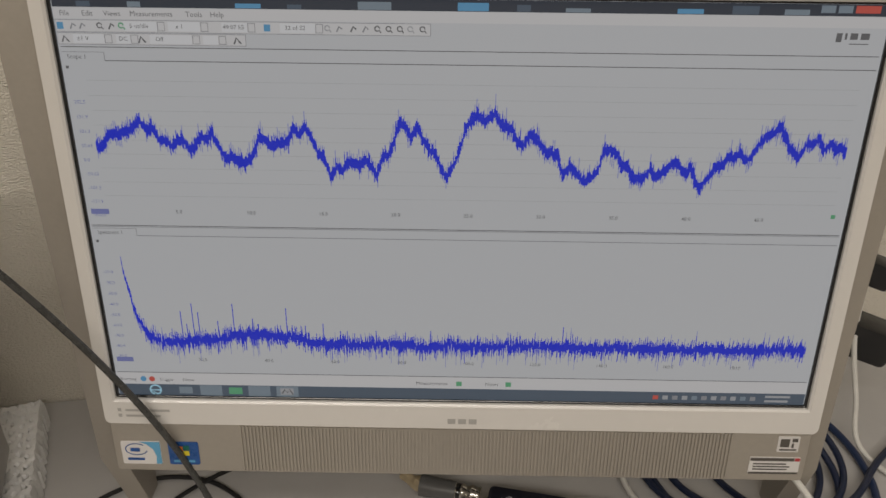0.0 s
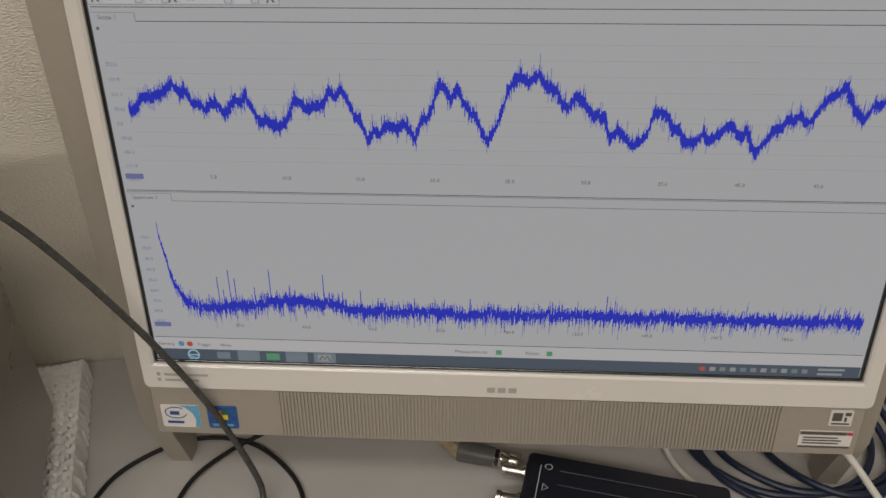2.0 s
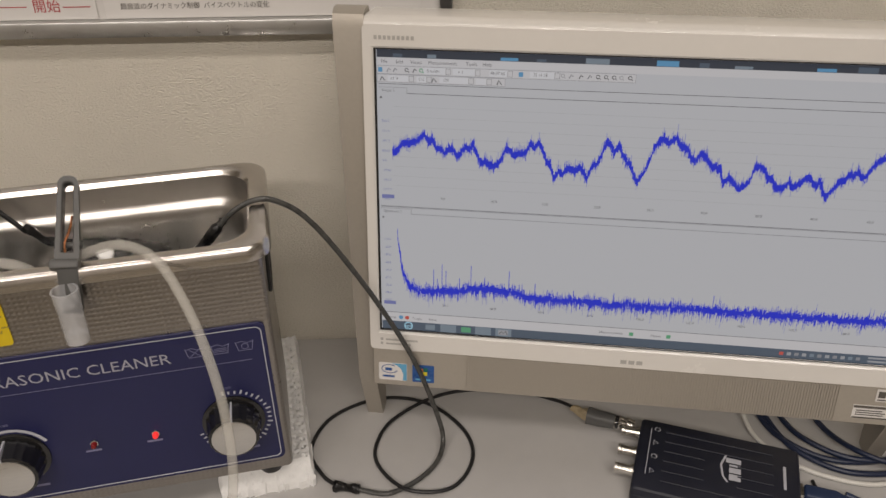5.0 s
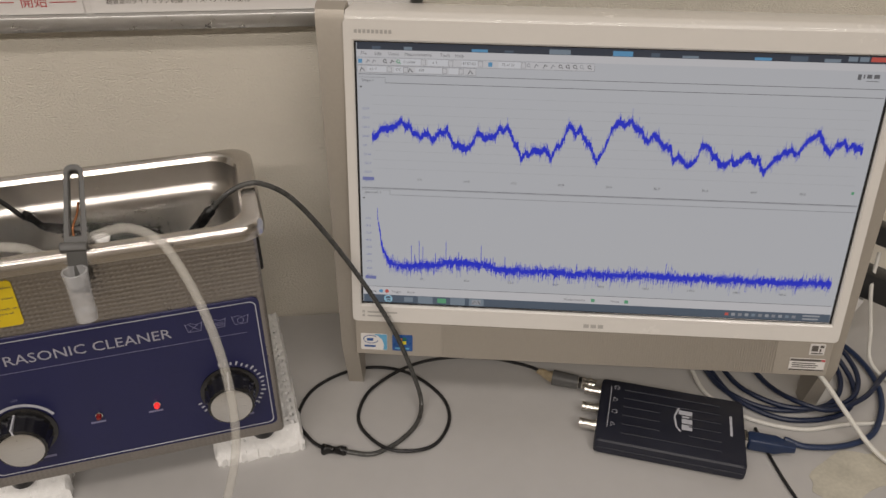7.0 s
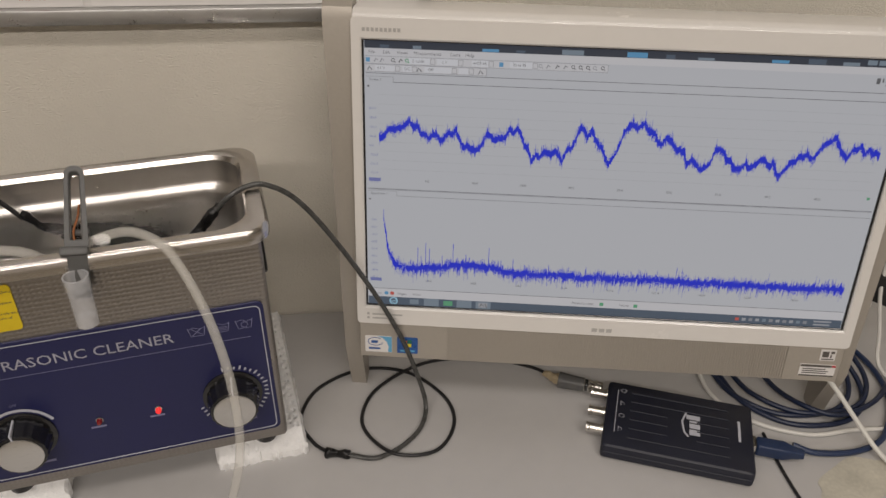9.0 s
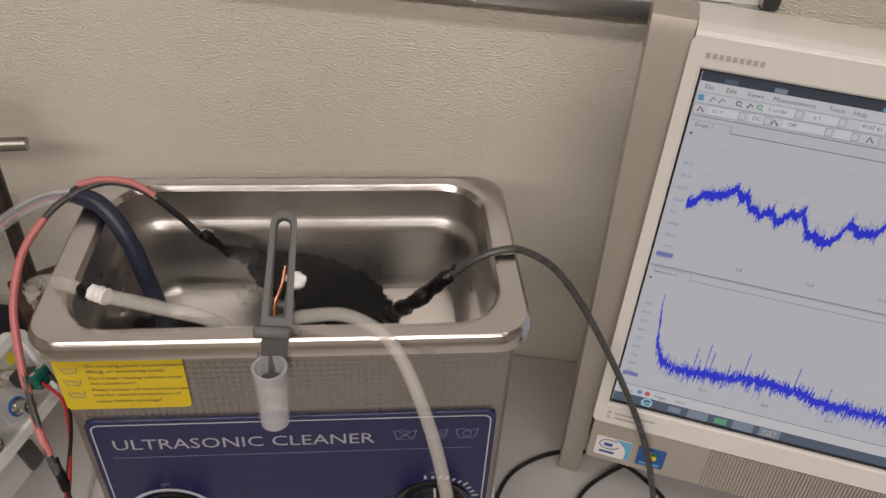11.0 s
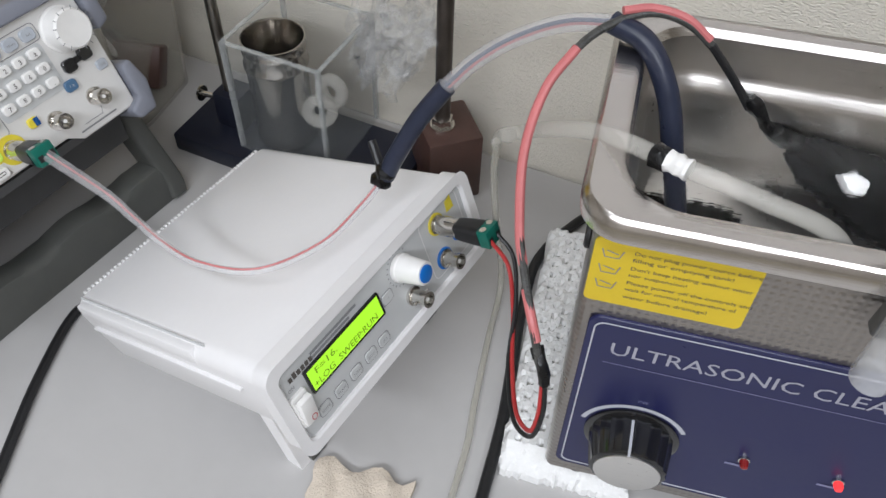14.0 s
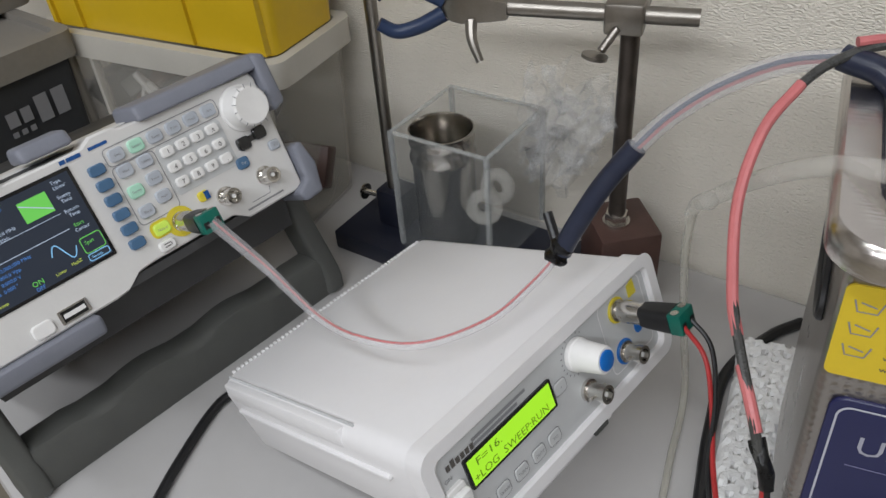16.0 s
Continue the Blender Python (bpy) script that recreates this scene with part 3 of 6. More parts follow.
def frame_line(x0, x1, z0, z1, w, y):
    """A thin printed rectangle."""
    return merged(quad(x0, x1, z0, z0 + w, y), quad(x0, x1, z1 - w, z1, y), quad(x0, x0 + w, z0 + w, z1 - w, y), quad(x1 - w, x1, z0 + w, z1 - w, y))


for x1, z0, z1 in ((0.2015, 0.2295, 0.2360), (0.1030, 0.2230, 0.2292)):
    on_display("tool_bar", quad(0.002, x1, z0, z1, Y1), S_BAR)
    part("tool_bar_edge", frame_line(0.002, x1, z0, z1, 0.0003, Y3), S_MID, display, smooth=False)
for x0, x1, z0, z1 in ((0.0385, 0.0560, 0.2304, 0.2352), (0.0620, 0.0790, 0.2304, 0.2352), (0.0905, 0.1040, 0.2304, 0.2352), (0.1215, 0.1400, 0.2304, 0.2352),
                       (0.0105, 0.0270, 0.2238, 0.2284), (0.0335, 0.0410, 0.2238, 0.2284), (0.0515, 0.0740, 0.2238, 0.2284), (0.0800, 0.0880, 0.2238, 0.2284)):
    on_display("field", quad(x0, x1, z0, z1, Y2), S_BOXES)
    on_display("field_arrow", frame_line(x1 + 0.0004, x1 + 0.0044, z0, z1, 0.00035, Y3), S_MID)
for text, x0, z0 in (("5 us/div", 0.0415, 0.2319), ("x 1", 0.0660, 0.2319), ("49.07 kS", 0.0912, 0.2319), ("32 of 32", 0.1240, 0.2319), ("±1 V", 0.0125, 0.2252), ("DC", 0.0350, 0.2252), ("Off", 0.0545, 0.2252)):
    on_display("field_word", words(text, 0.0023, x0, z0, Y3), S_LINE)
for k, x0 in enumerate((0.0030, 0.0100, 0.0150, 0.0240, 0.0305, 0.0355, 0.1130, 0.1450, 0.1515, 0.1590, 0.1655, 0.1715, 0.1775, 0.1835, 0.1890, 0.1955)):
    shape = (quad(x0, x0 + 0.0034, 0.2310, 0.2346, Y3), strip([(x0, 0.2312), (x0 + 0.0014, 0.2340), (x0 + 0.0030, 0.2326)], 0.0009, Y3),
             strip([(x0 + 0.0016 + 0.0013 * math.cos(a), 0.2331 + 0.0013 * math.sin(a)) for a in [j * math.pi / 5 for j in range(10)]] + [(x0 + 0.0036, 0.2310)], 0.0007, Y3))[(0, 1, 1, 2, 1, 2, 0, 2, 1, 1, 1, 2, 2, 2, 2, 2)[k]]
    on_display("tool_icon", shape, (S_CYAN, S_MID, S_MID, S_LINE, S_LINE, S_GREEN, S_CYAN, S_FAINT, S_MID, S_LINE, S_MID, S_LINE, S_LINE, S_LINE, S_FAINT, S_LINE)[k])
for x0 in (0.0045, 0.0455, 0.0965):
    on_display("tool_icon", strip([(x0, 0.2242), (x0 + 0.0014, 0.2274), (x0 + 0.0030, 0.2252), (x0 + 0.0038, 0.2244)], 0.0009, Y3), S_LINE)
# plain shapes where the maker's word stands
on_display("corner_mark", merged(quad(0.4155, 0.4185, 0.2292, 0.2338, Y2), quad(0.4200, 0.4212, 0.2305, 0.2338, Y2), quad(0.4228, 0.4268, 0.2305, 0.2338, Y2), quad(0.4284, 0.4330, 0.2305, 0.2338, Y2), quad(0.4230, 0.4330, 0.2280, 0.2285, Y2)), S_LINE)
for x0, z0, mt in ((0.003, 0.2215, S_LINE), (0.0258, 0.2143, S_LINE), (0.003, 0.1186, S_LINE), (0.003, 0.1178, S_MID), (0.0290, 0.1122, S_MID), (0.003, 0.0181, S_LINE)):
    on_display("rule", quad(x0, SW - 0.003, z0, z0 + 0.00045, Y1), mt)
for x1, z0, word in ((0.0255, 0.2143, "Scope 1"), (0.0285, 0.1122, "Spectrum 1")):
    on_display("tab", merged(quad(x1, x1 + 0.0004, z0, z0 + 0.0048, Y2), quad(0.003, x1, z0 + 0.0046, z0 + 0.0049, Y2)), S_MID)
    on_display("tab_word", words(word, 0.0023, 0.0055, z0 + 0.0012, Y3), S_LINE)
    on_display("axis_dot", quad(0.0040, 0.0056, z0 - 0.0042, z0 - 0.0027, Y3), S_LINE)
for k in range(1, 10):
    on_display("grid_line", quad(0.014, 0.434, 0.1290 + k * 0.0083, 0.12915 + k * 0.0083, Y1), S_FAINT)
    on_display("axis_number", words("%.1f" % (k * 5.0), 0.0022, 0.0133 + k * 0.04206, 0.1268, Y2, align="CENTER"), S_LINE)
    on_display("axis_number", words("%.1f" % (k * 20.0), 0.0022, 0.0167 + k * 0.04186, 0.0272, Y2, align="CENTER"), S_LINE)
    on_display("scale_number", words(("202.5", "151.9", "101.3", "50.63", "0.0", "-50.63", "-101.3", "-151.9", "-202.5")[k - 1], 0.0020, 0.0050, 0.1992 - k * 0.0083, Y2), S_TEXTBLUE)
    on_display("scale_number", words(("-10.0", "-20.0", "-30.0", "-40.0", "-50.0", "-60.0", "-70.0", "-80.0", "-90.0")[k - 1], 0.0020, 0.0050, 0.0950 - k * 0.0073, Y2), S_TEXTBLUE)
for z0 in (0.1258, 0.0262):
    on_display("unit_chip", quad(0.0040, 0.0145, z0, z0 + 0.0033, Y2), S_TEXTBLUE)
on_display("stop_dot", quad(0.4330, 0.4355, 0.1292, 0.1316, Y2), S_GREEN)


def trace(columns, y):
    """A noisy plotted line as one upright sliver a column."""
    bm = bmesh.new()
    for x, w, a, b in columns:
        bm.faces.new([bm.verts.new(p) for p in ((x, y, a), (x + w, y, a), (x + w, y, b), (x, y, b))])
    return bm


rnd = random.Random(11)
cols, pale, n = [], [], 820
# a wandering line: random swings of two lengths, jagged at the finest
slow = [rnd.uniform(-1, 1) for k in range(34)]
quick = [rnd.uniform(-1, 1) for k in range(130)]


def between(values, f):
    g = f * (len(values) - 2)
    k = int(g)
    return values[k] + (values[k + 1] - values[k]) * (g - k)


prev = None
for i in range(n):
    f = i / n
    c = 0.1685 + 0.0185 * between(slow, f) + 0.0042 * between(quick, f) + rnd.gauss(0, 0.0006)
    a, b = c - 0.0020 - abs(rnd.gauss(0, 0.0016)), c + 0.0020 + abs(rnd.gauss(0, 0.0016))
    if prev is not None:
        a, b = min(a, prev + 0.0006), max(b, prev - 0.0006)
    prev = c
    x = 0.0133 + f * 0.4206
    cols.append((x, 0.00053, a, b))
    pale.append((x, 0.00053, a - abs(rnd.gauss(0, 0.0022)), b + abs(rnd.gauss(0, 0.0028))))
on_display("pale_signal_trace", trace(pale[::2], Y2), S_TRACE2)
on_display("signal_trace", trace(cols, Y3), S_TRACE, "blue time trace")
cols, thin = [], []
bumps = [rnd.uniform(-1, 1) for k in range(36)]
spikes = {int(1100 * (0.075 + 0.0262 * k + rnd.uniform(-0.002, 0.002))): rnd.choice((0.006, 0.012, 0.018, 0.024)) * (1.1 - 0.045 * k) for k in range(15)}
spikes.update({90: 0.014, 101: 0.026, 702: 0.014})
for i in range(1100):
    f = i / 1100
    c = 0.0398 + 0.0018 * f + 0.052 * math.exp(-f / 0.011) + 0.0062 * math.exp(-((f - 0.19) / 0.085) ** 2) + 0.0012 * between(bumps, f) + rnd.gauss(0, 0.0010)
    up_, dn = abs(rnd.gauss(0, 0.0026)) + 0.0020, abs(rnd.gauss(0, 0.0030)) + 0.0020
    cols.append((0.0167 + f * 0.4186, 0.00039, c - dn, c + up_))
    if i in spikes:
        cols.append((0.0167 + f * 0.4186, 0.00050, c, c + spikes[i]))
    if rnd.random() < 0.22:
        thin.append((0.0167 + f * 0.4186, 0.00039, c - dn - rnd.uniform(0.002, 0.0075), c + up_ + rnd.uniform(0, 0.004)))
on_display("pale_spectrum_trace", trace(thin, Y2), S_TRACE2)
on_display("spectrum_trace", trace(cols, Y3), S_TRACE, "blue spectrum trace")
on_display("status_bar", quad(0.002, SW - 0.002, 0.0097, 0.0180, Y1), S_BAR)
for text, size, x0 in (("Measurements", 0.0024, 0.1930), ("Notes", 0.0024, 0.2370), ("Running", 0.0022, 0.0040), ("Trigger", 0.0022, 0.0290), ("None", 0.0022, 0.0440)):
    on_display("status_word", words(text, size, x0, 0.0122, Y2), S_LINE)
for x0 in (0.2186, 0.2500):
    on_display("status_icon", quad(x0, x0 + 0.0036, 0.0116, 0.0150, Y2), S_GREEN)
for x0, mt in ((0.0170, S_CYAN), (0.0225, S_RED)):
    on_display("status_icon", moved(lathe([(0.0019, 0.0), (0.0019, 0.0001)], "y", 14), pose(x0 + 0.0019, Y2, 0.0135)), mt)
on_display("task_bar", quad(0.002, SW - 0.002, 0.0014, 0.0095, Y1), S_TASK)
on_display("browser_icon", strip([(0.0257 + 0.0034 * math.cos(a), 0.0054 + 0.0034 * math.sin(a)) for a in [j * math.pi / 10 - 0.6 for j in range(-2, 17)]][::-1] + [(0.0228, 0.0052), (0.0285, 0.0052)], 0.0011, Y2), S_CYANLIT)
for k, (x0, mt) in enumerate(((0.0400, S_TASKICON), (0.0560, S_TASKICON), (0.0720, S_GREEN), (0.0870, S_TASKICON), (0.1050, S_FAINT))):
    on_display("task_button", quad(x0 - 0.0016, x0 + 0.0125, 0.0016, 0.0093, Y2), S_TASKICON if k in (1, 3, 4) else S_TASK)
    on_display("task_icon", quad(x0 + 0.001, x0 + 0.0095, 0.0030, 0.0080, Y3), mt)
on_display("task_icon", strip([(0.1070, 0.0040), (0.1090, 0.0070), (0.1105, 0.0045), (0.1120, 0.0072), (0.1140, 0.0035)], 0.0010, Y3 - 0.0001), S_LINE)
for k in range(11):
    on_display("tray_icon", quad(0.3445 + k * 0.0062, 0.3480 + k * 0.0062, 0.0040, 0.0070, Y2), (S_MID, S_FAINT, S_MID, S_FAINT, S_TASKICON)[k % 5] if k else S_RED)
on_display("clock", bars(0.416, 0.436, 0.0022, 0.0088, Y2, 2, 0.5, 7), S_FAINT)

# ---- the ultrasonic cleaner ----
CLEAN = pose(0.0046, 0.0011, 0.2617, -0.37, -0.87, -0.73)
cleaner = thing("ultrasonic_cleaner", CLEAN, "stainless steel ultrasonic cleaner, open tank with water, blue control panel", "ultrasonic cleaner")


def level(hx, y0, y1, r, z):
    return [(x, y, z) for x, y in rrect(-hx, hx, y0, y1, r, 8)]


part("body", loft([level(0.1235, 0.010, 0.147, 0.004, -0.2240), level(0.1245, 0.0095, 0.1475, 0.005, -0.2220), level(0.1255, 0.0095, 0.1475, 0.005, -0.0080)], True, False), M_STEELX, cleaner, "brushed steel housing")
part("rim", loft([level(0.1310, 0.0020, 0.1515, 0.018, -0.0125), level(0.1335, -0.0005, 0.1545, 0.020, -0.0115), level(0.1338, -0.0008, 0.1548, 0.020, -0.0060), level(0.1330, 0.0000, 0.1540, 0.020, -0.0020),
                  level(0.1310, 0.0020, 0.1515, 0.019, 0.0), level(0.1215, 0.0100, 0.1470, 0.026, 0.0), level(0.1190, 0.0125, 0.1445, 0.028, -0.0012), level(0.1170, 0.0145, 0.1425, 0.028, -0.0050)], False, False), M_RIM, cleaner, "polished rounded tank rim")
part("tank", loft([level(0.1170, 0.0145, 0.1425, 0.028, -0.0050), level(0.1155, 0.0160, 0.1410, 0.028, -0.0230), level(0.1140, 0.0175, 0.1395, 0.027, -0.0270), level(0.1115, 0.0200, 0.1370, 0.026, -0.0300), level(0.1105, 0.0210, 0.1360, 0.026, -0.0350), level(0.1085, 0.0235, 0.1335, 0.026, -0.0860),
                   level(0.1065, 0.0255, 0.1315, 0.025, -0.0935), level(0.1020, 0.0300, 0.1270, 0.022, -0.0980), level(0.0950, 0.0370, 0.1200, 0.018, -0.0990)], False, True), M_LINER, cleaner, "satin drawn steel tank")
water = part("water_surface", loft([level(0.1104, 0.0211, 0.1359, 0.0258, -0.0385), level(0.0001, 0.0784, 0.0786, 0.00005, -0.0385)], False, True), M_WATER, cleaner, "clear still water")
if water.data.polygons[0].normal.z < 0:
    water.data.flip_normals()
water.visible_shadow = False
# tiny clear beads added for the streaks that the ripples reflect
rnd = random.Random(31)
ripple_beads = bmesh.new()
for k in range(120):
    if k < 84:
        bx_, by_ = -0.075 + 0.165 * rnd.random(), 0.132 - abs(rnd.gauss(0, 0.008))
    elif k < 112:
        bx_, by_ = 0.106 - abs(rnd.gauss(0, 0.012)), rnd.uniform(0.040, 0.120)
    else:
        bx_, by_ = rnd.uniform(-0.10, -0.03), rnd.uniform(0.060, 0.110)
    bmesh.ops.create_icosphere(ripple_beads, subdivisions=1, radius=rnd.uniform(0.0003, 0.0009), matrix=Matrix.Translation((bx_, by_, -0.0383)))
ripple_beads_ob = part("ripple_beads", ripple_beads, M_RIPPLEBEAD, cleaner, "tiny clear beads added for ripple glints on the water")
tagged(ripple_beads_ob, "tiny clear beads added for ripple glints on the water", kind="stuff")
for sx in (-1, 1):
    ring_ = [(0.078 + 0.034 * math.cos(a) * 1.0, -0.062 + 0.0115 * math.sin(a)) for a in [k * 2 * math.pi / 32 for k in range(32)]]
    line = [Vector((sx * 0.1262, y, z - 0.35 * (y - 0.078) * 0)) for y, z in ring_]
    line.append(line[0])
    grip = part("carry_grip", sweep(line, 0.0022, 8), M_BLACK, cleaner, "dark oval carrying grip")
    part("recess", loft([[(sx * 0.1262, y, z) for y, z in ring_], [(sx * 0.1257, y, z) for y, z in ring_]]), M_GLOSSBLACK, grip)
for fx, fy in ((-0.105, 0.025), (0.105, 0.025), (-0.105, 0.132), (0.105, 0.132)):
    part("foot", at(lathe([(0.009, -0.2365), (0.010, -0.2350), (0.010, -0.2235)], "z", 16), fx, fy, 0), M_BLACK, cleaner)
YF = 0.0078
panel = part("control_panel", face_plate(rrect(-0.1190, 0.1195, -0.2120, -0.0700, 0.006), YF, 0.0094, 0.0004), M_PANEL, cleaner, "purple-blue control panel")
yb = YF - 0.0003
part("outline", face_ring(rrect(-0.1160, 0.1165, -0.2090, -0.0735, 0.005), rrect(-0.1153, 0.1158, -0.2083, -0.0742, 0.0046), yb, YF + 0.0002, 0.0001), M_WHITEINK, panel)
part("title", words("ULTRASONIC CLEANER", 0.0094, -0.1068, -0.0962, yb, width=0.1525), M_TITLEINK, panel, "white capital lettering")
part("rule", quad(-0.1080, 0.1060, -0.1038, -0.1033, yb), M_FAINTINK, panel, smooth=False)
for k, ix in enumerate((0.0650, 0.0840, 0.1025)):
    ic = [strip([(ix - 0.0068, -0.0852), (ix - 0.0050, -0.0939), (ix + 0.0050, -0.0939), (ix + 0.0068, -0.0852)], 0.0006, yb), strip([(ix - 0.0066, -0.0864), (ix - 0.002, -0.0852), (ix + 0.002, -0.0872), (ix + 0.0066, -0.0859)], 0.0005, yb)]
    if k == 0:
        ic += [strip([(ix - 0.004, -0.0932), (ix + 0.004, -0.0864)], 0.0005, yb), strip([(ix + 0.004, -0.0932), (ix - 0.004, -0.0864)], 0.0005, yb)]
    elif k == 1:
        ic += [quad(ix - 0.0045, ix + 0.0045, -0.0894 - 0.0014 * j, -0.0889 - 0.0014 * j, yb) for j in range(3)]
    else:
        ic += [strip([(ix + 0.0026 * math.cos(a), -0.0902 + 0.0026 * math.sin(a)) for a in [j * math.pi / 8 for j in range(17)]], 0.0005, yb)]
    part("wash_symbol", merged(*ic), M_FAINTINK, panel, smooth=False)
for side, kx, turn in (("temp", -0.0830, -6), ("time", 0.0835, 2)):
    kz = -0.1650 if side == "temp" else -0.1620
    dial = part("dial", at(lathe([(0.0250, -YF), (0.0250, -YF + 0.0016), (0.0238, -YF + 0.0022)], "y", 40), kx, 0, kz), M_GLOSSBLACK, panel, "black dial ring")
    body_k = lathe([(0.0215, -YF + 0.0018), (0.0212, 0.0), (0.0195, 0.0135), (0.0178, 0.0145)], "y", 40)
    for v in body_k.verts:
        a = math.atan2(v.co.z, v.co.x)
        if math.hypot(v.co.x, v.co.z) > 0.019:
            s_ = 1 + 0.025 * math.cos(a * 20)
            v.co.x, v.co.z = v.co.x * s_, v.co.z * s_
    knob = part("knob", at(body_k, kx, 0, kz), M_GLOSSBLACK, dial, "black knob with a spun metal face")
    knob2 = part("knob_face", at(lathe([(0.0172, 0.0140), (0.0172, 0.0152), (0.0160, 0.0156)], "y", 36), kx, 0, kz), M_KNOBCAP, dial, "spun aluminium face")
    part("pointer", moved(box(-0.0007, 0.0007, -0.0150, 0.0030, 0.0172, 0.0230), pose(kx, 0, kz, 0, turn, 0)), M_WHITEINK, dial)
    if side == "temp":
        arc = [(kx + 0.0278 * math.cos(a), kz + 0.0278 * math.sin(a)) for a in [radians(165 - k * 6) for k in range(24)]]
        part("scale", strip(arc, 0.0026, yb), M_WHITEINK, panel, smooth=False)
    else:
        for k in range(27):
            a = radians(100 - k * 9.5) if k < 22 else radians(200 + (k - 22) * 9)
            big_ = 0.0042 if k % 3 == 0 else 0.003
            part("tick", strip([(kx + 0.0270 * math.cos(a), kz + 0.0270 * math.sin(a)), (kx + (0.0270 + big_) * math.cos(a), kz + (0.0270 + big_) * math.sin(a))], 0.0016, yb), M_WHITEINK, panel, smooth=False)
    part("scale_word", words("OFF", 0.0022, kx, kz + 0.0325, yb, align="CENTER"), M_FAINTINK, panel, smooth=False)
    part("knob_word", words("TEMP" if side == "temp" else "TIME", 0.0042, kx - 0.012, kz - 0.0335, yb), M_FAINTINK, panel, smooth=False)
    part("unit_word", bars(kx + 0.006, kx + 0.020, kz - 0.0335, kz - 0.0305, yb, 1, 0.2), M_FAINTINK, panel, smooth=False)
for lx, mt, word in ((-0.0248, M_REDLENS, "unlit red"), (0.0220, M_REDLIT, "glowing red")):
    lens = part("indicator_lamp", at(lathe([(0.0024, -YF), (0.0024, -YF + 0.0040), (0.0018, -YF + 0.0056), (0.0005, -YF + 0.0062)], "y", 16), lx, 0, -0.1622), mt, panel, word + " indicator lamp")
    part("lamp_collar", at(lathe([(0.0030, -YF), (0.0030, -YF + 0.0016), (0.0025, -YF + 0.0018)], "y", 20), lx, 0, -0.1622), M_CHROME, lens)
    part("lamp_word", bars(lx - 0.008, lx + 0.008, -0.1712, -0.1687, yb, 1, 0.2), M_FAINTINK, panel, smooth=False)
caution = part("caution_label", face_plate(rrect(-0.1240, -0.0560, -0.0600, -0.0195, 0.003), 0.0087, 0.0096), M_YELLOW, cleaner, "yellow caution label with small dark print")
for k, (text, wd) in enumerate((("Do not plug power source before", 0.051), ("filling or emptying tank!", 0.041), ("Don't keep heating without water", 0.050), ("nor suspension!", 0.024), ("Please power off the controls and", 0.052), ("wait for normal temperature of", 0.047), ("water before drainage!", 0.036))):
    part("label_line", words(text, 0.0022, -0.1075, -0.0260 - k * 0.0042 - (k // 2) * 0.0010, 0.0083, width=wd), M_DARKINK, caution, smooth=False)
for k in range(3):
    cz_ = -0.0280 - k * 0.0098
    part("label_symbol", merged(strip([(-0.1205, cz_ + 0.0028), (-0.1190, cz_ - 0.002), (-0.1130, cz_ - 0.002), (-0.1115, cz_ + 0.0028)], 0.0006, 0.0083), strip([(-0.1185, cz_ + 0.002), (-0.1135, cz_ + 0.0005)], 0.0006, 0.0083)), M_GREYINK, caution, smooth=False)


# knitted white pads under both ends of the cleaner
def pad(x0, x1, y0, y1, seed):
    bm = bmesh.new()
    rnd_ = random.Random(seed)
    nx, ny = int((x1 - x0) / 0.0022), int((y1 - y0) / 0.0026)
    grid = {}
    for i in range(nx + 1):
        for j in range(ny + 1):
            e = min(i, nx - i, j, ny - j)
            z = 0.0245 + (-0.007 if e == 0 else 0) + 0.0009 * math.sin(i * 2.1 + (j % 2) * 1.5) * math.cos(j * 1.6) + rnd_.uniform(-0.0007, 0.0007) - (0.0045 if i % 3 == 1 and (j + (i // 3) * 2) % 4 == 0 and e > 0 else 0)
            ramp = min(1.0, (j + 1) / 6)
            z = z * ramp + 0.007 * (1 - ramp)
            jit = 0.0015 if e == 0 else 0.0004
            grid[i, j] = bm.verts.new((x0 + (x1 - x0) * i / nx + rnd_.uniform(-jit, jit), y0 + (y1 - y0) * j / ny + rnd_.uniform(-jit, jit), z))
    for i in range(nx):
        for j in range(ny):
            bm.faces.new((grid[i, j], grid[i + 1, j], grid[i + 1, j + 1], grid[i, j + 1]))
    edge = [grid[i, 0] for i in range(nx + 1)] + [grid[nx, j] for j in range(1, ny + 1)] + [grid[i, ny] for i in range(nx - 1, -1, -1)] + [grid[0, j] for j in range(ny - 1, 0, -1)]
    foot = [bm.verts.new((v.co.x, v.co.y, 0.0003)) for v in edge]
    for k in range(len(edge)):
        q = (k + 1) % len(edge)
        bm.faces.new((foot[k], foot[q], edge[q], edge[k]))
    return bm


lone("knitted_pad", pad(0.067, 0.149, 0.016, 0.215, 1), M_MAT, I4, "white knitted non-slip pad folded under the cleaner", "pad", "pads under the cleaner")
lone("knitted_pad", pad(-0.143, -0.062, 0.014, 0.215, 2), M_MAT, I4, "white knitted non-slip pad folded under the cleaner", "pad", "pads under the cleaner")

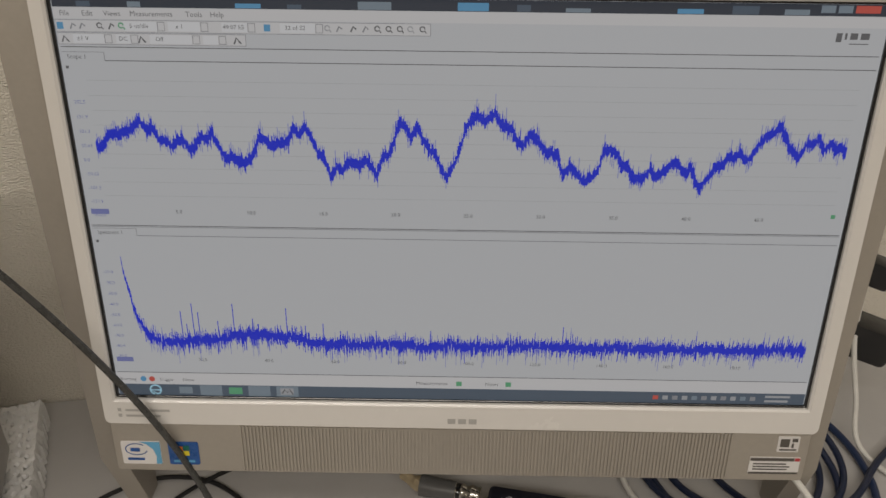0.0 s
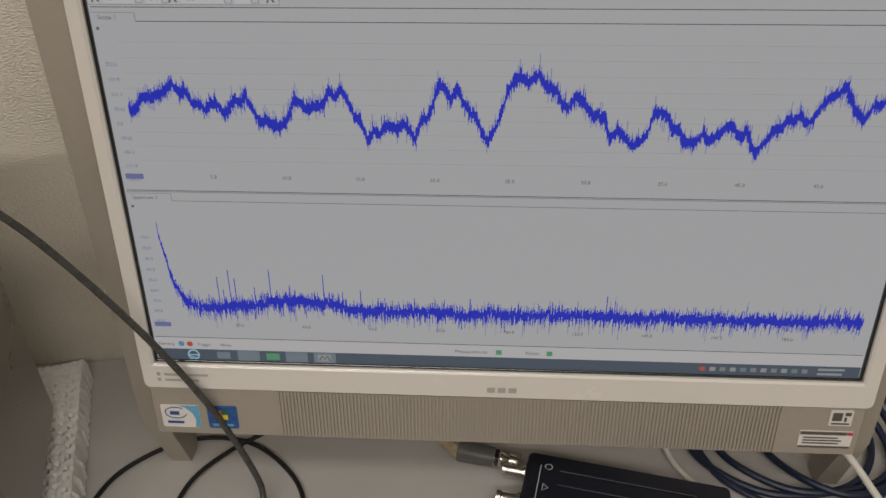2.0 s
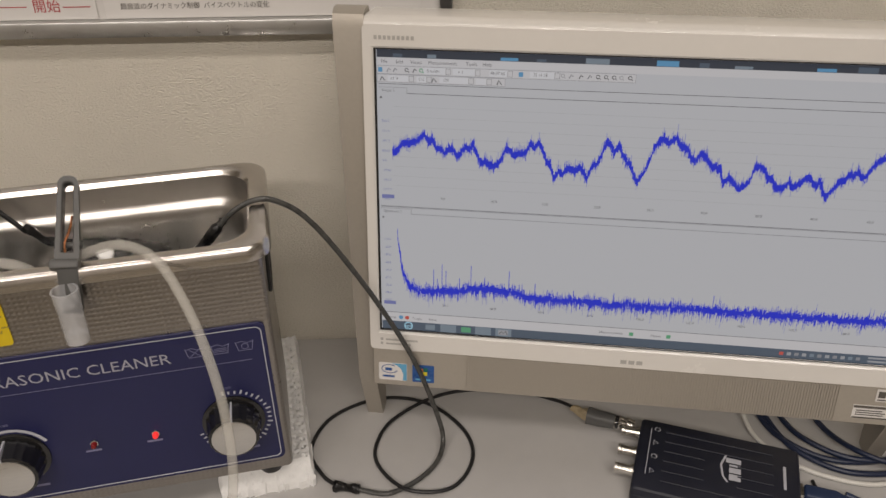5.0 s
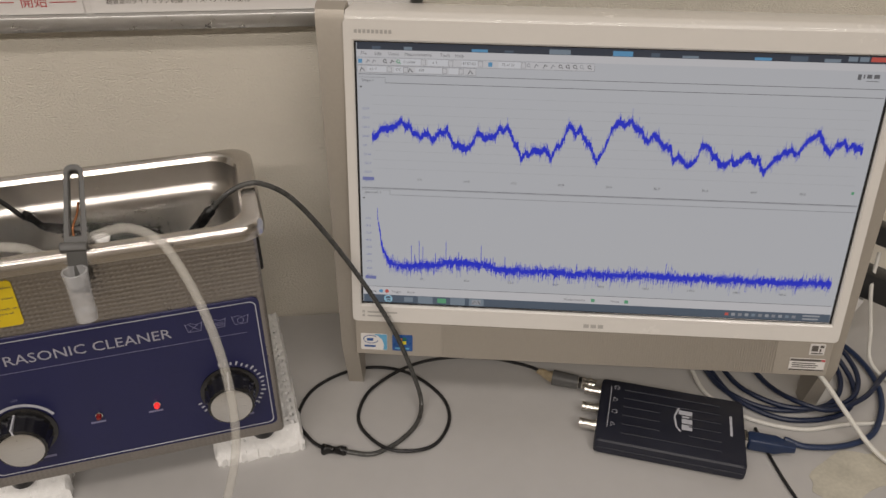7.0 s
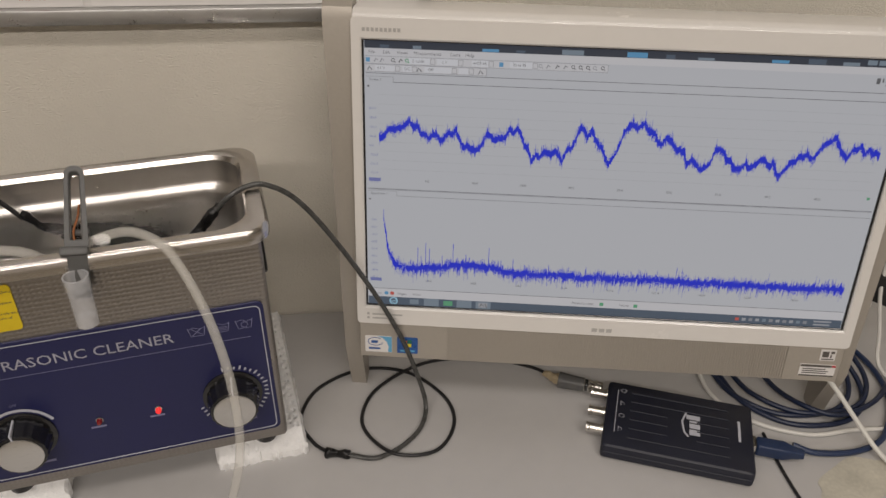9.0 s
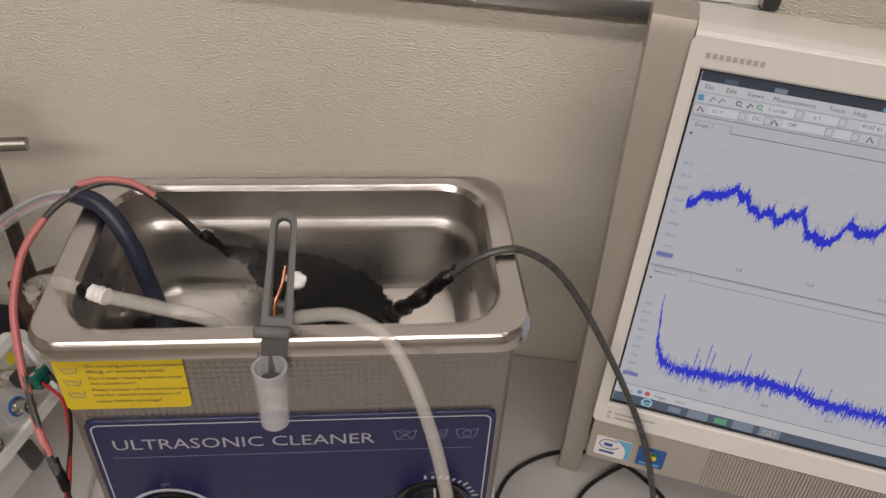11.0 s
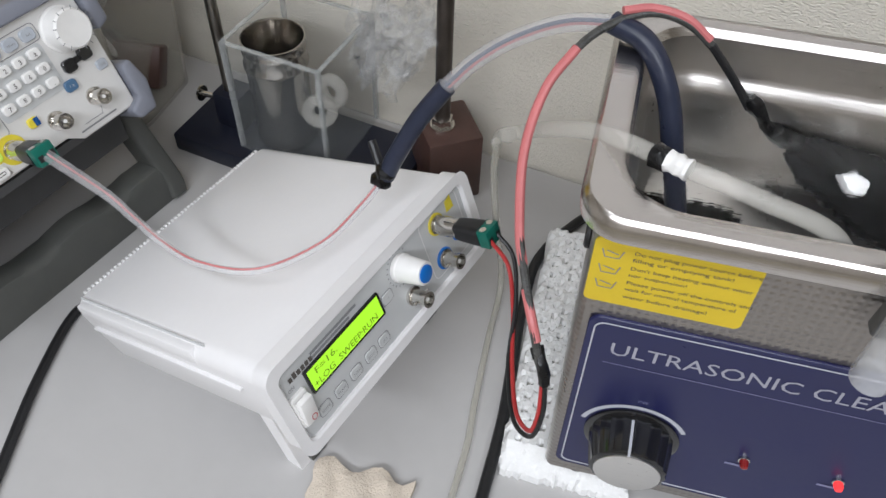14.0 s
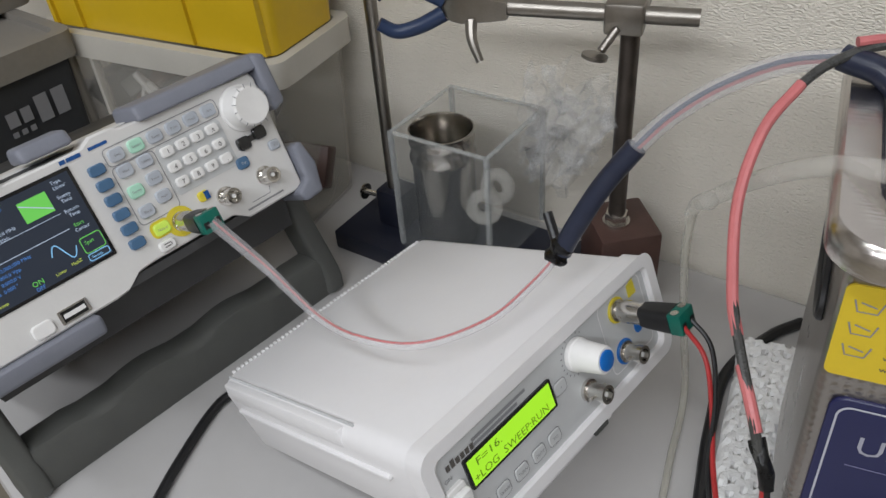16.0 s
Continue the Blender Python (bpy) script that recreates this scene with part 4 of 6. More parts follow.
# ---- in and on the tank ----


def blob(loop, z, thick, seed, domes=3):
    """A flat lumpy body with a ragged outline."""
    rnd_ = random.Random(seed)
    pts = []
    line = spline([(x, y, 0) for x, y in loop] + [(*loop[0], 0)], 14)[:-1]
    cx, cy = sum(p.x for p in line) / len(line), sum(p.y for p in line) / len(line)
    rag = [1 + rnd_.uniform(-0.045, 0.045) for p in line]
    loops = []
    for s, h in ((0.90, 0.0), (1.0, 0.25), (1.0, 0.6), (0.88, 0.92), (0.6, 1.0), (0.3, 1.04), (0.05, 1.05)):
        loops.append([(cx + (p.x - cx) * s * (g if s > 0.85 else 1), cy + (p.y - cy) * s * (g if s > 0.85 else 1), z + thick * h + 0.0012 * noise.noise(Vector((p.x * s * 130, p.y * s * 130, seed)))) for p, g in zip(line, rag)])
    return loft(loops)


floor_z = 0.159
sensor = thing("black_hydrophone", pose(0.016, 0.107, 0.179, 25, 11, 0), "black mastic-coated flat sensor tilted in the water", "sensor")
part("pad", blob([(-0.052, 0.032), (-0.022, 0.036), (0.023, 0.026), (0.052, -0.002), (0.050, -0.028), (0.018, -0.026), (-0.014, -0.012), (-0.044, 0.010)], 0.0, 0.010, 3), M_WETTAR, sensor)
part("neck", sweep([sensor.matrix_world.inverted() @ p for p in spline([(-0.026, 0.129, 0.205), (-0.041, 0.125, 0.219), (-0.050, 0.123, 0.230), (-0.057, 0.124, 0.238)], 6)], lambda f: 0.0060 - 0.0034 * f + 0.0014 * math.sin(f * 9), 12, 0.35), M_TAR, sensor, "lumpy sealed cable neck")
part("white_dab", blob([(-0.026, 0.013), (-0.018, 0.017), (-0.011, 0.013), (-0.012, 0.005), (-0.020, 0.004)], 0.0098, 0.009, 8), M_WHITEKEY, sensor, "white sealant dab")
block = thing("square_transducer", pose(-0.074, 0.076, 0.004), "black square transducer with a white dab on the tank floor", "transducer")
part("pad", blob([(-0.030, 0.022), (-0.006, 0.023), (0.025, 0.020), (0.027, -0.004), (0.026, -0.035), (-0.006, -0.034), (-0.032, -0.030), (-0.034, -0.004)], floor_z, 0.012, 5), M_WETTAR, block)
part("white_dab", blob([(-0.004, -0.014), (0.004, -0.010), (0.011, -0.014), (0.007, -0.021), (-0.004, -0.021)], 0.1705, 0.006, 9), M_WHITEKEY, block, "white sealant dab")
probe = thing("hydrophone_lead", pose(0, 0, 0), "grey cable from a black taped probe, looped on the desk", "cable")
part("taped_probe", cable([(0.056, 0.080, 0.176), (0.063, 0.078, 0.194), (0.069, 0.075, 0.206), (0.079, 0.071, 0.222), (0.091, 0.069, 0.238), (0.103, 0.069, 0.251)], lambda f: 0.0072 - 0.0034 * f + 0.0004 * math.sin(f * 31) + 0.0003 * math.sin(f * 57), 14, 12, 0.22), M_TAR, probe, "black lumpy taped probe end")
part("cable", cable([(0.100, 0.067, 0.2485), (0.113, 0.067, 0.2600), (0.128, 0.068, 0.2662), (0.143, 0.069, 0.2645), (0.165, 0.068, 0.2490), (0.190, 0.064, 0.2140), (0.223, 0.057, 0.155), (0.250, 0.049, 0.096), (0.268, 0.044, 0.036), (0.272, 0.036, 0.010), (0.262, 0.016, 0.0045),
                      (0.243, 0.000, 0.0035), (0.222, -0.009, 0.0030), (0.206, -0.010, 0.0030), (0.184, 0.000, 0.0040)], 0.0023), M_CABLE, probe, "grey jacketed cable")
part("splice", cable([(0.187, -0.001, 0.0045), (0.176, 0.003, 0.0050), (0.165, 0.008, 0.0045)], lambda f: 0.0042 + 0.0010 * math.sin(f * 9), 10, 5, 0.3), M_TAR, probe, "black taped splice")
part("thin_cable", cable([(0.168, 0.007, 0.0040), (0.156, 0.026, 0.0025), (0.149, 0.060, 0.0022), (0.173, 0.099, 0.0022), (0.223, 0.116, 0.0022), (0.269, 0.098, 0.0022), (0.296, 0.053, 0.0022), (0.295, 0.013, 0.0024), (0.268, -0.017, 0.0026), (0.229, -0.014, 0.0060),
                           (0.209, 0.021, 0.0024), (0.210, 0.051, 0.0022), (0.234, 0.081, 0.0050), (0.290, 0.104, 0.0050), (0.354, 0.096, 0.0040), (0.397, 0.068, 0.0050), (0.412, 0.045, 0.0090)], 0.0018), M_BLACKCABLE, probe, "thin black cable")
part("taped_joint", cable([(0.408, 0.050, 0.0085), (0.413, 0.040, 0.0100), (0.419, 0.032, 0.0110)], lambda f: 0.0034 + 0.0026 * f, 10, 5, 0.5), M_TAPE, probe, "yellowed tape joint")
part("plug_sleeve", cable([(0.417, 0.034, 0.0110), (0.428, 0.026, 0.0112), (0.439, 0.019, 0.0112)], lambda f: 0.0085 - 0.0012 * f, 16, 5), M_GREYCLIP, probe, "dark plug sleeve")
part("plug_nut", cable([(0.4375, 0.0200, 0.0112), (0.4435, 0.0162, 0.0112)], 0.0064, 16, 3), M_GLOSSBLACK, probe, "black plug nut")
part("plug_collar", cable([(0.438, 0.0195, 0.0112), (0.446, 0.0145, 0.0112), (0.455, 0.0090, 0.0112)], lambda f: 0.0063 + 0.0008 * math.cos(f * 18), 20, 6), M_CHROME, probe, "nickel plug collar")

# spring clip on the rim with a slotted lever and a silicone sleeve
clip = thing("spring_clip", pose(0.0000, -0.001, 0.2540, -43, 6, 0), "grey slotted spring clip gripping the tank rim", "clip")
outer = [(0.0060 * math.cos(a), 0.068 + 0.0060 * math.sin(a)) for a in [radians(-2 + k * 184 / 14) for k in range(15)]] + [(-0.0072, 0.018), (-0.0066, 0.010), (0.0066, 0.010), (0.0072, 0.018)]
inner = [(0.0033 * math.cos(a), 0.067 + 0.0033 * math.sin(a)) for a in [radians(-2 + k * 184 / 14) for k in range(15)]] + [(-0.0038, 0.022), (-0.0034, 0.020), (0.0034, 0.020), (0.0038, 0.022)]
part("lever", face_ring(outer, inner, -0.006, 0.004, 0.0008), M_GREYCLIP, clip, "slotted grey lever")
part("jaw", box(-0.0115, 0.0080, -0.0085, 0.0060, 0.0080, 0.0150, 0.002), M_GREYCLIP, clip)
part("jaw_pin", rod_between((-0.0085, 0.000, 0.0260), (0.0085, 0.000, 0.0260), 0.0022), M_GREYCLIP, clip)
part("wire_spring", cable([(-0.001, -0.004, 0.016), (-0.0015, -0.0055, 0.026), (0.0012, -0.0045, 0.036), (0.0025, -0.003, 0.046)], 0.0009, 8), M_COPPER, clip, "copper spring wire")
part("fork", merged(box(-0.0050, -0.0034, -0.005, 0.002, 0.022, 0.033), box(0.0034, 0.0050, -0.005, 0.002, 0.022, 0.031)), M_GREYCLIP, clip)
part("lower_jaw", moved(box(-0.0070, 0.0070, -0.0050, 0.0030, -0.034, 0.004, 0.0015), pose(0, -0.001, 0.010, 38)), M_GREYCLIP, clip)
sleeve_ = thing("silicone_sleeve", pose(-0.002, -0.0085, 0.2130), "short milky silicone sleeve pushed on the clip", "sleeve")
part("sleeve", loft([[((r) * math.cos(a), (r) * math.sin(a), z) for a in [k * 2 * math.pi / 28 for k in range(28)]] for r, z in ((0.0070, 0.003), (0.0080, -0.003), (0.0083, 0.003), (0.0082, 0.020), (0.0092, 0.038), (0.0092, 0.0395), (0.0078, 0.0395), (0.0070, 0.028))], True, False), M_MILKY, sleeve_)

hose = thing("silicone_hose", pose(0.005, 0.001, 0.0), "milky silicone hose from the tank hanging before the cleaner", "hose")
part("hose", cable([(-0.004, 0.014, 0.262), (0.014, 0.010, 0.2700), (0.035, 0.004, 0.2745), (0.056, -0.006, 0.2640), (0.072, -0.028, 0.238), (0.083, -0.050, 0.204), (0.088, -0.066, 0.164), (0.086, -0.074, 0.114), (0.074, -0.075, 0.064), (0.056, -0.073, 0.020), (0.040, -0.080, 0.0052), (0.024, -0.100, 0.0046), (0.006, -0.135, 0.0046), (-0.010, -0.210, 0.0046)], 0.0036, 14), M_SILICONE, hose)
hose = thing("silicone_hose", I4, "milky silicone hose with a taped joint laid across the tank", "hose")
part("hose", cable([(-0.010, 0.022, 0.222), (-0.030, 0.020, 0.2560), (-0.060, 0.024, 0.2645), (-0.094, 0.034, 0.2660), (-0.125, 0.054, 0.2580), (-0.152, 0.085, 0.228), (-0.176, 0.126, 0.184)], 0.0039, 14), M_SILICONE, hose)
part("joint", cable([(-0.089, 0.0315, 0.2662), (-0.093, 0.0335, 0.2660), (-0.098, 0.036, 0.2657)], lambda f: 0.0045 + 0.0003 * math.sin(f * 15), 14, 6, 0.2), M_WHITEKEY, hose, "white taped joint")
part("joint_band", cable([(-0.0975, 0.0357, 0.2657), (-0.1035, 0.0390, 0.2650)], 0.0050, 14, 4, 0.2), M_TAR, hose, "black tape band")
part("reducer", cable([(-0.172, 0.119, 0.191), (-0.178, 0.129, 0.181), (-0.181, 0.132, 0.172)], lambda f: 0.0046 - 0.0016 * f, 12, 5), M_SILICONE, hose, "milky reducer")
part("thin_hose", cable([(-0.180, 0.132, 0.174), (-0.181, 0.138, 0.140), (-0.177, 0.150, 0.080), (-0.172, 0.162, 0.025), (-0.170, 0.150, 0.0040), (-0.170, 0.115, 0.0026), (-0.168, 0.060, 0.0026), (-0.166, 0.020, 0.0026), (-0.170, -0.060, 0.0026)], 0.0024, 10), M_THINTUBE, hose, "thin clear hose")

lead = thing("transducer_lead", I4, "clear hose with pink and blue wires and navy sleeves", "cable")
part("outer_sleeve", cable([(-0.2425, 0.113, 0.147), (-0.237, 0.116, 0.161), (-0.225, 0.123, 0.186), (-0.2105, 0.129, 0.2085)], 0.0056, 14, 6), M_SLEEVE, lead, "navy rubber sleeve")
part("sleeve_tape", cable([(-0.2455, 0.111, 0.142), (-0.2435, 0.113, 0.148), (-0.241, 0.115, 0.154)], lambda f: 0.0062 + 0.0008 * math.sin(f * 12), 12, 5, 0.35), M_TAR, lead, "black tape wrap")
part("cable_tie", rod_between((-0.247, 0.116, 0.153), (-0.254, 0.124, 0.163), 0.0028, 10), M_BLACK, lead)
part("clear_hose", cable([(-0.212, 0.1285, 0.2065), (-0.197, 0.1325, 0.2245), (-0.177, 0.1340, 0.2420), (-0.152, 0.1310, 0.2580), (-0.127, 0.1240, 0.2668)], 0.0046, 14, 6), M_CLEARTUBE, lead)
part("blue_wire", cable([(-0.212, 0.1275, 0.2080), (-0.197, 0.1315, 0.2265), (-0.177, 0.1330, 0.2440), (-0.152, 0.1300, 0.2600), (-0.127, 0.1230, 0.2688)], 0.0011, 8, 6), M_BLUECABLE, lead)
part("pink_wire", cable([(-0.211, 0.1295, 0.2065), (-0.196, 0.1335, 0.2245), (-0.176, 0.1350, 0.2420), (-0.151, 0.1318, 0.2580), (-0.127, 0.1240, 0.2668)], 0.0015, 8, 6), M_PINK, lead)
part("inner_sleeve", cable([(-0.130, 0.1250, 0.2667), (-0.112, 0.1165, 0.2635), (-0.098, 0.1065, 0.2460), (-0.089, 0.0975, 0.2200), (-0.083, 0.0910, 0.1930), (-0.079, 0.0860, 0.1740)], 0.0056, 14, 6), M_SLEEVE, lead, "navy rubber sleeve running into the water")
part("pair_over_box", cable([(-0.2445, 0.112, 0.144), (-0.252, 0.092, 0.1385), (-0.266, 0.062, 0.1340), (-0.294, 0.036, 0.1320), (-0.330, 0.036, 0.1260), (-0.362, 0.050, 0.1180), (-0.392, 0.066, 0.1170), (-0.414, 0.076, 0.1210), tuple(pose(-0.5165, -0.026, 0.1399, -23.18, 0, 71.41) @ Vector((0.116, -0.043, -0.004)))], lambda f: 0.0023 + 0.0016 * max(0, f - 0.55) / 0.45, 10), M_CLEARTUBE, lead, "clear sheathed wire pair")
part("pink_wire", cable([(-0.2445, 0.112, 0.1455), (-0.252, 0.092, 0.1403), (-0.266, 0.062, 0.1358), (-0.294, 0.036, 0.1338), (-0.330, 0.036, 0.1278), (-0.362, 0.050, 0.1198), (-0.392, 0.066, 0.1190), (-0.414, 0.076, 0.1228), tuple(pose(-0.5165, -0.026, 0.1399, -23.18, 0, 71.41) @ Vector((0.116, -0.043, -0.0025)))], 0.0007, 8), M_PINK, lead)

pair = thing("hydrophone_cable", I4, "grey cable with pale red sleeves, ending in two wires", "cable")
part("black_section", cable([(-0.056, 0.1235, 0.232), (-0.067, 0.126, 0.2450), (-0.082, 0.128, 0.2610)], 0.0021, 10), M_BLACKCABLE, pair)
part("grey_core", cable([(-0.081, 0.128, 0.2600), (-0.095, 0.130, 0.2690), (-0.112, 0.129, 0.2725), (-0.129, 0.120, 0.2695), (-0.142, 0.108, 0.2630), (-0.154, 0.089, 0.2490), (-0.158, 0.067, 0.2270), (-0.153, 0.043, 0.2000), (-0.139, 0.012, 0.1750), (-0.131, -0.001, 0.158)], 0.0021, 10), M_CABLE, pair)
part("red_sleeve", cable([(-0.083, 0.1285, 0.2630), (-0.096, 0.1305, 0.2712), (-0.112, 0.1295, 0.2745), (-0.126, 0.124, 0.2742)], 0.0021, 10), M_PINK, pair)
part("red_sleeve", cable([(-0.1435, 0.1065, 0.2620), (-0.154, 0.089, 0.2490), (-0.158, 0.067, 0.2270), (-0.153, 0.043, 0.2000), (-0.1480, 0.0310, 0.1895)], 0.0024, 10), M_PINK, pair)
part("red_sleeve", cable([(-0.1445, 0.0225, 0.1825), (-0.139, 0.012, 0.1750), (-0.1345, 0.0050, 0.1665)], 0.0024, 10), M_PINK, pair)
part("splice", cable([(-0.134, 0.005, 0.163), (-0.129, -0.002, 0.156), (-0.127, -0.005, 0.148)], 0.0030, 10, 5, 0.3), M_TAR, pair, "black taped splice")
part("red_wire", cable([(-0.128, -0.004, 0.150), (-0.1265, -0.010, 0.128), (-0.129, -0.012, 0.112), (-0.138, 0.002, 0.104), (-0.146, 0.034, 0.101), (-0.152, 0.064, 0.109), (-0.160, 0.086, 0.120), tuple(pose(-0.2634, -0.0259, 0.1324, -20.84, 0, 70.95) @ Vector((0.1418, -0.043, -0.0175)))], 0.0013, 8), M_REDWIRE, pair)
part("black_wire", cable([(-0.127, -0.004, 0.151), (-0.1245, -0.011, 0.130), (-0.128, -0.014, 0.110), (-0.139, 0.000, 0.100), (-0.148, 0.034, 0.099), (-0.151, 0.066, 0.112), (-0.158, 0.090, 0.124), tuple(pose(-0.2634, -0.0259, 0.1324, -20.84, 0, 70.95) @ Vector((0.1492, -0.043, -0.0175)))], 0.0013, 8), M_BLACKCABLE, pair)

# ---- the white dual-channel signal source ----
FEEL = pose(-0.2634, -0.0259, 0.1324, -20.84, 0, 70.95)
source = thing("signal_source", FEEL, "white tabletop signal source with lit green display, tilted up", "signal generator")
FW, FD, FH = 0.176, 0.187, 0.062


def shell_loop(y, k):
    """Cross-section of the housing: flat top, drawn-in lower sides."""
    pts = rrect(-0.004 + k, FW + 0.004 - k, -FH + k, 0.0 - k, 0.010, 5)
    return [(x + (0.010 * (max(0, -z - 0.030) / 0.032) ** 1.5) * (1 if x < FW / 2 else -1), y, z) for x, z in pts]


part("housing", loft([shell_loop(0.0025, 0.0015), shell_loop(0.006, 0.0), shell_loop(FD - 0.004, 0.0), shell_loop(FD, 0.002)]), M_IVORY, source, "smooth white plastic housing")
part("side_ledge", box(-0.0052, -0.0022, 0.030, FD - 0.010, -0.0215, -0.0190, 0.0008), M_IVORY, source)
part("side_groove", box(0.0015, 0.0024, 0.055, FD - 0.004, -0.002, 0.0005), M_FRONTGREY, source)
part("side_lip", box(-0.0046, 0.0012, 0.062, FD - 0.006, -0.0120, -0.0012, 0.0012), M_IVORY, source)
serr = None
for k in range(52):
    s_ = box(0.006 + k * 0.0032, 0.0076 + k * 0.0032, FD - 0.002, FD + 0.0002, -0.004, 0.0001)
    serr = merged(serr, s_) if serr else s_
part("vent_teeth", serr, M_IVORY, source)
part("front_frame", face_ring(rrect(-0.0055, FW + 0.0055, -FH - 0.001, 0.001, 0.009), rrect(0.0015, FW - 0.0015, -FH + 0.006, -0.006, 0.005), -0.003, 0.010, 0.0012), M_IVORY, source)
front = part("front_panel", face_plate(rrect(0.001, FW - 0.001, -FH + 0.0055, -0.0055, 0.005), 0.0, 0.006), M_FRONTGREY, source, "light grey front panel")
lcd = part("lcd", face_plate(rrect(0.0165, 0.0825, -0.0340, -0.0170, 0.001, 3), -0.0012, 0.001), M_GLOSSBLACK, front, "lit yellow-green character display")
part("lcd_glass", quad(0.0182, 0.0808, -0.0325, -0.0185, -0.0014), L_BACK, lcd, smooth=False)
part("lcd_text", merged(words("F=16.", 0.0042, 0.0230, -0.0243, -0.0016, width=0.018), words("+LOG  SWEEP:RUN", 0.0042, 0.0192, -0.0313, -0.0016, width=0.056)), L_INK, lcd, smooth=False)
part("maker_mark", merged(*[quad(0.0035 + k * 0.0033 - 0.006, 0.0060 + k * 0.0033 - 0.006, -0.0160, -0.0128 + (0.001 if k in (0, 4) else 0), -0.0004) for k in range(3, 9)]), M_DARKINK, front, "dark maker mark as plain blocks", smooth=False)
part("model_line", merged(bars(0.026, 0.070, -0.0160, -0.0135, -0.0004, 1, 0.3), bars(0.026, 0.080, -0.0132, -0.0107, -0.0004, 1, 0.3)), M_GREYINK, front, "small grey lettering lines", smooth=False)
part("power_word", words("ON", 0.0022, 0.0040, -0.0205, -0.0004), M_GREYINK, front, smooth=False)
rocker = part("power_switch", face_plate(rrect(0.0015, 0.0135, -0.0455, -0.0235, 0.0015, 3), -0.0025, 0.001, 0.0006), M_WHITEKEY, front, "white rocker switch")
part("rocker", moved(box(-0.0048, 0.0048, -0.0030, 0.0010, -0.0095, 0.0095, 0.001), pose(0.0075, -0.003, -0.0345, 10)), M_WHITEKEY, rocker)
part("switch_mark", merged(strip([(0.0075 + 0.0018 * math.cos(a), -0.0388 + 0.0018 * math.sin(a)) for a in [k * math.pi / 8 for k in range(17)]], 0.0005, -0.0072)), M_REDINK, rocker, smooth=False)
for k, (kx_, kz_) in enumerate(((0.0190, -0.0480), (0.0330, -0.0480), (0.0470, -0.0480), (0.0610, -0.0480), (0.0740, -0.0480), (0.0885, -0.0270))):
    key = part("button", face_plate(rrect(kx_ - 0.0046, kx_ + 0.0046, kz_ - 0.0035, kz_ + 0.0035, 0.0020, 4), -0.0009, 0.001, 0.0003), M_FRONTGREY, front)
    part("button_word", words(("MODE", "WAVE", "TURN", "DUTY", "SYS", "<")[k], 0.0017, kx_, kz_ - 0.0008, -0.0012, align="CENTER"), M_GREYINK, key, smooth=False)
    part("button_ring", strip([(x, z) for x, z in rrect(kx_ - 0.0050, kx_ + 0.0050, kz_ - 0.0039, kz_ + 0.0039, 0.0022, 4)] + [(kx_ + 0.0028, kz_ - 0.0039)], 0.0004, -0.0003), M_GREYINK, key, smooth=False)
kn = part("tuning_knob", at(lathe([(0.0092, 0.0004), (0.0092, 0.003), (0.0085, 0.0038), (0.0074, 0.0190), (0.0066, 0.0200)], "y", 32), 0.1060, 0, -0.0185), M_WHITEKEY, front, "white tuning knob with a blue cap")
part("knob_cap", at(lathe([(0.0056, 0.0197), (0.0056, 0.0206), (0.0048, 0.0210)], "y", 28), 0.1060, 0, -0.0185), M_KNOBBLUE, kn, "blue cap")
part("knob_marks", merged(*[strip([(0.1060 + 0.0108 * math.cos(a), -0.0185 + 0.0108 * math.sin(a)), (0.1060 + 0.0120 * math.cos(a), -0.0185 + 0.0120 * math.sin(a))], 0.0007, -0.0003) for a in [radians(50 + k * 16) for k in range(15)]]), M_GREYINK, front, smooth=False)


def bnc(parent, x, z, length=0.013, r=0.0046):
    """A panel coaxial socket that sticks out to the front."""
    s = part("coax_socket", at(lathe([(r * 1.35, 0.0), (r * 1.35, 0.0018), (r, 0.0022), (r, length * 0.75), (r * 1.12, length * 0.78), (r * 1.12, length), (r * 0.78, length), (r * 0.74, length - 0.005)], "y", 24, True, True), x, 0, z), M_CHROME, parent, "nickel coaxial socket")
    part("socket_pin", at(lathe([(r * 0.30, length - 0.006), (r * 0.30, length - 0.001)], "y", 12), x, 0, z), M_WHITEKEY, s)
    for a in (0, math.pi):
        part("lug", at(rod_between((math.cos(a) * r, -length * 0.5, math.sin(a) * r), (math.cos(a) * r * 1.5, -length * 0.5, math.sin(a) * r * 1.5), r * 0.22, 8), x, 0, z), M_CHROME, s)
    return s


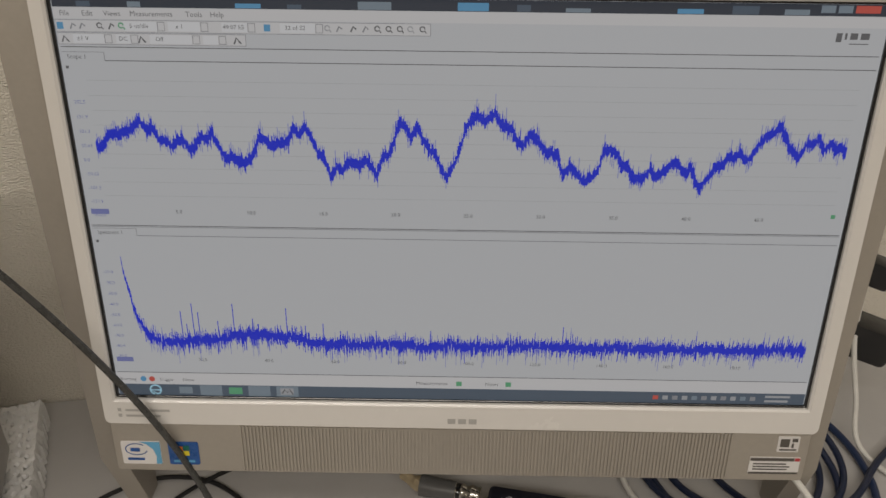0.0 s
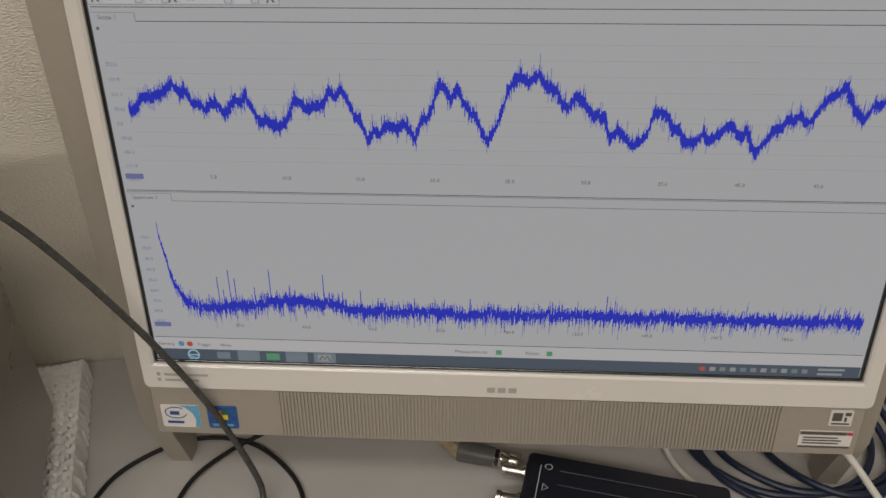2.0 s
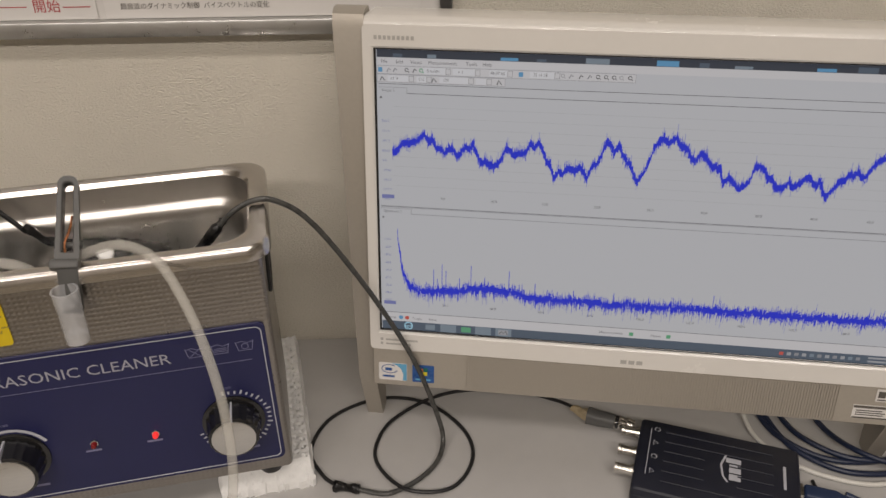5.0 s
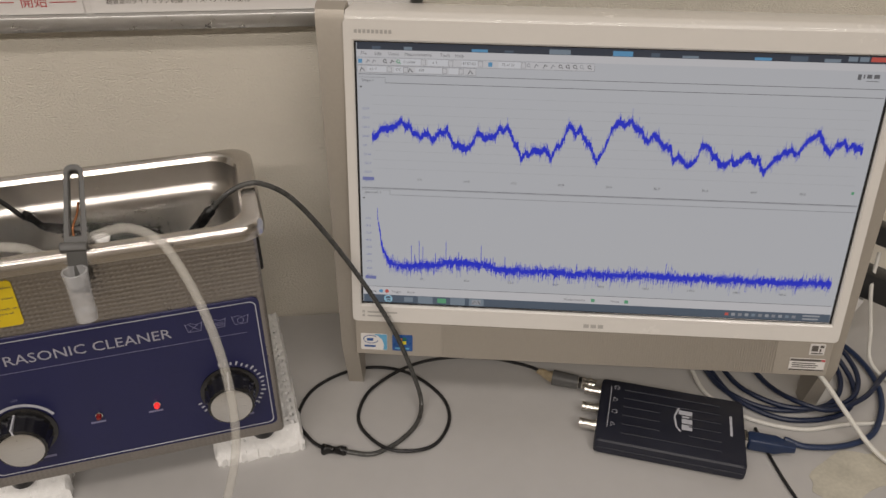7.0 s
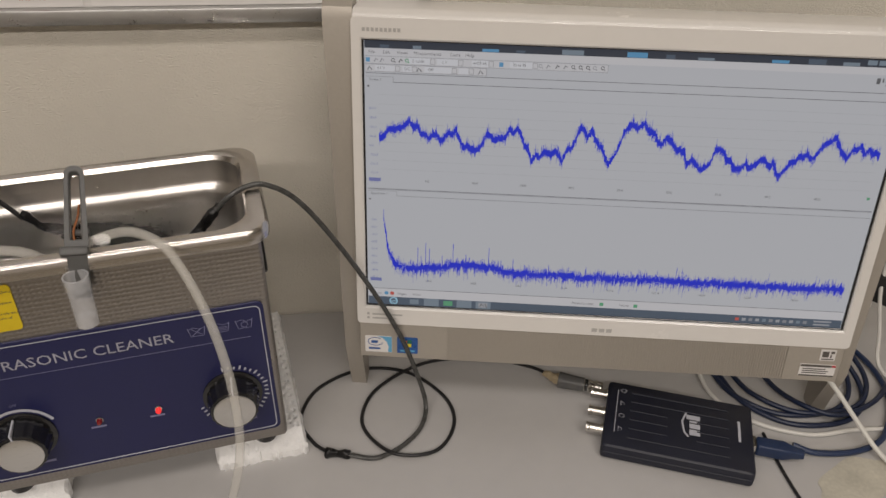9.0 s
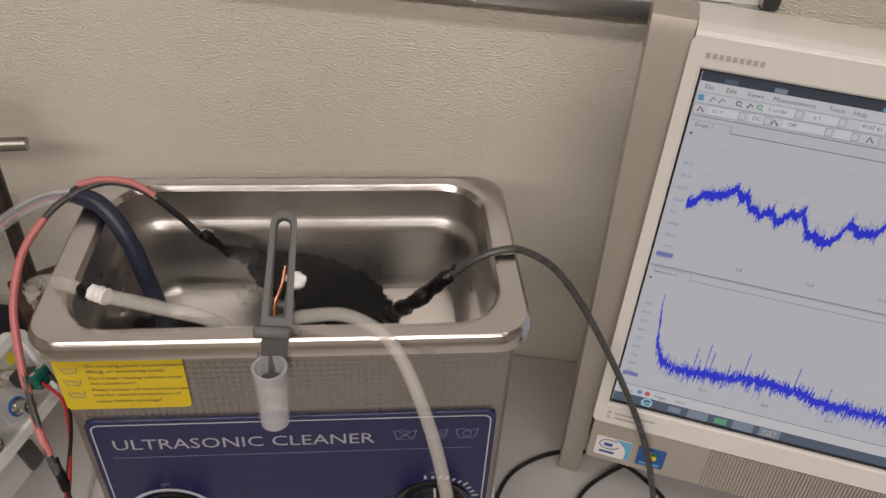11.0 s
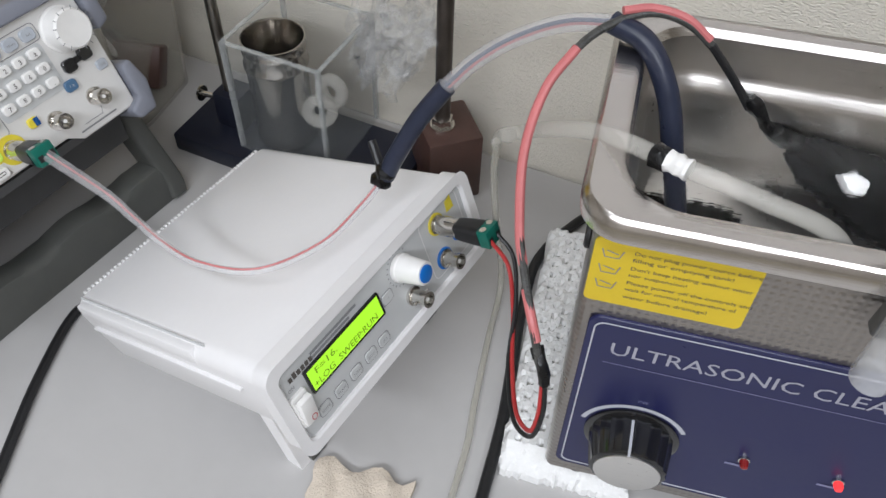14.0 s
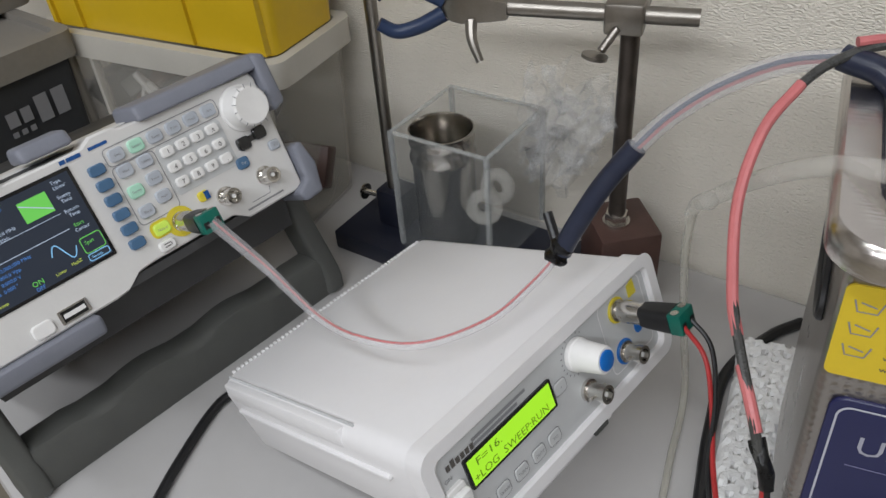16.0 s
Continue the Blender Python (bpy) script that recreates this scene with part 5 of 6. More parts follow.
def screw_adapter(parent, x, z, start):
    """Coaxial plug with a black body and a green two-way screw terminal."""
    p = part("plug_collar", at(lathe([(0.0064, start), (0.0064, start + 0.006), (0.0060, start + 0.008), (0.0060, start + 0.012), (0.0052, start + 0.013)], "y", 28), x, 0, z), M_CHROME, parent, "nickel plug collar")
    b_ = part("plug_body", loft([[(x + hx * cx_, -(start + 0.012 + y), z + hz * cz_) for cx_, cz_ in rrect(-1, 1, -1, 1, 0.5, 4)] for y, hx, hz in ((0, 0.0056, 0.0056), (0.004, 0.0062, 0.0060), (0.016, 0.0070, 0.0064), (0.0188, 0.0070, 0.0064))]), M_BLACK, p, "black adapter body")
    g_ = part("screw_terminal", box(x - 0.0066, x + 0.0066, -(start + 0.038), -(start + 0.0305), z - 0.0058, z + 0.0062, 0.0006), M_GREEN, p, "green screw terminal")
    for sx in (-0.0037, 0.0037):
        part("terminal_screw", at(lathe([(0.0022, 0.0), (0.0022, 0.0006)], "z", 14), x + sx, -(start + 0.034), z + 0.0060), M_CHROME, g_)
        part("wire_hole", quad(x + sx - 0.0018, x + sx + 0.0018, z - 0.003, z + 0.001, -(start + 0.0382)), M_BLACK, g_, smooth=False)
    return p


bA = bnc(front, 0.1455, -0.0165)
screw_adapter(bA, 0.1455, -0.0165, 0.006)
part("channel_disc", at(lathe([(0.0074, 0.0), (0.0074, 0.0006)], "y", 28), 0.1455, 0, -0.0165), M_YELLOWRING, front, "yellow channel disc")
bnc(front, 0.1430, -0.0420, 0.013)
part("channel_disc", at(lathe([(0.0074, 0.0), (0.0074, 0.0006)], "y", 28), 0.1430, 0, -0.0420), M_KNOBBLUE, front, "blue channel disc")
bnc(front, 0.1072, -0.0425, 0.013)
part("channel_mark", face_plate([(0.158, -0.0165), (0.165, -0.0165), (0.1645, -0.0075), (0.1585, -0.0095)], -0.0005, 0.0005), M_YELLOWRING, front, "yellow channel mark")
part("channel_mark", face_plate(rrect(0.1560, 0.1625, -0.0395, -0.0320, 0.003, 4), -0.0005, 0.0005), M_KNOBBLUE, front, "blue channel mark")
part("channel_border", strip(rrect(0.1300, 0.1700, -0.0505, -0.0070, 0.004, 5) + [(0.166, -0.0505)], 0.0006, -0.0003), M_IVORY, front, smooth=False)
# tilt bail under the front
c20 = FEEL.inverted()


def in_feel(x, y, z):
    return c20 @ (Vector((-0.2634, -0.0259, 0)) + Matrix.Rotation(radians(70.95), 3, "Z") @ Vector((x, y, 0)) + Vector((0, 0, z)))


bail = part("bail", loft([[in_feel(x, y, z) for y, z in ((0.004, 0.0), (0.016, 0.0), (0.046, 0.085), (0.034, 0.085))] for x in (0.010, FW - 0.006)]), M_IVORY, source, "fold-down tilt bail")
for bx in (0.018, FW - 0.028):
    part("bail_pad", loft([[in_feel(x, y, z) for y, z in ((0.0015, 0.002), (0.005, 0.002), (0.0155, 0.022), (0.0080, 0.022))] for x in (bx, bx + 0.014)]), M_STAND, bail, "dark rubber bail pad")
lone("power_cord", cable([(-0.431, 0.060, 0.012), (-0.450, 0.068, 0.006), (-0.466, 0.055, 0.0035), (-0.461, 0.000, 0.0035), (-0.448, -0.060, 0.0035), (-0.430, -0.140, 0.0035)], 0.0034), M_BLACKCABLE, I4, "black power cord lying on the desk", "cord")
cloth = bmesh.new()
rnd = random.Random(21)
grid = [[cloth.verts.new((-0.255 + 0.064 * i / 16 + rnd.uniform(-0.001, 0.001), -0.085 + 0.078 * j / 16 + 0.004 * math.sin(i * 0.8), 0.004 + 0.004 * math.sin(i * 0.55 + j * 0.3) ** 2 * (1 if 0 < j < 16 else 0.3) + rnd.uniform(0, 0.0008))) for j in range(17)] for i in range(17)]
for i in range(16):
    for j in range(16):
        cloth.faces.new((grid[i][j], grid[i + 1][j], grid[i + 1][j + 1], grid[i][j + 1]))
rim_ = [g for g in cloth.edges if g.is_boundary]
ext = bmesh.ops.extrude_edge_only(cloth, edges=rim_)
for v in ext["geom"]:
    if isinstance(v, bmesh.types.BMVert):
        v.co.z = 0.0004
lone("folded_cloth", cloth, M_CLOTH, I4, "beige cleaning cloth lying on the desk", "cloth")
lone("power_cord", cable([(-0.105, 0.262, 0.0040), (-0.125, 0.240, 0.0040), (-0.148, 0.195, 0.0042), (-0.151, 0.140, 0.0042), (-0.149, 0.094, 0.0042), (-0.147, 0.047, 0.0042), (-0.150, -0.030, 0.0042)], 0.0040), M_BLACKCABLE, I4, "thick black cord round the knitted pad", "cord")

# ---- the function generator with the colour display ----
DG = pose(-0.5165, -0.026, 0.1399, -23.18, 0, 71.41)
gen = thing("function_generator", DG, "pale grey function generator with colour screen, leaning on its carrying handle", "signal generator")
part("chassis", box(-0.022, 0.206, 0.012, 0.185, -0.020, 0.062, 0.004), M_DGDARK, gen, "dark grey case")
# dark block added where the space under the case lies in shade
part("shade_block", loft([[(x, y, z) for y, z in ((0.020, -0.0195), (0.030, -0.0520), (0.150, -0.0520), (0.182, -0.0195))] for x in (-0.016, -0.012, 0.196, 0.200)]), M_DGDARK, gen, "dark block added for the shade under the case")
part("top_shell", box(-0.0235, 0.2045, 0.0150, 0.0550, 0.0540, 0.0628, 0.003), M_DGBODY, gen, "pale grey front edge of the case")
face_out = [(-0.030, -0.0265), (0.060, -0.0265), (0.068, -0.0255), (0.078, -0.0190), (0.088, -0.0180), (0.150, -0.0180), (0.160, -0.0245), (0.2035, -0.0245), (0.2055, -0.0220), (0.2055, 0.0560), (0.2030, 0.0600), (0.110, 0.0620), (0.103, 0.0645), (0.090, 0.0645), (0.083, 0.0605), (-0.030, 0.0600)]
face = part("face", face_plate(face_out, 0.0, 0.014, 0.0012), M_DGBODY, gen, "pale grey face with a scalloped lower edge")
part("lower_fascia", loft([[(x, y, z) for y, z in ((0.002, -0.0255), (0.012, -0.0255), (0.016, -0.0200), (0.002, -0.0200))] for x in (-0.028, 0.203)]), M_DGDARK, gen)


def rounded(bm, k):
    """Takes the sharp edges off a moulded piece."""
    bmesh.ops.bevel(bm, geom=[e for e in bm.edges if e.calc_face_angle(0) > 0.5], offset=k, segments=3, affect="EDGES", profile=0.5)
    return bm


part("bumper", rounded(loft([[(x, y, z) for y, z in ((-0.006, 0.060), (-0.003, 0.0700), (0.030, 0.0715), (0.034, 0.061))] for x in (0.120, 0.130, 0.205, 0.2135)]), 0.0028), M_BUMPER, gen, "slate rubber corner guard")
part("bumper", rounded(loft([[(x, y, z) for x, z in ((0.2065, 0.030), (0.2065, 0.070), (0.2160, 0.0680), (0.2170, 0.034))] for y in (-0.007, -0.004, 0.036, 0.040)]), 0.0028), M_BUMPER, gen, "slate rubber corner guard")
part("bumper", rounded(loft([[(x, y, z) for x, z in ((0.196, -0.0255), (0.2065, -0.020), (0.2065, 0.004), (0.2140, 0.006), (0.2190, -0.012), (0.2150, -0.033), (0.200, -0.034))] for y in (-0.007, -0.004, 0.036, 0.040)]), 0.0028), M_BUMPER, gen, "slate rubber corner guard")
part("bumper", rounded(loft([[(x, y, z) for y, z in ((-0.005, 0.0605), (-0.002, 0.0680), (0.030, 0.0690), (0.034, 0.061))] for x in (-0.036, -0.030, 0.026, 0.034)]), 0.0028), M_BUMPER, gen, "slate rubber corner guard")
part("bumper", rounded(loft([[(x, y, z) for y, z in ((-0.006, -0.0270), (-0.003, -0.0400), (0.030, -0.0420), (0.034, -0.0270))] for x in (-0.038, -0.030, 0.030, 0.046)]), 0.0032), M_BUMPER, gen, "slate rubber corner guard")
part("bumper", rounded(loft([[(x, y, z) for x, z in ((-0.0302, -0.0390), (-0.0302, 0.0060), (-0.0375, 0.0040), (-0.0410, -0.0280), (-0.0370, -0.0410))] for y in (-0.007, -0.004, 0.036, 0.040)]), 0.0028), M_BUMPER, gen, "slate rubber corner guard")
part("bumper", rounded(loft([[(x, y, z) for y, z in ((0.000, 0.0650), (0.003, 0.0740), (0.022, 0.0750), (0.026, 0.0650))] for x in (0.052, 0.058, 0.076, 0.083)]), 0.0028), M_BUMPER, gen, "slate rubber grip")
tft = part("colour_screen", face_plate(rrect(-0.0025, 0.0725, -0.0020, 0.0550, 0.0008, 3), -0.0006, 0.002), M_GLOSSBLACK, face, "lit colour screen with sweep settings")


def on_tft(name, bm, mat):
    return part(name, bm, mat, tft, smooth=False)


y0_, y1_, y2_ = -0.0008, -0.0010, -0.0012
on_tft("backlight", quad(0.0, 0.0706, 0.0, 0.053, y0_), D_BACK)
on_tft("soft_menu", merged(words("Type", 0.0021, 0.0590, 0.0490, y1_), words("Linear", 0.0021, 0.0590, 0.0460, y1_), words("Sweep", 0.0021, 0.0585, 0.0405, y1_), words("Time", 0.0021, 0.0595, 0.0375, y1_), words("Return", 0.0021, 0.0582, 0.0318, y1_), words("Time", 0.0021, 0.0595, 0.0288, y1_), words("Center", 0.0021, 0.0582, 0.0198, y1_)), D_WHITE)
on_tft("soft_menu_lit", merged(words("Start", 0.0021, 0.0590, 0.0228, y1_), words("Span", 0.0021, 0.0590, 0.0110, y1_), strip(rrect(0.0572, 0.0698, 0.0060, 0.0155, 0.0015, 3) + [(0.0683, 0.0060)], 0.0005, y1_)), D_GREEN)
on_tft("soft_menu_box", merged(strip(rrect(0.0572, 0.0698, 0.0010, 0.0050, 0.0012, 3) + [(0.0686, 0.0010)], 0.0005, y1_), words("Sweep", 0.0018, 0.0586, 0.0022, y2_)), D_CYANL)
on_tft("channel_tab", merged(words("CH1", 0.0026, 0.0165, 0.0485, y1_), strip([(0.0140, 0.0465), (0.0160, 0.0475), (0.0280, 0.0475), (0.0310, 0.0520)], 0.0007, y1_)), D_GREEN)
on_tft("channel_tab", words("CH2", 0.0022, 0.0245, 0.0485, y1_), D_BLUE)
on_tft("sweep_block", quad(0.0380, 0.0545, 0.0360, 0.0480, y1_), D_GREEN)
on_tft("sweep_line", merged(strip([(0.0382, 0.0465), (0.0543, 0.0375)], 0.0006, y2_), quad(0.0, 0.056, 0.0232, 0.0236, y1_), quad(0.0, 0.056, 0.0330, 0.0333, y1_)), D_WHITE)
for k, (text, z_) in enumerate((("Sweep 1.000,0 s", 0.0430), ("Return 0.0 ms", 0.0400), ("Start 18.300,100,000,0 MHz", 0.0365), ("Stop 12.000,000,0 MHz", 0.0340 - 0.0008), ("Mark OFF", 0.0300))):
    on_tft("reading", words(text, 0.0019, 0.001, z_, y2_), D_WHITE)
for k, text in enumerate(("Phase  0.000 °", "Offset  0.000,0 V", "Ampl  5.000,0 Vpp", "Freq  1.000,000,000 MHz")):
    on_tft("dim_reading", words(text, 0.0020, 0.0015, 0.0082 + k * 0.0036, y1_), D_BLUE)
on_tft("wave", strip([(0.0400 + 0.0145 * k / 24, 0.0135 + 0.0055 * math.sin(k / 24 * 2 * math.pi)) for k in range(25)], 0.0006, y2_), D_CYANL)
on_tft("output_state", words("ON", 0.0030, 0.0235, 0.0035, y1_), D_GREEN)
on_tft("output_state", words("OFF", 0.0022, 0.0240, 0.0005, y1_), D_BLUE)
on_tft("state_word", merged(words("Sweep", 0.0018, 0.002, 0.0022, y1_), words("Linear", 0.0018, 0.0370, 0.0030, y1_), words("HighZ", 0.0018, 0.0470, 0.0040, y1_)), D_YELLOW)
part("maker_mark", merged(quad(0.0690, 0.0725, 0.0565, 0.0588, -0.0004), quad(0.0732, 0.0820, 0.0565, 0.0588, -0.0004), quad(0.0870, 0.0990, 0.0572, 0.0590, -0.0004)), M_BLUESTK, face, "dark blue maker mark as plain blocks", smooth=False)


def key_cap(name, x, z, w, h, mat, text="", ink=M_GREYINK, size=0.0026, tall=0.0022):
    k = part(name, face_plate(rrect(x - w / 2, x + w / 2, z - h / 2, z + h / 2, min(w, h) * 0.3, 4), -tall, 0.001, 0.0006), mat, face)
    if text:
        part("key_word", words(text, size, x, z - size * 0.5, -tall - 0.0003, align="CENTER"), ink, k, smooth=False)
    return k


for k in range(6):
    key_cap("soft_key", 0.0855, 0.0458 - k * 0.00965, 0.0098, 0.0064, M_BLUEKEY, tall=0.003)
part("key_outline", strip(rrect(0.0930, 0.1720, 0.0432, 0.0545, 0.003, 4) + [(0.169, 0.0432)], 0.0005, -0.0004), M_GREYINK, face, smooth=False)
part("key_outline", strip(rrect(0.0930, 0.1210, 0.0045, 0.0425, 0.003, 4) + [(0.118, 0.0045)], 0.0005, -0.0004), M_GREYINK, face, smooth=False)
part("keypad_field", face_plate(rrect(0.1220, 0.1690, 0.0100, 0.0425, 0.003, 4), -0.0004, 0.001), M_FRONTGREY, face)
for k, text in enumerate(("Sine", "Square", "Ramp", "Pulse", "Noise", "Arb")):
    key_cap("wave_key", 0.1000 + k * 0.0130, 0.0490, 0.0098, 0.0078, M_GREENKEY if k == 1 else M_GREYKEY, text, size=0.0016)
for k, (text, x_, z_) in enumerate((("Mod", 0.1000, 0.0385), ("Utility", 0.1135, 0.0385), ("Sweep", 0.1000, 0.0250), ("Store", 0.1135, 0.0270), ("Burst", 0.1000, 0.0115), ("Help", 0.1135, 0.0150))):
    key_cap("mode_key", x_, z_, 0.0098, 0.0078, M_GREENKEY if text == "Sweep" else M_GREYKEY, text, size=0.0016)
for r_, row in enumerate(("123±", "4560", "789.")):
    for c_, text in enumerate(row):
        key_cap("number_key", 0.1285 + c_ * 0.0110, 0.0378 - r_ * 0.0102, 0.0085, 0.0062, M_WHITEKEY, text, M_DARKINK, 0.0030, 0.003)
big = part("rotary_knob", at(lathe([(0.0150, 0.0), (0.0150, 0.0020), (0.0138, 0.0030), (0.0128, 0.0150), (0.0115, 0.0165), (0.0060, 0.0160)], "y", 40), 0.1870, 0, 0.0415), M_WHITEKEY, face, "large white rotary knob")
part("knob_ridges", merged(*[strip([(0.1870 + 0.0142 * math.cos(a), 0.0415 + 0.0142 * math.sin(a)), (0.1870 + 0.0117 * math.cos(a), 0.0415 + 0.0117 * math.sin(a))], 0.0005, -0.0168) for a in [k * math.pi / 8 for k in range(16)]]), M_GREYINK, big, smooth=False)
for x_, z_ in ((0.1775, 0.0205), (0.1910, 0.0225)):
    key_cap("arrow_key", x_, z_, 0.0095, 0.0085, M_GLOSSBLACK, tall=0.003)
part("arrow_bridge", box(0.178, 0.191, -0.0015, 0.001, 0.0195, 0.0235), M_GLOSSBLACK, face)
key_cap("small_key", 0.1710, 0.0095, 0.0090, 0.0075, M_BLUEKEY, "Trig", M_WHITEINK, 0.0016)
key_cap("small_key", 0.1975, 0.0105, 0.0080, 0.0065, M_GREYKEY, "CH2", size=0.0016)
key_cap("output_key", 0.1030, -0.0020, 0.0105, 0.0075, M_YELLOWKEY, "Output", size=0.0016)
key_cap("back_key", 0.1010, -0.0125, 0.0105, 0.0060, M_WHITEKEY, tall=0.003)
part("back_arrow", strip([(0.0985, -0.0130), (0.1030, -0.0130), (0.1035, -0.0120), (0.1030, -0.0112), (0.0985, -0.0112)], 0.0005, -0.0033), M_DARKINK, face, smooth=False)
half = key_cap("channel_key", 0.1365, 0.0030, 0.0075, 0.0065, M_YELLOWRING)
part("half_mark", quad(0.1365, 0.1400, 0.0003, 0.0058, -0.0026), M_BLUESTK, half, smooth=False)
part("channel_disc", at(lathe([(0.0096, 0.0), (0.0096, 0.0008)], "y", 30), 0.1160, 0, -0.0040), M_YELLOWRING, face, "yellow disc round the socket")
part("output_disc", face_plate(rrect(0.0960, 0.1100, -0.0072, 0.0035, 0.004, 4), -0.0004, 0.0005), M_YELLOWRING, face)
g1 = bnc(face, 0.1160, -0.0040)
screw_adapter(g1, 0.1160, -0.0040, 0.006)
bnc(face, 0.1500, -0.0040)
bnc(face, 0.1815, -0.0045)
part("socket_rule", merged(strip([(0.1650, -0.0165), (0.1800, -0.0165), (0.1815, -0.0120)], 0.0005, -0.0004), bars(0.160, 0.200, -0.0205, -0.0188, -0.0004, 1, 0.3)), M_GREYINK, face, smooth=False)
part("usb_frame", face_plate(rrect(0.0265, 0.0445, -0.0235, -0.0150, 0.001, 3), -0.0008, 0.001), M_CHROME, face, "metal port frame")
part("usb_slot", quad(0.0282, 0.0428, -0.0225, -0.0160, -0.0010), M_GLOSSBLACK, face, smooth=False)
part("usb_tongue", quad(0.0290, 0.0420, -0.0205, -0.0178, -0.0012), M_WHITEKEY, face, smooth=False)
key_cap("power_key", 0.0165, -0.0195, 0.0125, 0.0085, M_WHITEKEY, "", tall=0.002)
# carrying handle folded down as a stand
dgi = DG.inverted()


def in_dg(x, y, z):
    return dgi @ Vector((x, y, z))


ex, ey = Vector((0.318, 0.948, 0)), Vector((-0.948, 0.318, 0))
base = Vector((-0.5337, -0.0595, 0))


def bar_section(f):
    """Cross-section of the stand's front bar; its top rises and falls along the bar."""
    wave = 0.0022 * math.sin(f * math.pi * 7) * (1 if 0.12 < f < 0.88 else 0.2)
    return [(0.0000, 0.0000), (-0.0012, 0.0030), (0.0004, 0.0300), (0.0030, 0.0350 + wave), (0.0080, 0.0368 + wave), (0.0240, 0.0330 + wave), (0.0280, 0.0280), (0.0270, 0.0000)]


handle = part("handle", loft([[in_dg(*(base + ex * (0.016 + 0.248 * k / 40) + ey * d + Vector((0, 0, z)))) for d, z in bar_section(k / 40)] for k in range(41)]), M_STAND, gen, "warm grey carrying handle used as a stand")
for s0, u_ in ((0.004, -0.034), (0.254, 0.2030)):
    low0, top0 = base + ex * (s0 + 0.008), DG @ Vector((u_ + 0.005, 0.050, 0.010))
    line = spline([low0 + ey * 0.010 + Vector((0, 0, 0.004)), low0 + ey * 0.012 + Vector((0, 0, 0.020)), low0.lerp(top0, 0.35) + ey * 0.006 + Vector((0, 0, 0.012)), low0.lerp(top0, 0.75) + Vector((0, 0, 0.004)), top0], 6)
    arm = []
    for q in line:
        arm.append([dgi @ (q + ex * (x * 0.0085) + ey * (y * 0.0150)) for x, y in rrect(-1, 1, -1, 1, 0.45, 4)])
    part("handle_arm", loft(arm), M_STAND, handle)

# ---- stands, tank and cup by the wall ----
plate = thing("clamp_stand", pose(-0.477, 0.240, 0, 0, 0, -10.8), "laboratory stand with a black base plate and a thin steel rod", "clamp stand")
part("base_plate", box(0.0, 0.205, 0.0, 0.088, 0.0, 0.018, 0.002), M_NAVYPLATE, plate, "black painted base plate")
part("boss", box(0.028, 0.054, 0.028, 0.052, 0.018, 0.052, 0.002), M_NAVYPLATE, plate)
part("rod", rod_between((0.0385, 0.040, 0.018), (0.0385, 0.040, 0.62), 0.0048), M_ROD, plate, "thin steel rod")
part("wing_screw", rod_between((0.028, 0.038, 0.040), (0.012, 0.034, 0.042), 0.0025, 12), M_CHROME, plate)
part("wing", moved(lathe([(0.0002, -0.0010), (0.0070, -0.0008), (0.0070, 0.0008), (0.0002, 0.0010)], "x", 16), pose(0.012, 0.034, 0.042)), M_CHROME, plate)

tk = thing("acrylic_tank", pose(-0.412, 0.2385, 0.0182, 0, 0, -10.8), "small clear acrylic tank standing on the base plate", "tank")
for nm, args in (("wall_front", (0, 0.0865, 0, 0.003)), ("wall_back", (0, 0.0865, 0.082, 0.085))):
    part("pane", box(args[0], args[1], args[2], args[3], 0.003, 0.1065, 0.0004, 1), M_ACRYL, tk, smooth=False)
for x_ in (0.0, 0.0835):
    part("pane", box(x_, x_ + 0.003, 0.00305, 0.08195, 0.003, 0.1065, 0.0004, 1), M_ACRYL, tk, smooth=False)
part("pane", box(0.0, 0.0865, 0.0, 0.085, 0.0, 0.0029, 0.0004, 1), M_ACRYL, tk, smooth=False)
# more opaque bars along the edges put their glint into colour
for x_, y_ in ((0.0, 0.0), (0.0835, 0.0), (0.0, 0.082), (0.0835, 0.082)):
    part("corner_edge", box(x_ - 0.0002, x_ + 0.0032, y_ - 0.0002, y_ + 0.0032, 0.0031, 0.1066), M_ACRYLEDGE, tk, "paler bar added for the corner's glint", smooth=False)
for args in ((0.0034, 0.0833, -0.0002, 0.0032), (0.0034, 0.0833, 0.0818, 0.0852)):
    part("top_edge", box(args[0], args[1], args[2], args[3], 0.1056, 0.1068), M_ACRYLEDGE, tk, smooth=False)
for x_ in (-0.0002, 0.0833):
    part("top_edge", box(x_, x_ + 0.0034, 0.0034, 0.0816, 0.1056, 0.1068), M_ACRYLEDGE, tk, smooth=False)
cup = thing("steel_cup", pose(-0.3795, 0.2630, 0.0216), "polished stainless steel cup inside the acrylic tank", "cup")
cup_line = [(0.0245, 0.0), (0.0258, 0.002), (0.0262, 0.078), (0.0278, 0.081), (0.0278, 0.084), (0.0262, 0.087), (0.0262, 0.095), (0.0274, 0.0965), (0.0274, 0.099), (0.0264, 0.1005), (0.0264, 0.1055), (0.0272, 0.1070), (0.0260, 0.1070), (0.0252, 0.1050), (0.0250, 0.004), (0.001, 0.0035)]
part("cup", lathe([(r_ * 0.93, z_ * 0.92) for r_, z_ in cup_line], "z", 44, True, True), M_CUP, cup)
caps = thing("plastic_caps", pose(-0.3425, 0.2590, 0.0216), "two milky plastic ring caps leaning in the tank", "cap")
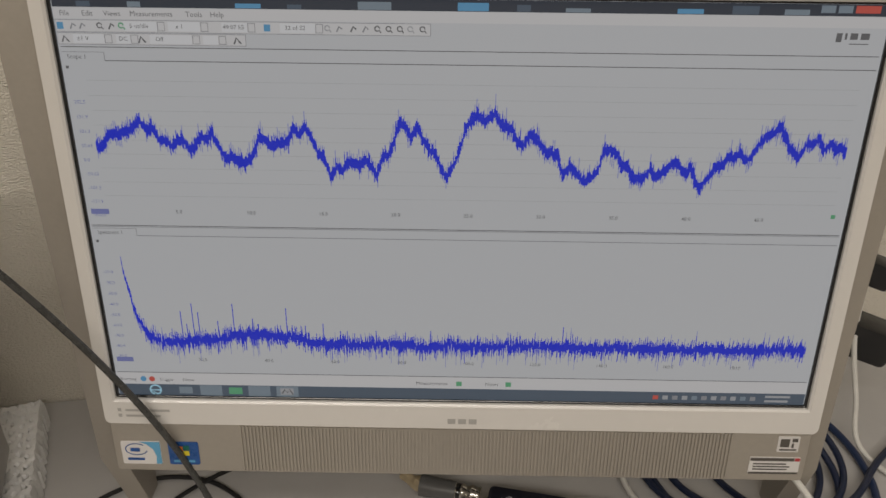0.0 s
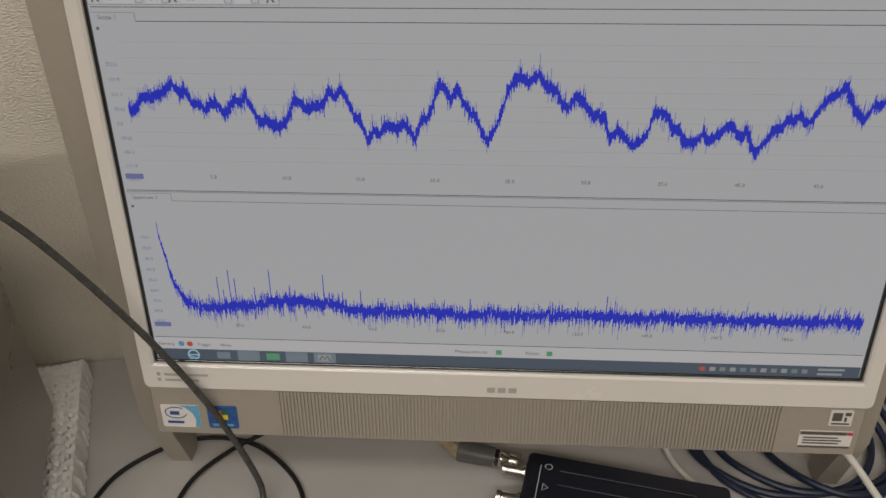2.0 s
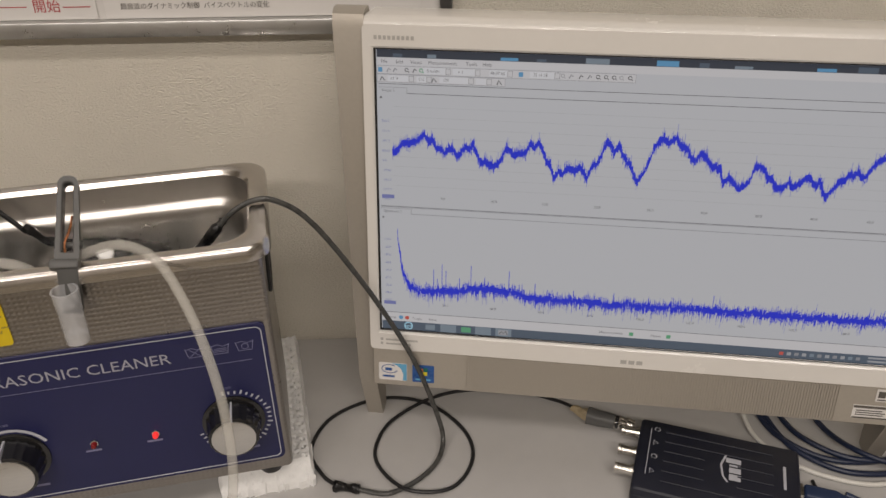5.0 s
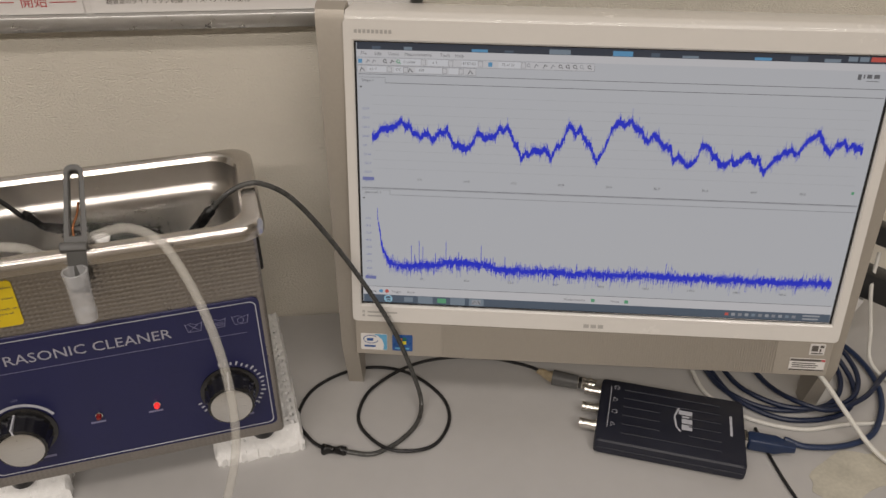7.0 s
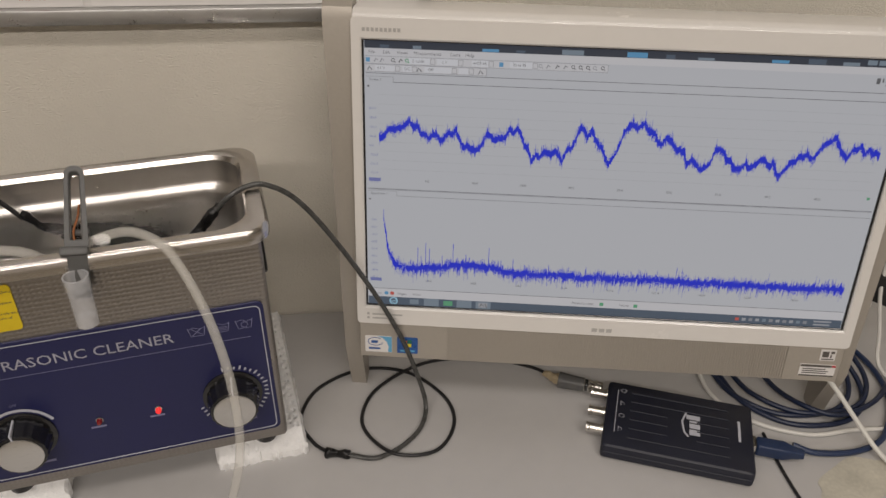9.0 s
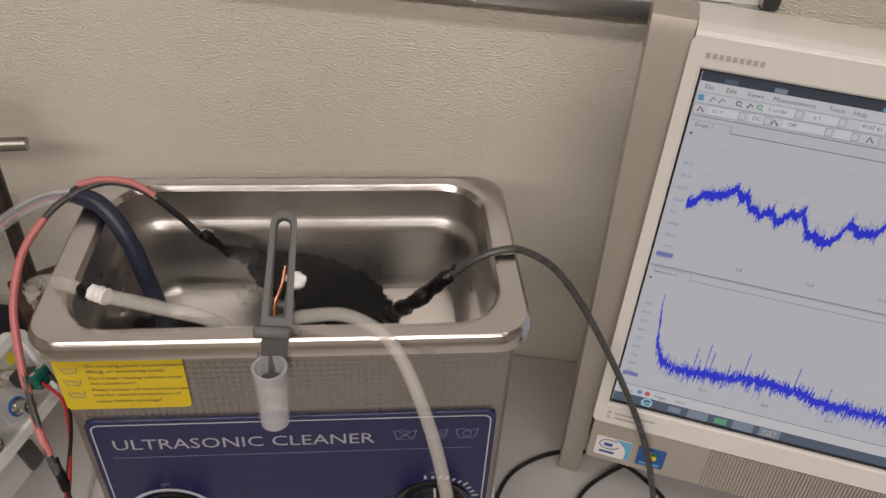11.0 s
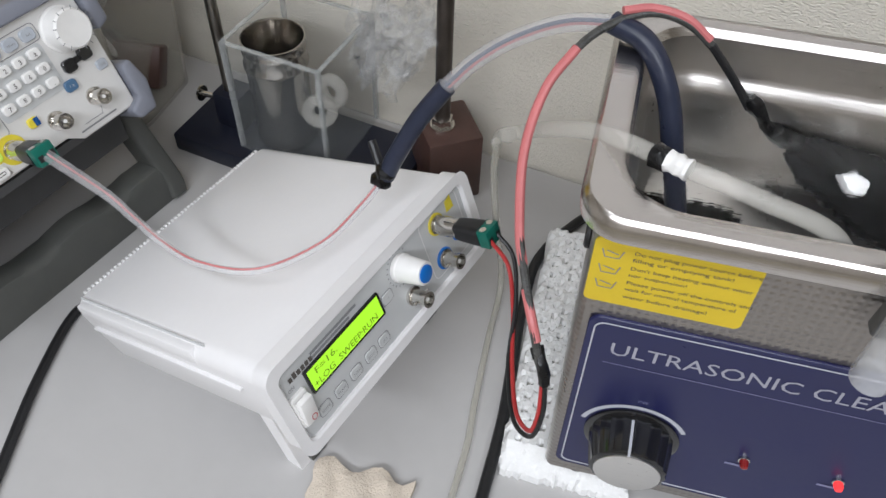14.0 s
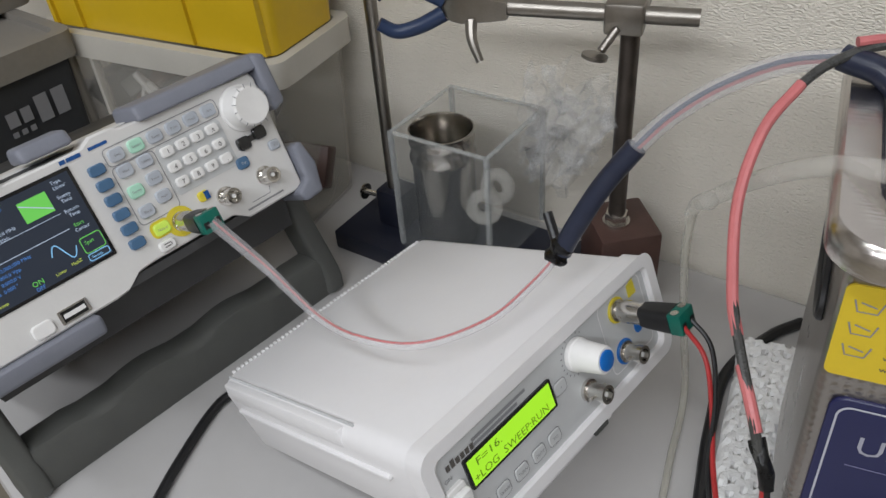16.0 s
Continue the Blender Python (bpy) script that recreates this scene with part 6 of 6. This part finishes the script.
for cx_, cy_, cz_, ry_ in ((-0.003, 0.002, 0.036, 12), (0.006, 0.012, 0.050, -14)):
    part("ring_cap", moved(lathe([(0.0058, 0.0), (0.0138, 0.0), (0.0146, 0.001), (0.0146, 0.006), (0.0136, 0.007), (0.0062, 0.007), (0.0054, 0.005), (0.0054, 0.001), (0.0058, 0.0)], "y", 28, False, False), pose(cx_, cy_, cz_, -12, 0, ry_)), M_SILICONE, caps, "milky ring cap")
# crumpled clear film standing in the tank
rnd = random.Random(5)
for k in range(3):
    bm = bmesh.new()
    N = 15
    g = []
    for i in range(N):
        row = []
        for j in range(N):
            u, v = i / (N - 1) - 0.5, j / (N - 1)
            q = Vector((u * 0.070, 0.030 * noise.noise(Vector((u * 5 + k * 3, v * 5, 1.0))) + (k - 1) * 0.010, 0.055 + v * 0.085))
            q += noise.noise_vector(Vector((u * 9 + k * 7, v * 9, 2.0))) * 0.011
            q.x *= 0.55 + 0.55 * v
            row.append(bm.verts.new(q))
        g.append(row)
    for i in range(N - 1):
        for j in range(N - 1):
            if not ((i in (0, N - 2) or j == N - 2) and rnd.random() < 0.35):
                bm.faces.new((g[i][j], g[i + 1][j], g[i + 1][j + 1], g[i][j + 1]))
    bmesh.ops.delete(bm, geom=[v for v in bm.verts if not v.link_faces], context="VERTS")
    if k == 0:
        film = thing("crumpled_film", pose(-0.310, 0.285, 0.030, 4, 14, -10), "crumpled clear plastic film sticking out of the tank", "plastic film")
    part("film_fold", bm, M_FILM, film)

heavy = thing("retort_stand", pose(-0.2440, 0.2325, 0, 0, 0, 32), "retort stand with a brown steel foot and dark upright rod", "retort stand")
part("foot", box(-0.002, 0.043, 0.0, 0.050, 0.0, 0.065, 0.0025), M_BROWN, heavy, "brown painted steel foot")
part("rod", rod_between((0.0155, 0.0225, 0.060), (0.0155, 0.0225, 0.275), 0.0062, 24), M_DARKROD, heavy, "dark steel rod")
part("washer", at(lathe([(0.0100, 0.0652), (0.0100, 0.0672)], "z", 24), 0.0155, 0.0225, 0), M_CHROME, heavy)
part("nut", at(lathe([(0.0085, 0.0674), (0.0088, 0.0700), (0.0085, 0.0740), (0.0062, 0.0745)], "z", 6), 0.0155, 0.0225, 0), M_CHROME, heavy)
clampset = thing("clamp", pose(-0.2425, 0.2580, 0.2325, 0, 0, 4), "steel boss clamp with a cross rod and blue coated jaws", "clamp")
part("cross_rod", rod_between((0.0410, -0.0240, 0.0), (-0.085, -0.0270, 0.001), 0.0052), M_ROD, clampset, "steel cross rod")
part("boss_head", merged(box(-0.0120, 0.0110, -0.0340, -0.0075, -0.0100, 0.0090, 0.002), box(-0.0110, 0.0110, -0.0110, 0.0130, -0.0030, 0.0220, 0.002)), M_ROD, clampset, "cast boss head")
part("boss_screw", rod_between((0.0, 0.004, 0.0215), (0.0, 0.004, 0.0330), 0.0046, 16), M_ROD, clampset)
part("thumb_screw", merged(rod_between((-0.004, -0.0330, -0.006), (-0.011, -0.0420, -0.016), 0.0026, 12), moved(lathe([(0.0002, -0.0012), (0.0078, -0.0010), (0.0078, 0.0010), (0.0002, 0.0012)], "z", 18), pose(-0.014, -0.0455, -0.018, -8, 10, 0))), M_ROD, clampset)
part("clamp_body", loft([[(x, y - 0.0275, z) for y, z in ((-h, -h * 0.9), (h, -h * 0.9), (h, h), (-h, h))] for x, h in ((-0.070, 0.0056), (-0.080, 0.0070), (-0.098, 0.0088), (-0.104, 0.0080), (-0.112, 0.0045))]), M_ROD, clampset, "nickel clamp body")
part("clamp_lever", cable([(-0.092, -0.034, -0.006), (-0.090, -0.040, -0.016), (-0.084, -0.044, -0.028)], lambda f: 0.0040 - 0.0016 * f, 10), M_ROD, clampset)
for sz in (1, -1):
    part("jaw", cable([(-0.110, -0.030, 0.004 * sz), (-0.126, -0.034, 0.012 * sz), (-0.140, -0.038, 0.015 * sz), (-0.150, -0.042, 0.009 * sz)], lambda f: 0.0052 - 0.001 * f, 12), M_BLUECABLE, clampset, "blue rubber-coated jaw")

# ---- storage boxes in the corner ----
bx = thing("storage_box", pose(-0.506, 0.245, 0, 0, 0, -3.5), "cloudy clear plastic storage box full of dark odds and ends", "storage box")


def open_box(x0, x1, y0, y1, z0, z1, taper, wall):
    def lp(k, z, inset):
        t_ = taper * (1 - (z - z0) / (z1 - z0)) + inset
        return [(x, y, z) for x, y in rrect(x0 + t_, x1 - t_, y0 + t_, y1 - t_, 0.012, 4)]
    return loft([lp(0, z0, 0), lp(0, z1, 0), lp(0, z1, wall), lp(0, z0 + wall, wall)])


part("tub", open_box(-0.252, 0.0, 0.0, 0.100, 0.0, 0.160, 0.008, 0.002), M_CLEARBOX, bx, "cloudy clear tub")
part("rim", loft([[(x, y, z) for x, y in rrect(-0.258 + i_, 0.006 - i_, -0.006 + i_, 0.106 - i_, 0.014, 4)] for z, i_ in ((0.144, 0.0), (0.1655, 0.0), (0.1655, 0.009), (0.158, 0.009))], False, False), M_BOXRIM, bx, "frosted rim")
for x_ in (-0.235, -0.205, -0.06, -0.02):
    part("rib", box(x_, x_ + 0.004, -0.0010, 0.007, 0.01, 0.143, 0.001), M_BOXRIM, bx)
rnd = random.Random(9)
for k in range(16):
    p_ = thing("stored_part", bx.matrix_world @ pose(-0.225 + (k % 9) * 0.025 + rnd.uniform(0, 0.01), 0.034 + rnd.uniform(0, 0.018), 0.028 + (k // 9) * 0.050 + rnd.uniform(0, 0.03), rnd.uniform(-40, 40), rnd.uniform(-40, 40), rnd.uniform(0, 90)), "dark boxed part inside the storage box", "part", "stored parts")
    s_ = rnd.uniform(0.016, 0.024)
    part("case", box(-s_, s_, -s_ * 0.6, s_ * 0.6, -s_ * 0.9, s_ * 0.9, 0.003), (M_NCBOX, M_STAND, M_BROWN)[k % 3], p_)
for k in range(3):
    lone("stored_cable", cable([(-0.20 + k * 0.055, 0.016, 0.03), (-0.17 + k * 0.05, 0.022, 0.110), (-0.14 + k * 0.05, 0.018, 0.080), (-0.18 + k * 0.06, 0.022, 0.120), (-0.12 + k * 0.045, 0.034, 0.05)], 0.0030), M_WHITECABLE, bx.matrix_world.copy(), "white coiled cable inside the storage box", "cable", "stored cables")
yb_ = thing("yellow_bin", bx.matrix_world @ pose(0, 0, 0.1660), "yellow plastic bin stacked on the storage box", "bin")
part("tub", open_box(-0.250, 0.002, 0.000, 0.100, 0.0, 0.16, 0.006, 0.003), M_YELLOWBIN, yb_)
for x_ in (-0.236, -0.205, -0.083, -0.012):
    part("rib", loft([[(x_ + a_, y_ - 0.0, z_) for y_, z_ in ((0.0025, 0.002), (0.010, 0.002), (0.004, 0.155), (-0.003, 0.155))] for a_ in (0.0, 0.004)]), M_YELLOWBIN, yb_)
nc = thing("black_bin", pose(-0.738, 0.148, 0, 0, 0, 76), "black plastic storage bin with a pale printed mark", "bin")
part("tub", open_box(-0.20, 0.100, 0.0, 0.12, 0.0, 0.165, 0.004, 0.003), M_NCBOX, nc)
part("rim", loft([[(x, y, z) for x, y in rrect(-0.206 + i_, 0.106 - i_, -0.006 + i_, 0.126 - i_, 0.012, 4)] for z, i_ in ((0.150, 0.0), (0.172, 0.0), (0.172, 0.010), (0.166, 0.010))], False, True), M_GREYBIN, nc, "grey lid")
for k, (x0, x1, z0, z1) in enumerate(((0.026, 0.036, 0.112, 0.125), (0.039, 0.048, 0.112, 0.125), (0.053, 0.065, 0.106, 0.130), (0.069, 0.081, 0.106, 0.130), (0.026, 0.031, 0.103, 0.108), (0.034, 0.039, 0.103, 0.108), (0.042, 0.047, 0.103, 0.108))):
    part("printed_mark", quad(x0, x1, z0, z1, -0.0008), M_GREYINK, nc, "pale printed mark as a plain block", smooth=False)
gb = thing("grey_bin", pose(-0.79, 0.15, 0.1725, 0, 0, 76), "grey plastic bin stacked on the black bin", "bin")
part("tub", open_box(-0.14, 0.14, 0.03, 0.14, 0.0, 0.13, 0.005, 0.003), M_GREYBIN, gb)

# ---- the scope box and the cables round the computer ----
PICO = pose(0.463, 0.011, 0, 0, 0, -31.7)
scope = thing("usb_oscilloscope", PICO, "flat black USB oscilloscope box with three coaxial sockets", "oscilloscope")
part("case", loft([[(x, y, z) for x, y in rrect(0.0 + i_, 0.141 - i_, -0.092 + i_, 0.0 - i_, 0.004, 4)] for z, i_ in ((0.0015, 0.002), (0.003, 0.0004), (0.010, 0.0), (0.0105, 0.0006), (0.0110, 0.0), (0.0175, 0.0004), (0.0190, 0.002))]), M_NAVYPLATE, scope, "black enamelled case")


def top_print(bm, x, y, turn):
    """Lays front-facing print on the top of the box."""
    return moved(bm, pose(x, y, 0.0192, 0, 0, turn) @ pose(0, 0, 0, -90))


for k in range(6):
    yy = -0.014 - k * 0.0125
    part("rib", box(0.024, 0.060 if 1 < k < 5 else 0.118, yy - 0.0009, yy + 0.0009, 0.0188, 0.0197, 0.0003, 1), M_NAVYPLATE, scope)
    if 1 < k < 5:
        part("rib", box(0.088, 0.118, yy - 0.0009, yy + 0.0009, 0.0188, 0.0197, 0.0003, 1), M_NAVYPLATE, scope)
part("maker_mark", top_print(merged(quad(0.0, 0.006, 0.0, 0.013, 0), quad(0.0075, 0.010, 0.003, 0.013, 0), quad(0.0115, 0.018, 0.003, 0.013, 0), quad(0.0195, 0.027, 0.003, 0.013, 0), strip([(-0.003, 0.0), (0.010, -0.004), (0.024, -0.002), (0.030, 0.002)], 0.0018, 0)), 0.078, -0.030, -90), M_WHITEINK, scope, "white maker mark as plain blocks", smooth=False)
part("series_line", top_print(bars(0.0, 0.036, 0.0, 0.0035, 0, 1, 0.3, 3), 0.126, -0.026, -90), M_WHITEINK, scope, "small white lettering line", smooth=False)
for k in range(4):
    part("socket_symbol", top_print(strip([(0.0, 0.0), (0.003, 0.004), (0.006, 0.0), (0.0, 0.0)] if k % 2 else [(0.0025 + 0.0025 * math.cos(a), 0.002 + 0.0025 * math.sin(a)) for a in [j * math.pi / 6 for j in range(12)]], 0.0006, 0), 0.014, -0.010 - k * 0.018, -90), M_WHITEINK, scope, smooth=False)
part("socket_rule", top_print(strip([(0.0, 0.0), (0.060, 0.0)], 0.0006, 0), 0.0105, -0.012, -90), M_WHITEINK, scope, smooth=False)
for yy in (-0.014, -0.040, -0.064):
    s_ = part("coax_socket", at(lathe([(0.0062, 0.0), (0.0062, -0.002), (0.0048, -0.0022), (0.0048, -0.013), (0.0053, -0.0135), (0.0053, -0.0165), (0.0038, -0.0165), (0.0036, -0.012)], "x", 24), 0, yy, 0.0105), M_CHROME, scope, "nickel coaxial socket")
    part("socket_pin", at(lathe([(0.0014, -0.011), (0.0014, -0.016)], "x", 10), 0, yy, 0.0105), M_WHITEKEY, s_)
part("usb_port", box(0.1408, 0.1435, -0.052, -0.038, 0.0045, 0.0160), M_CHROME, scope)
usb = thing("usb_cable", PICO, "blue USB cable plugged into the oscilloscope", "cable")
part("plug", loft([[(x, -0.045 + hy * cy_, 0.0105 + hz * cz_) for cy_, cz_ in rrect(-1, 1, -1, 1, 0.35, 4)] for x, hy, hz in ((0.1445, 0.0062, 0.0058), (0.146, 0.0074, 0.0068), (0.170, 0.0074, 0.0068), (0.178, 0.0050, 0.0050), (0.188, 0.0036, 0.0036))]), M_BLUECABLE, usb, "blue moulded plug")
PI = PICO.inverted()


def desk_cable(points, r, steps=8):
    return cable([PI @ Vector(p) for p in points], r, 10, steps)


part("cable", desk_cable([(0.599, -0.111, 0.0085), (0.618, -0.124, 0.0050), (0.659, -0.133, 0.0050), (0.700, -0.122, 0.0050), (0.745, -0.075, 0.0050), (0.760, -0.010, 0.0050), (0.735, 0.060, 0.0050)], 0.0030), M_BLUECABLE, usb)
for k, (dx, dy, dz) in enumerate(((0, 0, 0), (0.012, 0.010, 0.004), (-0.004, 0.016, 0.0))):
    lone("network_cable", cable([(0.590 + dx, 0.030 + dy, 0.012), (0.590 + dx, -0.004 + dy, 0.0040 + dz), (0.592 + dx, -0.048 + dy, 0.0040 + dz), (0.624 + dx, -0.086 + dy, 0.0040 + dz), (0.684 + dx, -0.094 + dy, 0.0040 + dz), (0.722 + dx, -0.060 + dy, 0.008 + dz), (0.716 + dx, 0.000 + dy, 0.030), (0.690 + dx, 0.060 + dy, 0.040)], 0.0027), M_NETCABLE, I4, "dark blue network cable coiled behind the screen leg", "cable", "blue cables")
lone("network_cable", cable([(0.635, 0.020, 0.010), (0.636, -0.030, 0.0040), (0.642, -0.070, 0.0110), (0.668, -0.092, 0.0110), (0.715, -0.086, 0.0110), (0.765, -0.060, 0.008), (0.820, -0.040, 0.006)], 0.0027), M_NETCABLE, I4, "dark blue network cable coiled behind the screen leg", "cable", "blue cables")
lone("white_cable", cable([(0.572, 0.020, 0.010), (0.566, -0.024, 0.0030), (0.584, -0.068, 0.0030), (0.628, -0.100, 0.0030), (0.680, -0.108, 0.0030), (0.740, -0.125, 0.0030), (0.800, -0.150, 0.0030)], 0.0022), M_WHITECABLE, I4, "white cable lying on the desk", "cable", "white cables")
lone("white_cable", cable([(0.640, -0.060, 0.0660), (0.650, -0.088, 0.052), (0.662, -0.112, 0.030), (0.672, -0.142, 0.010), (0.682, -0.170, 0.0030), (0.705, -0.220, 0.0030)], 0.0024), M_WHITECABLE, I4, "white cable hanging from the computer", "cable", "white cables")
for k in range(1):
    lone("white_cable", cable([(0.792 + k * 0.006, 0.020, 0.110), (0.778 + k * 0.007, 0.004, 0.080), (0.770 + k * 0.010, -0.020, 0.040), (0.762 + k * 0.012, -0.045, 0.008), (0.775 + k * 0.012, -0.095, 0.004), (0.82, -0.15, 0.004)], 0.0022), M_WHITECABLE, I4, "white cable hanging beside the computer", "cable", "white cables")
lone("power_cord", cable([(0.586, -0.085, 0.0020), (0.578, -0.115, 0.0020), (0.571, -0.150, 0.0020), (0.566, -0.185, 0.0025), (0.556, -0.260, 0.0020)], 0.0016), M_BLACKCABLE, I4, "thin black cord on the desk", "cord")
plug = thing("mains_plug", pose(0.772, 0.026, 0.098, 0, 20, -25), "black mains plug and adapter hanging beside the computer", "plug")
part("plug_body", box(-0.018, 0.022, -0.012, 0.012, 0.030, 0.052, 0.004), M_BLACK, plug)
part("adapter", box(0.000, 0.060, -0.018, 0.016, -0.032, 0.000, 0.005), M_BLACK, plug)
part("cord", cable([(-0.012, 0, 0.036), (-0.018, 0, 0.016), (-0.010, 0, -0.004), (0.004, 0, -0.014)], 0.0036), M_BLACKCABLE, plug)
part("white_tap", box(-0.010, 0.030, -0.014, 0.012, -0.058, -0.034, 0.004), M_WHITEKEY, plug, "white tap")
stain = [(0.640 + 0.050 * (1 + 0.30 * noise.noise(Vector((math.cos(a) * 1.6, math.sin(a) * 1.6, 3)))) * math.cos(a) + 0.012 * math.sin(a), -0.165 + 0.027 * (1 + 0.40 * noise.noise(Vector((math.cos(a) * 1.6, math.sin(a) * 1.6, 9)))) * math.sin(a)) for a in [j * math.pi / 24 for j in range(48)]]
lone("glue_stain", loft([[(x, y, 0.0001) for x, y in stain], [(x, y, 0.0004) for x, y in stain]]), M_OCHRE, I4, "dried yellowish glue stain on the desk", "stain")

# unseen trays set over the ceiling tube and the added fill row
for ly in (-1.05, -2.2):
    fit_ = thing("unseen_lamp_tray", WALL @ pose(0.1, ly, 1.67), "unseen long white tray over a lamp", "ceiling light", "ceiling lights")
    part("tray", box(-1.22, 1.22, -0.11, 0.11, 0.005, 0.03, 0.004), M_CEIL, fit_)
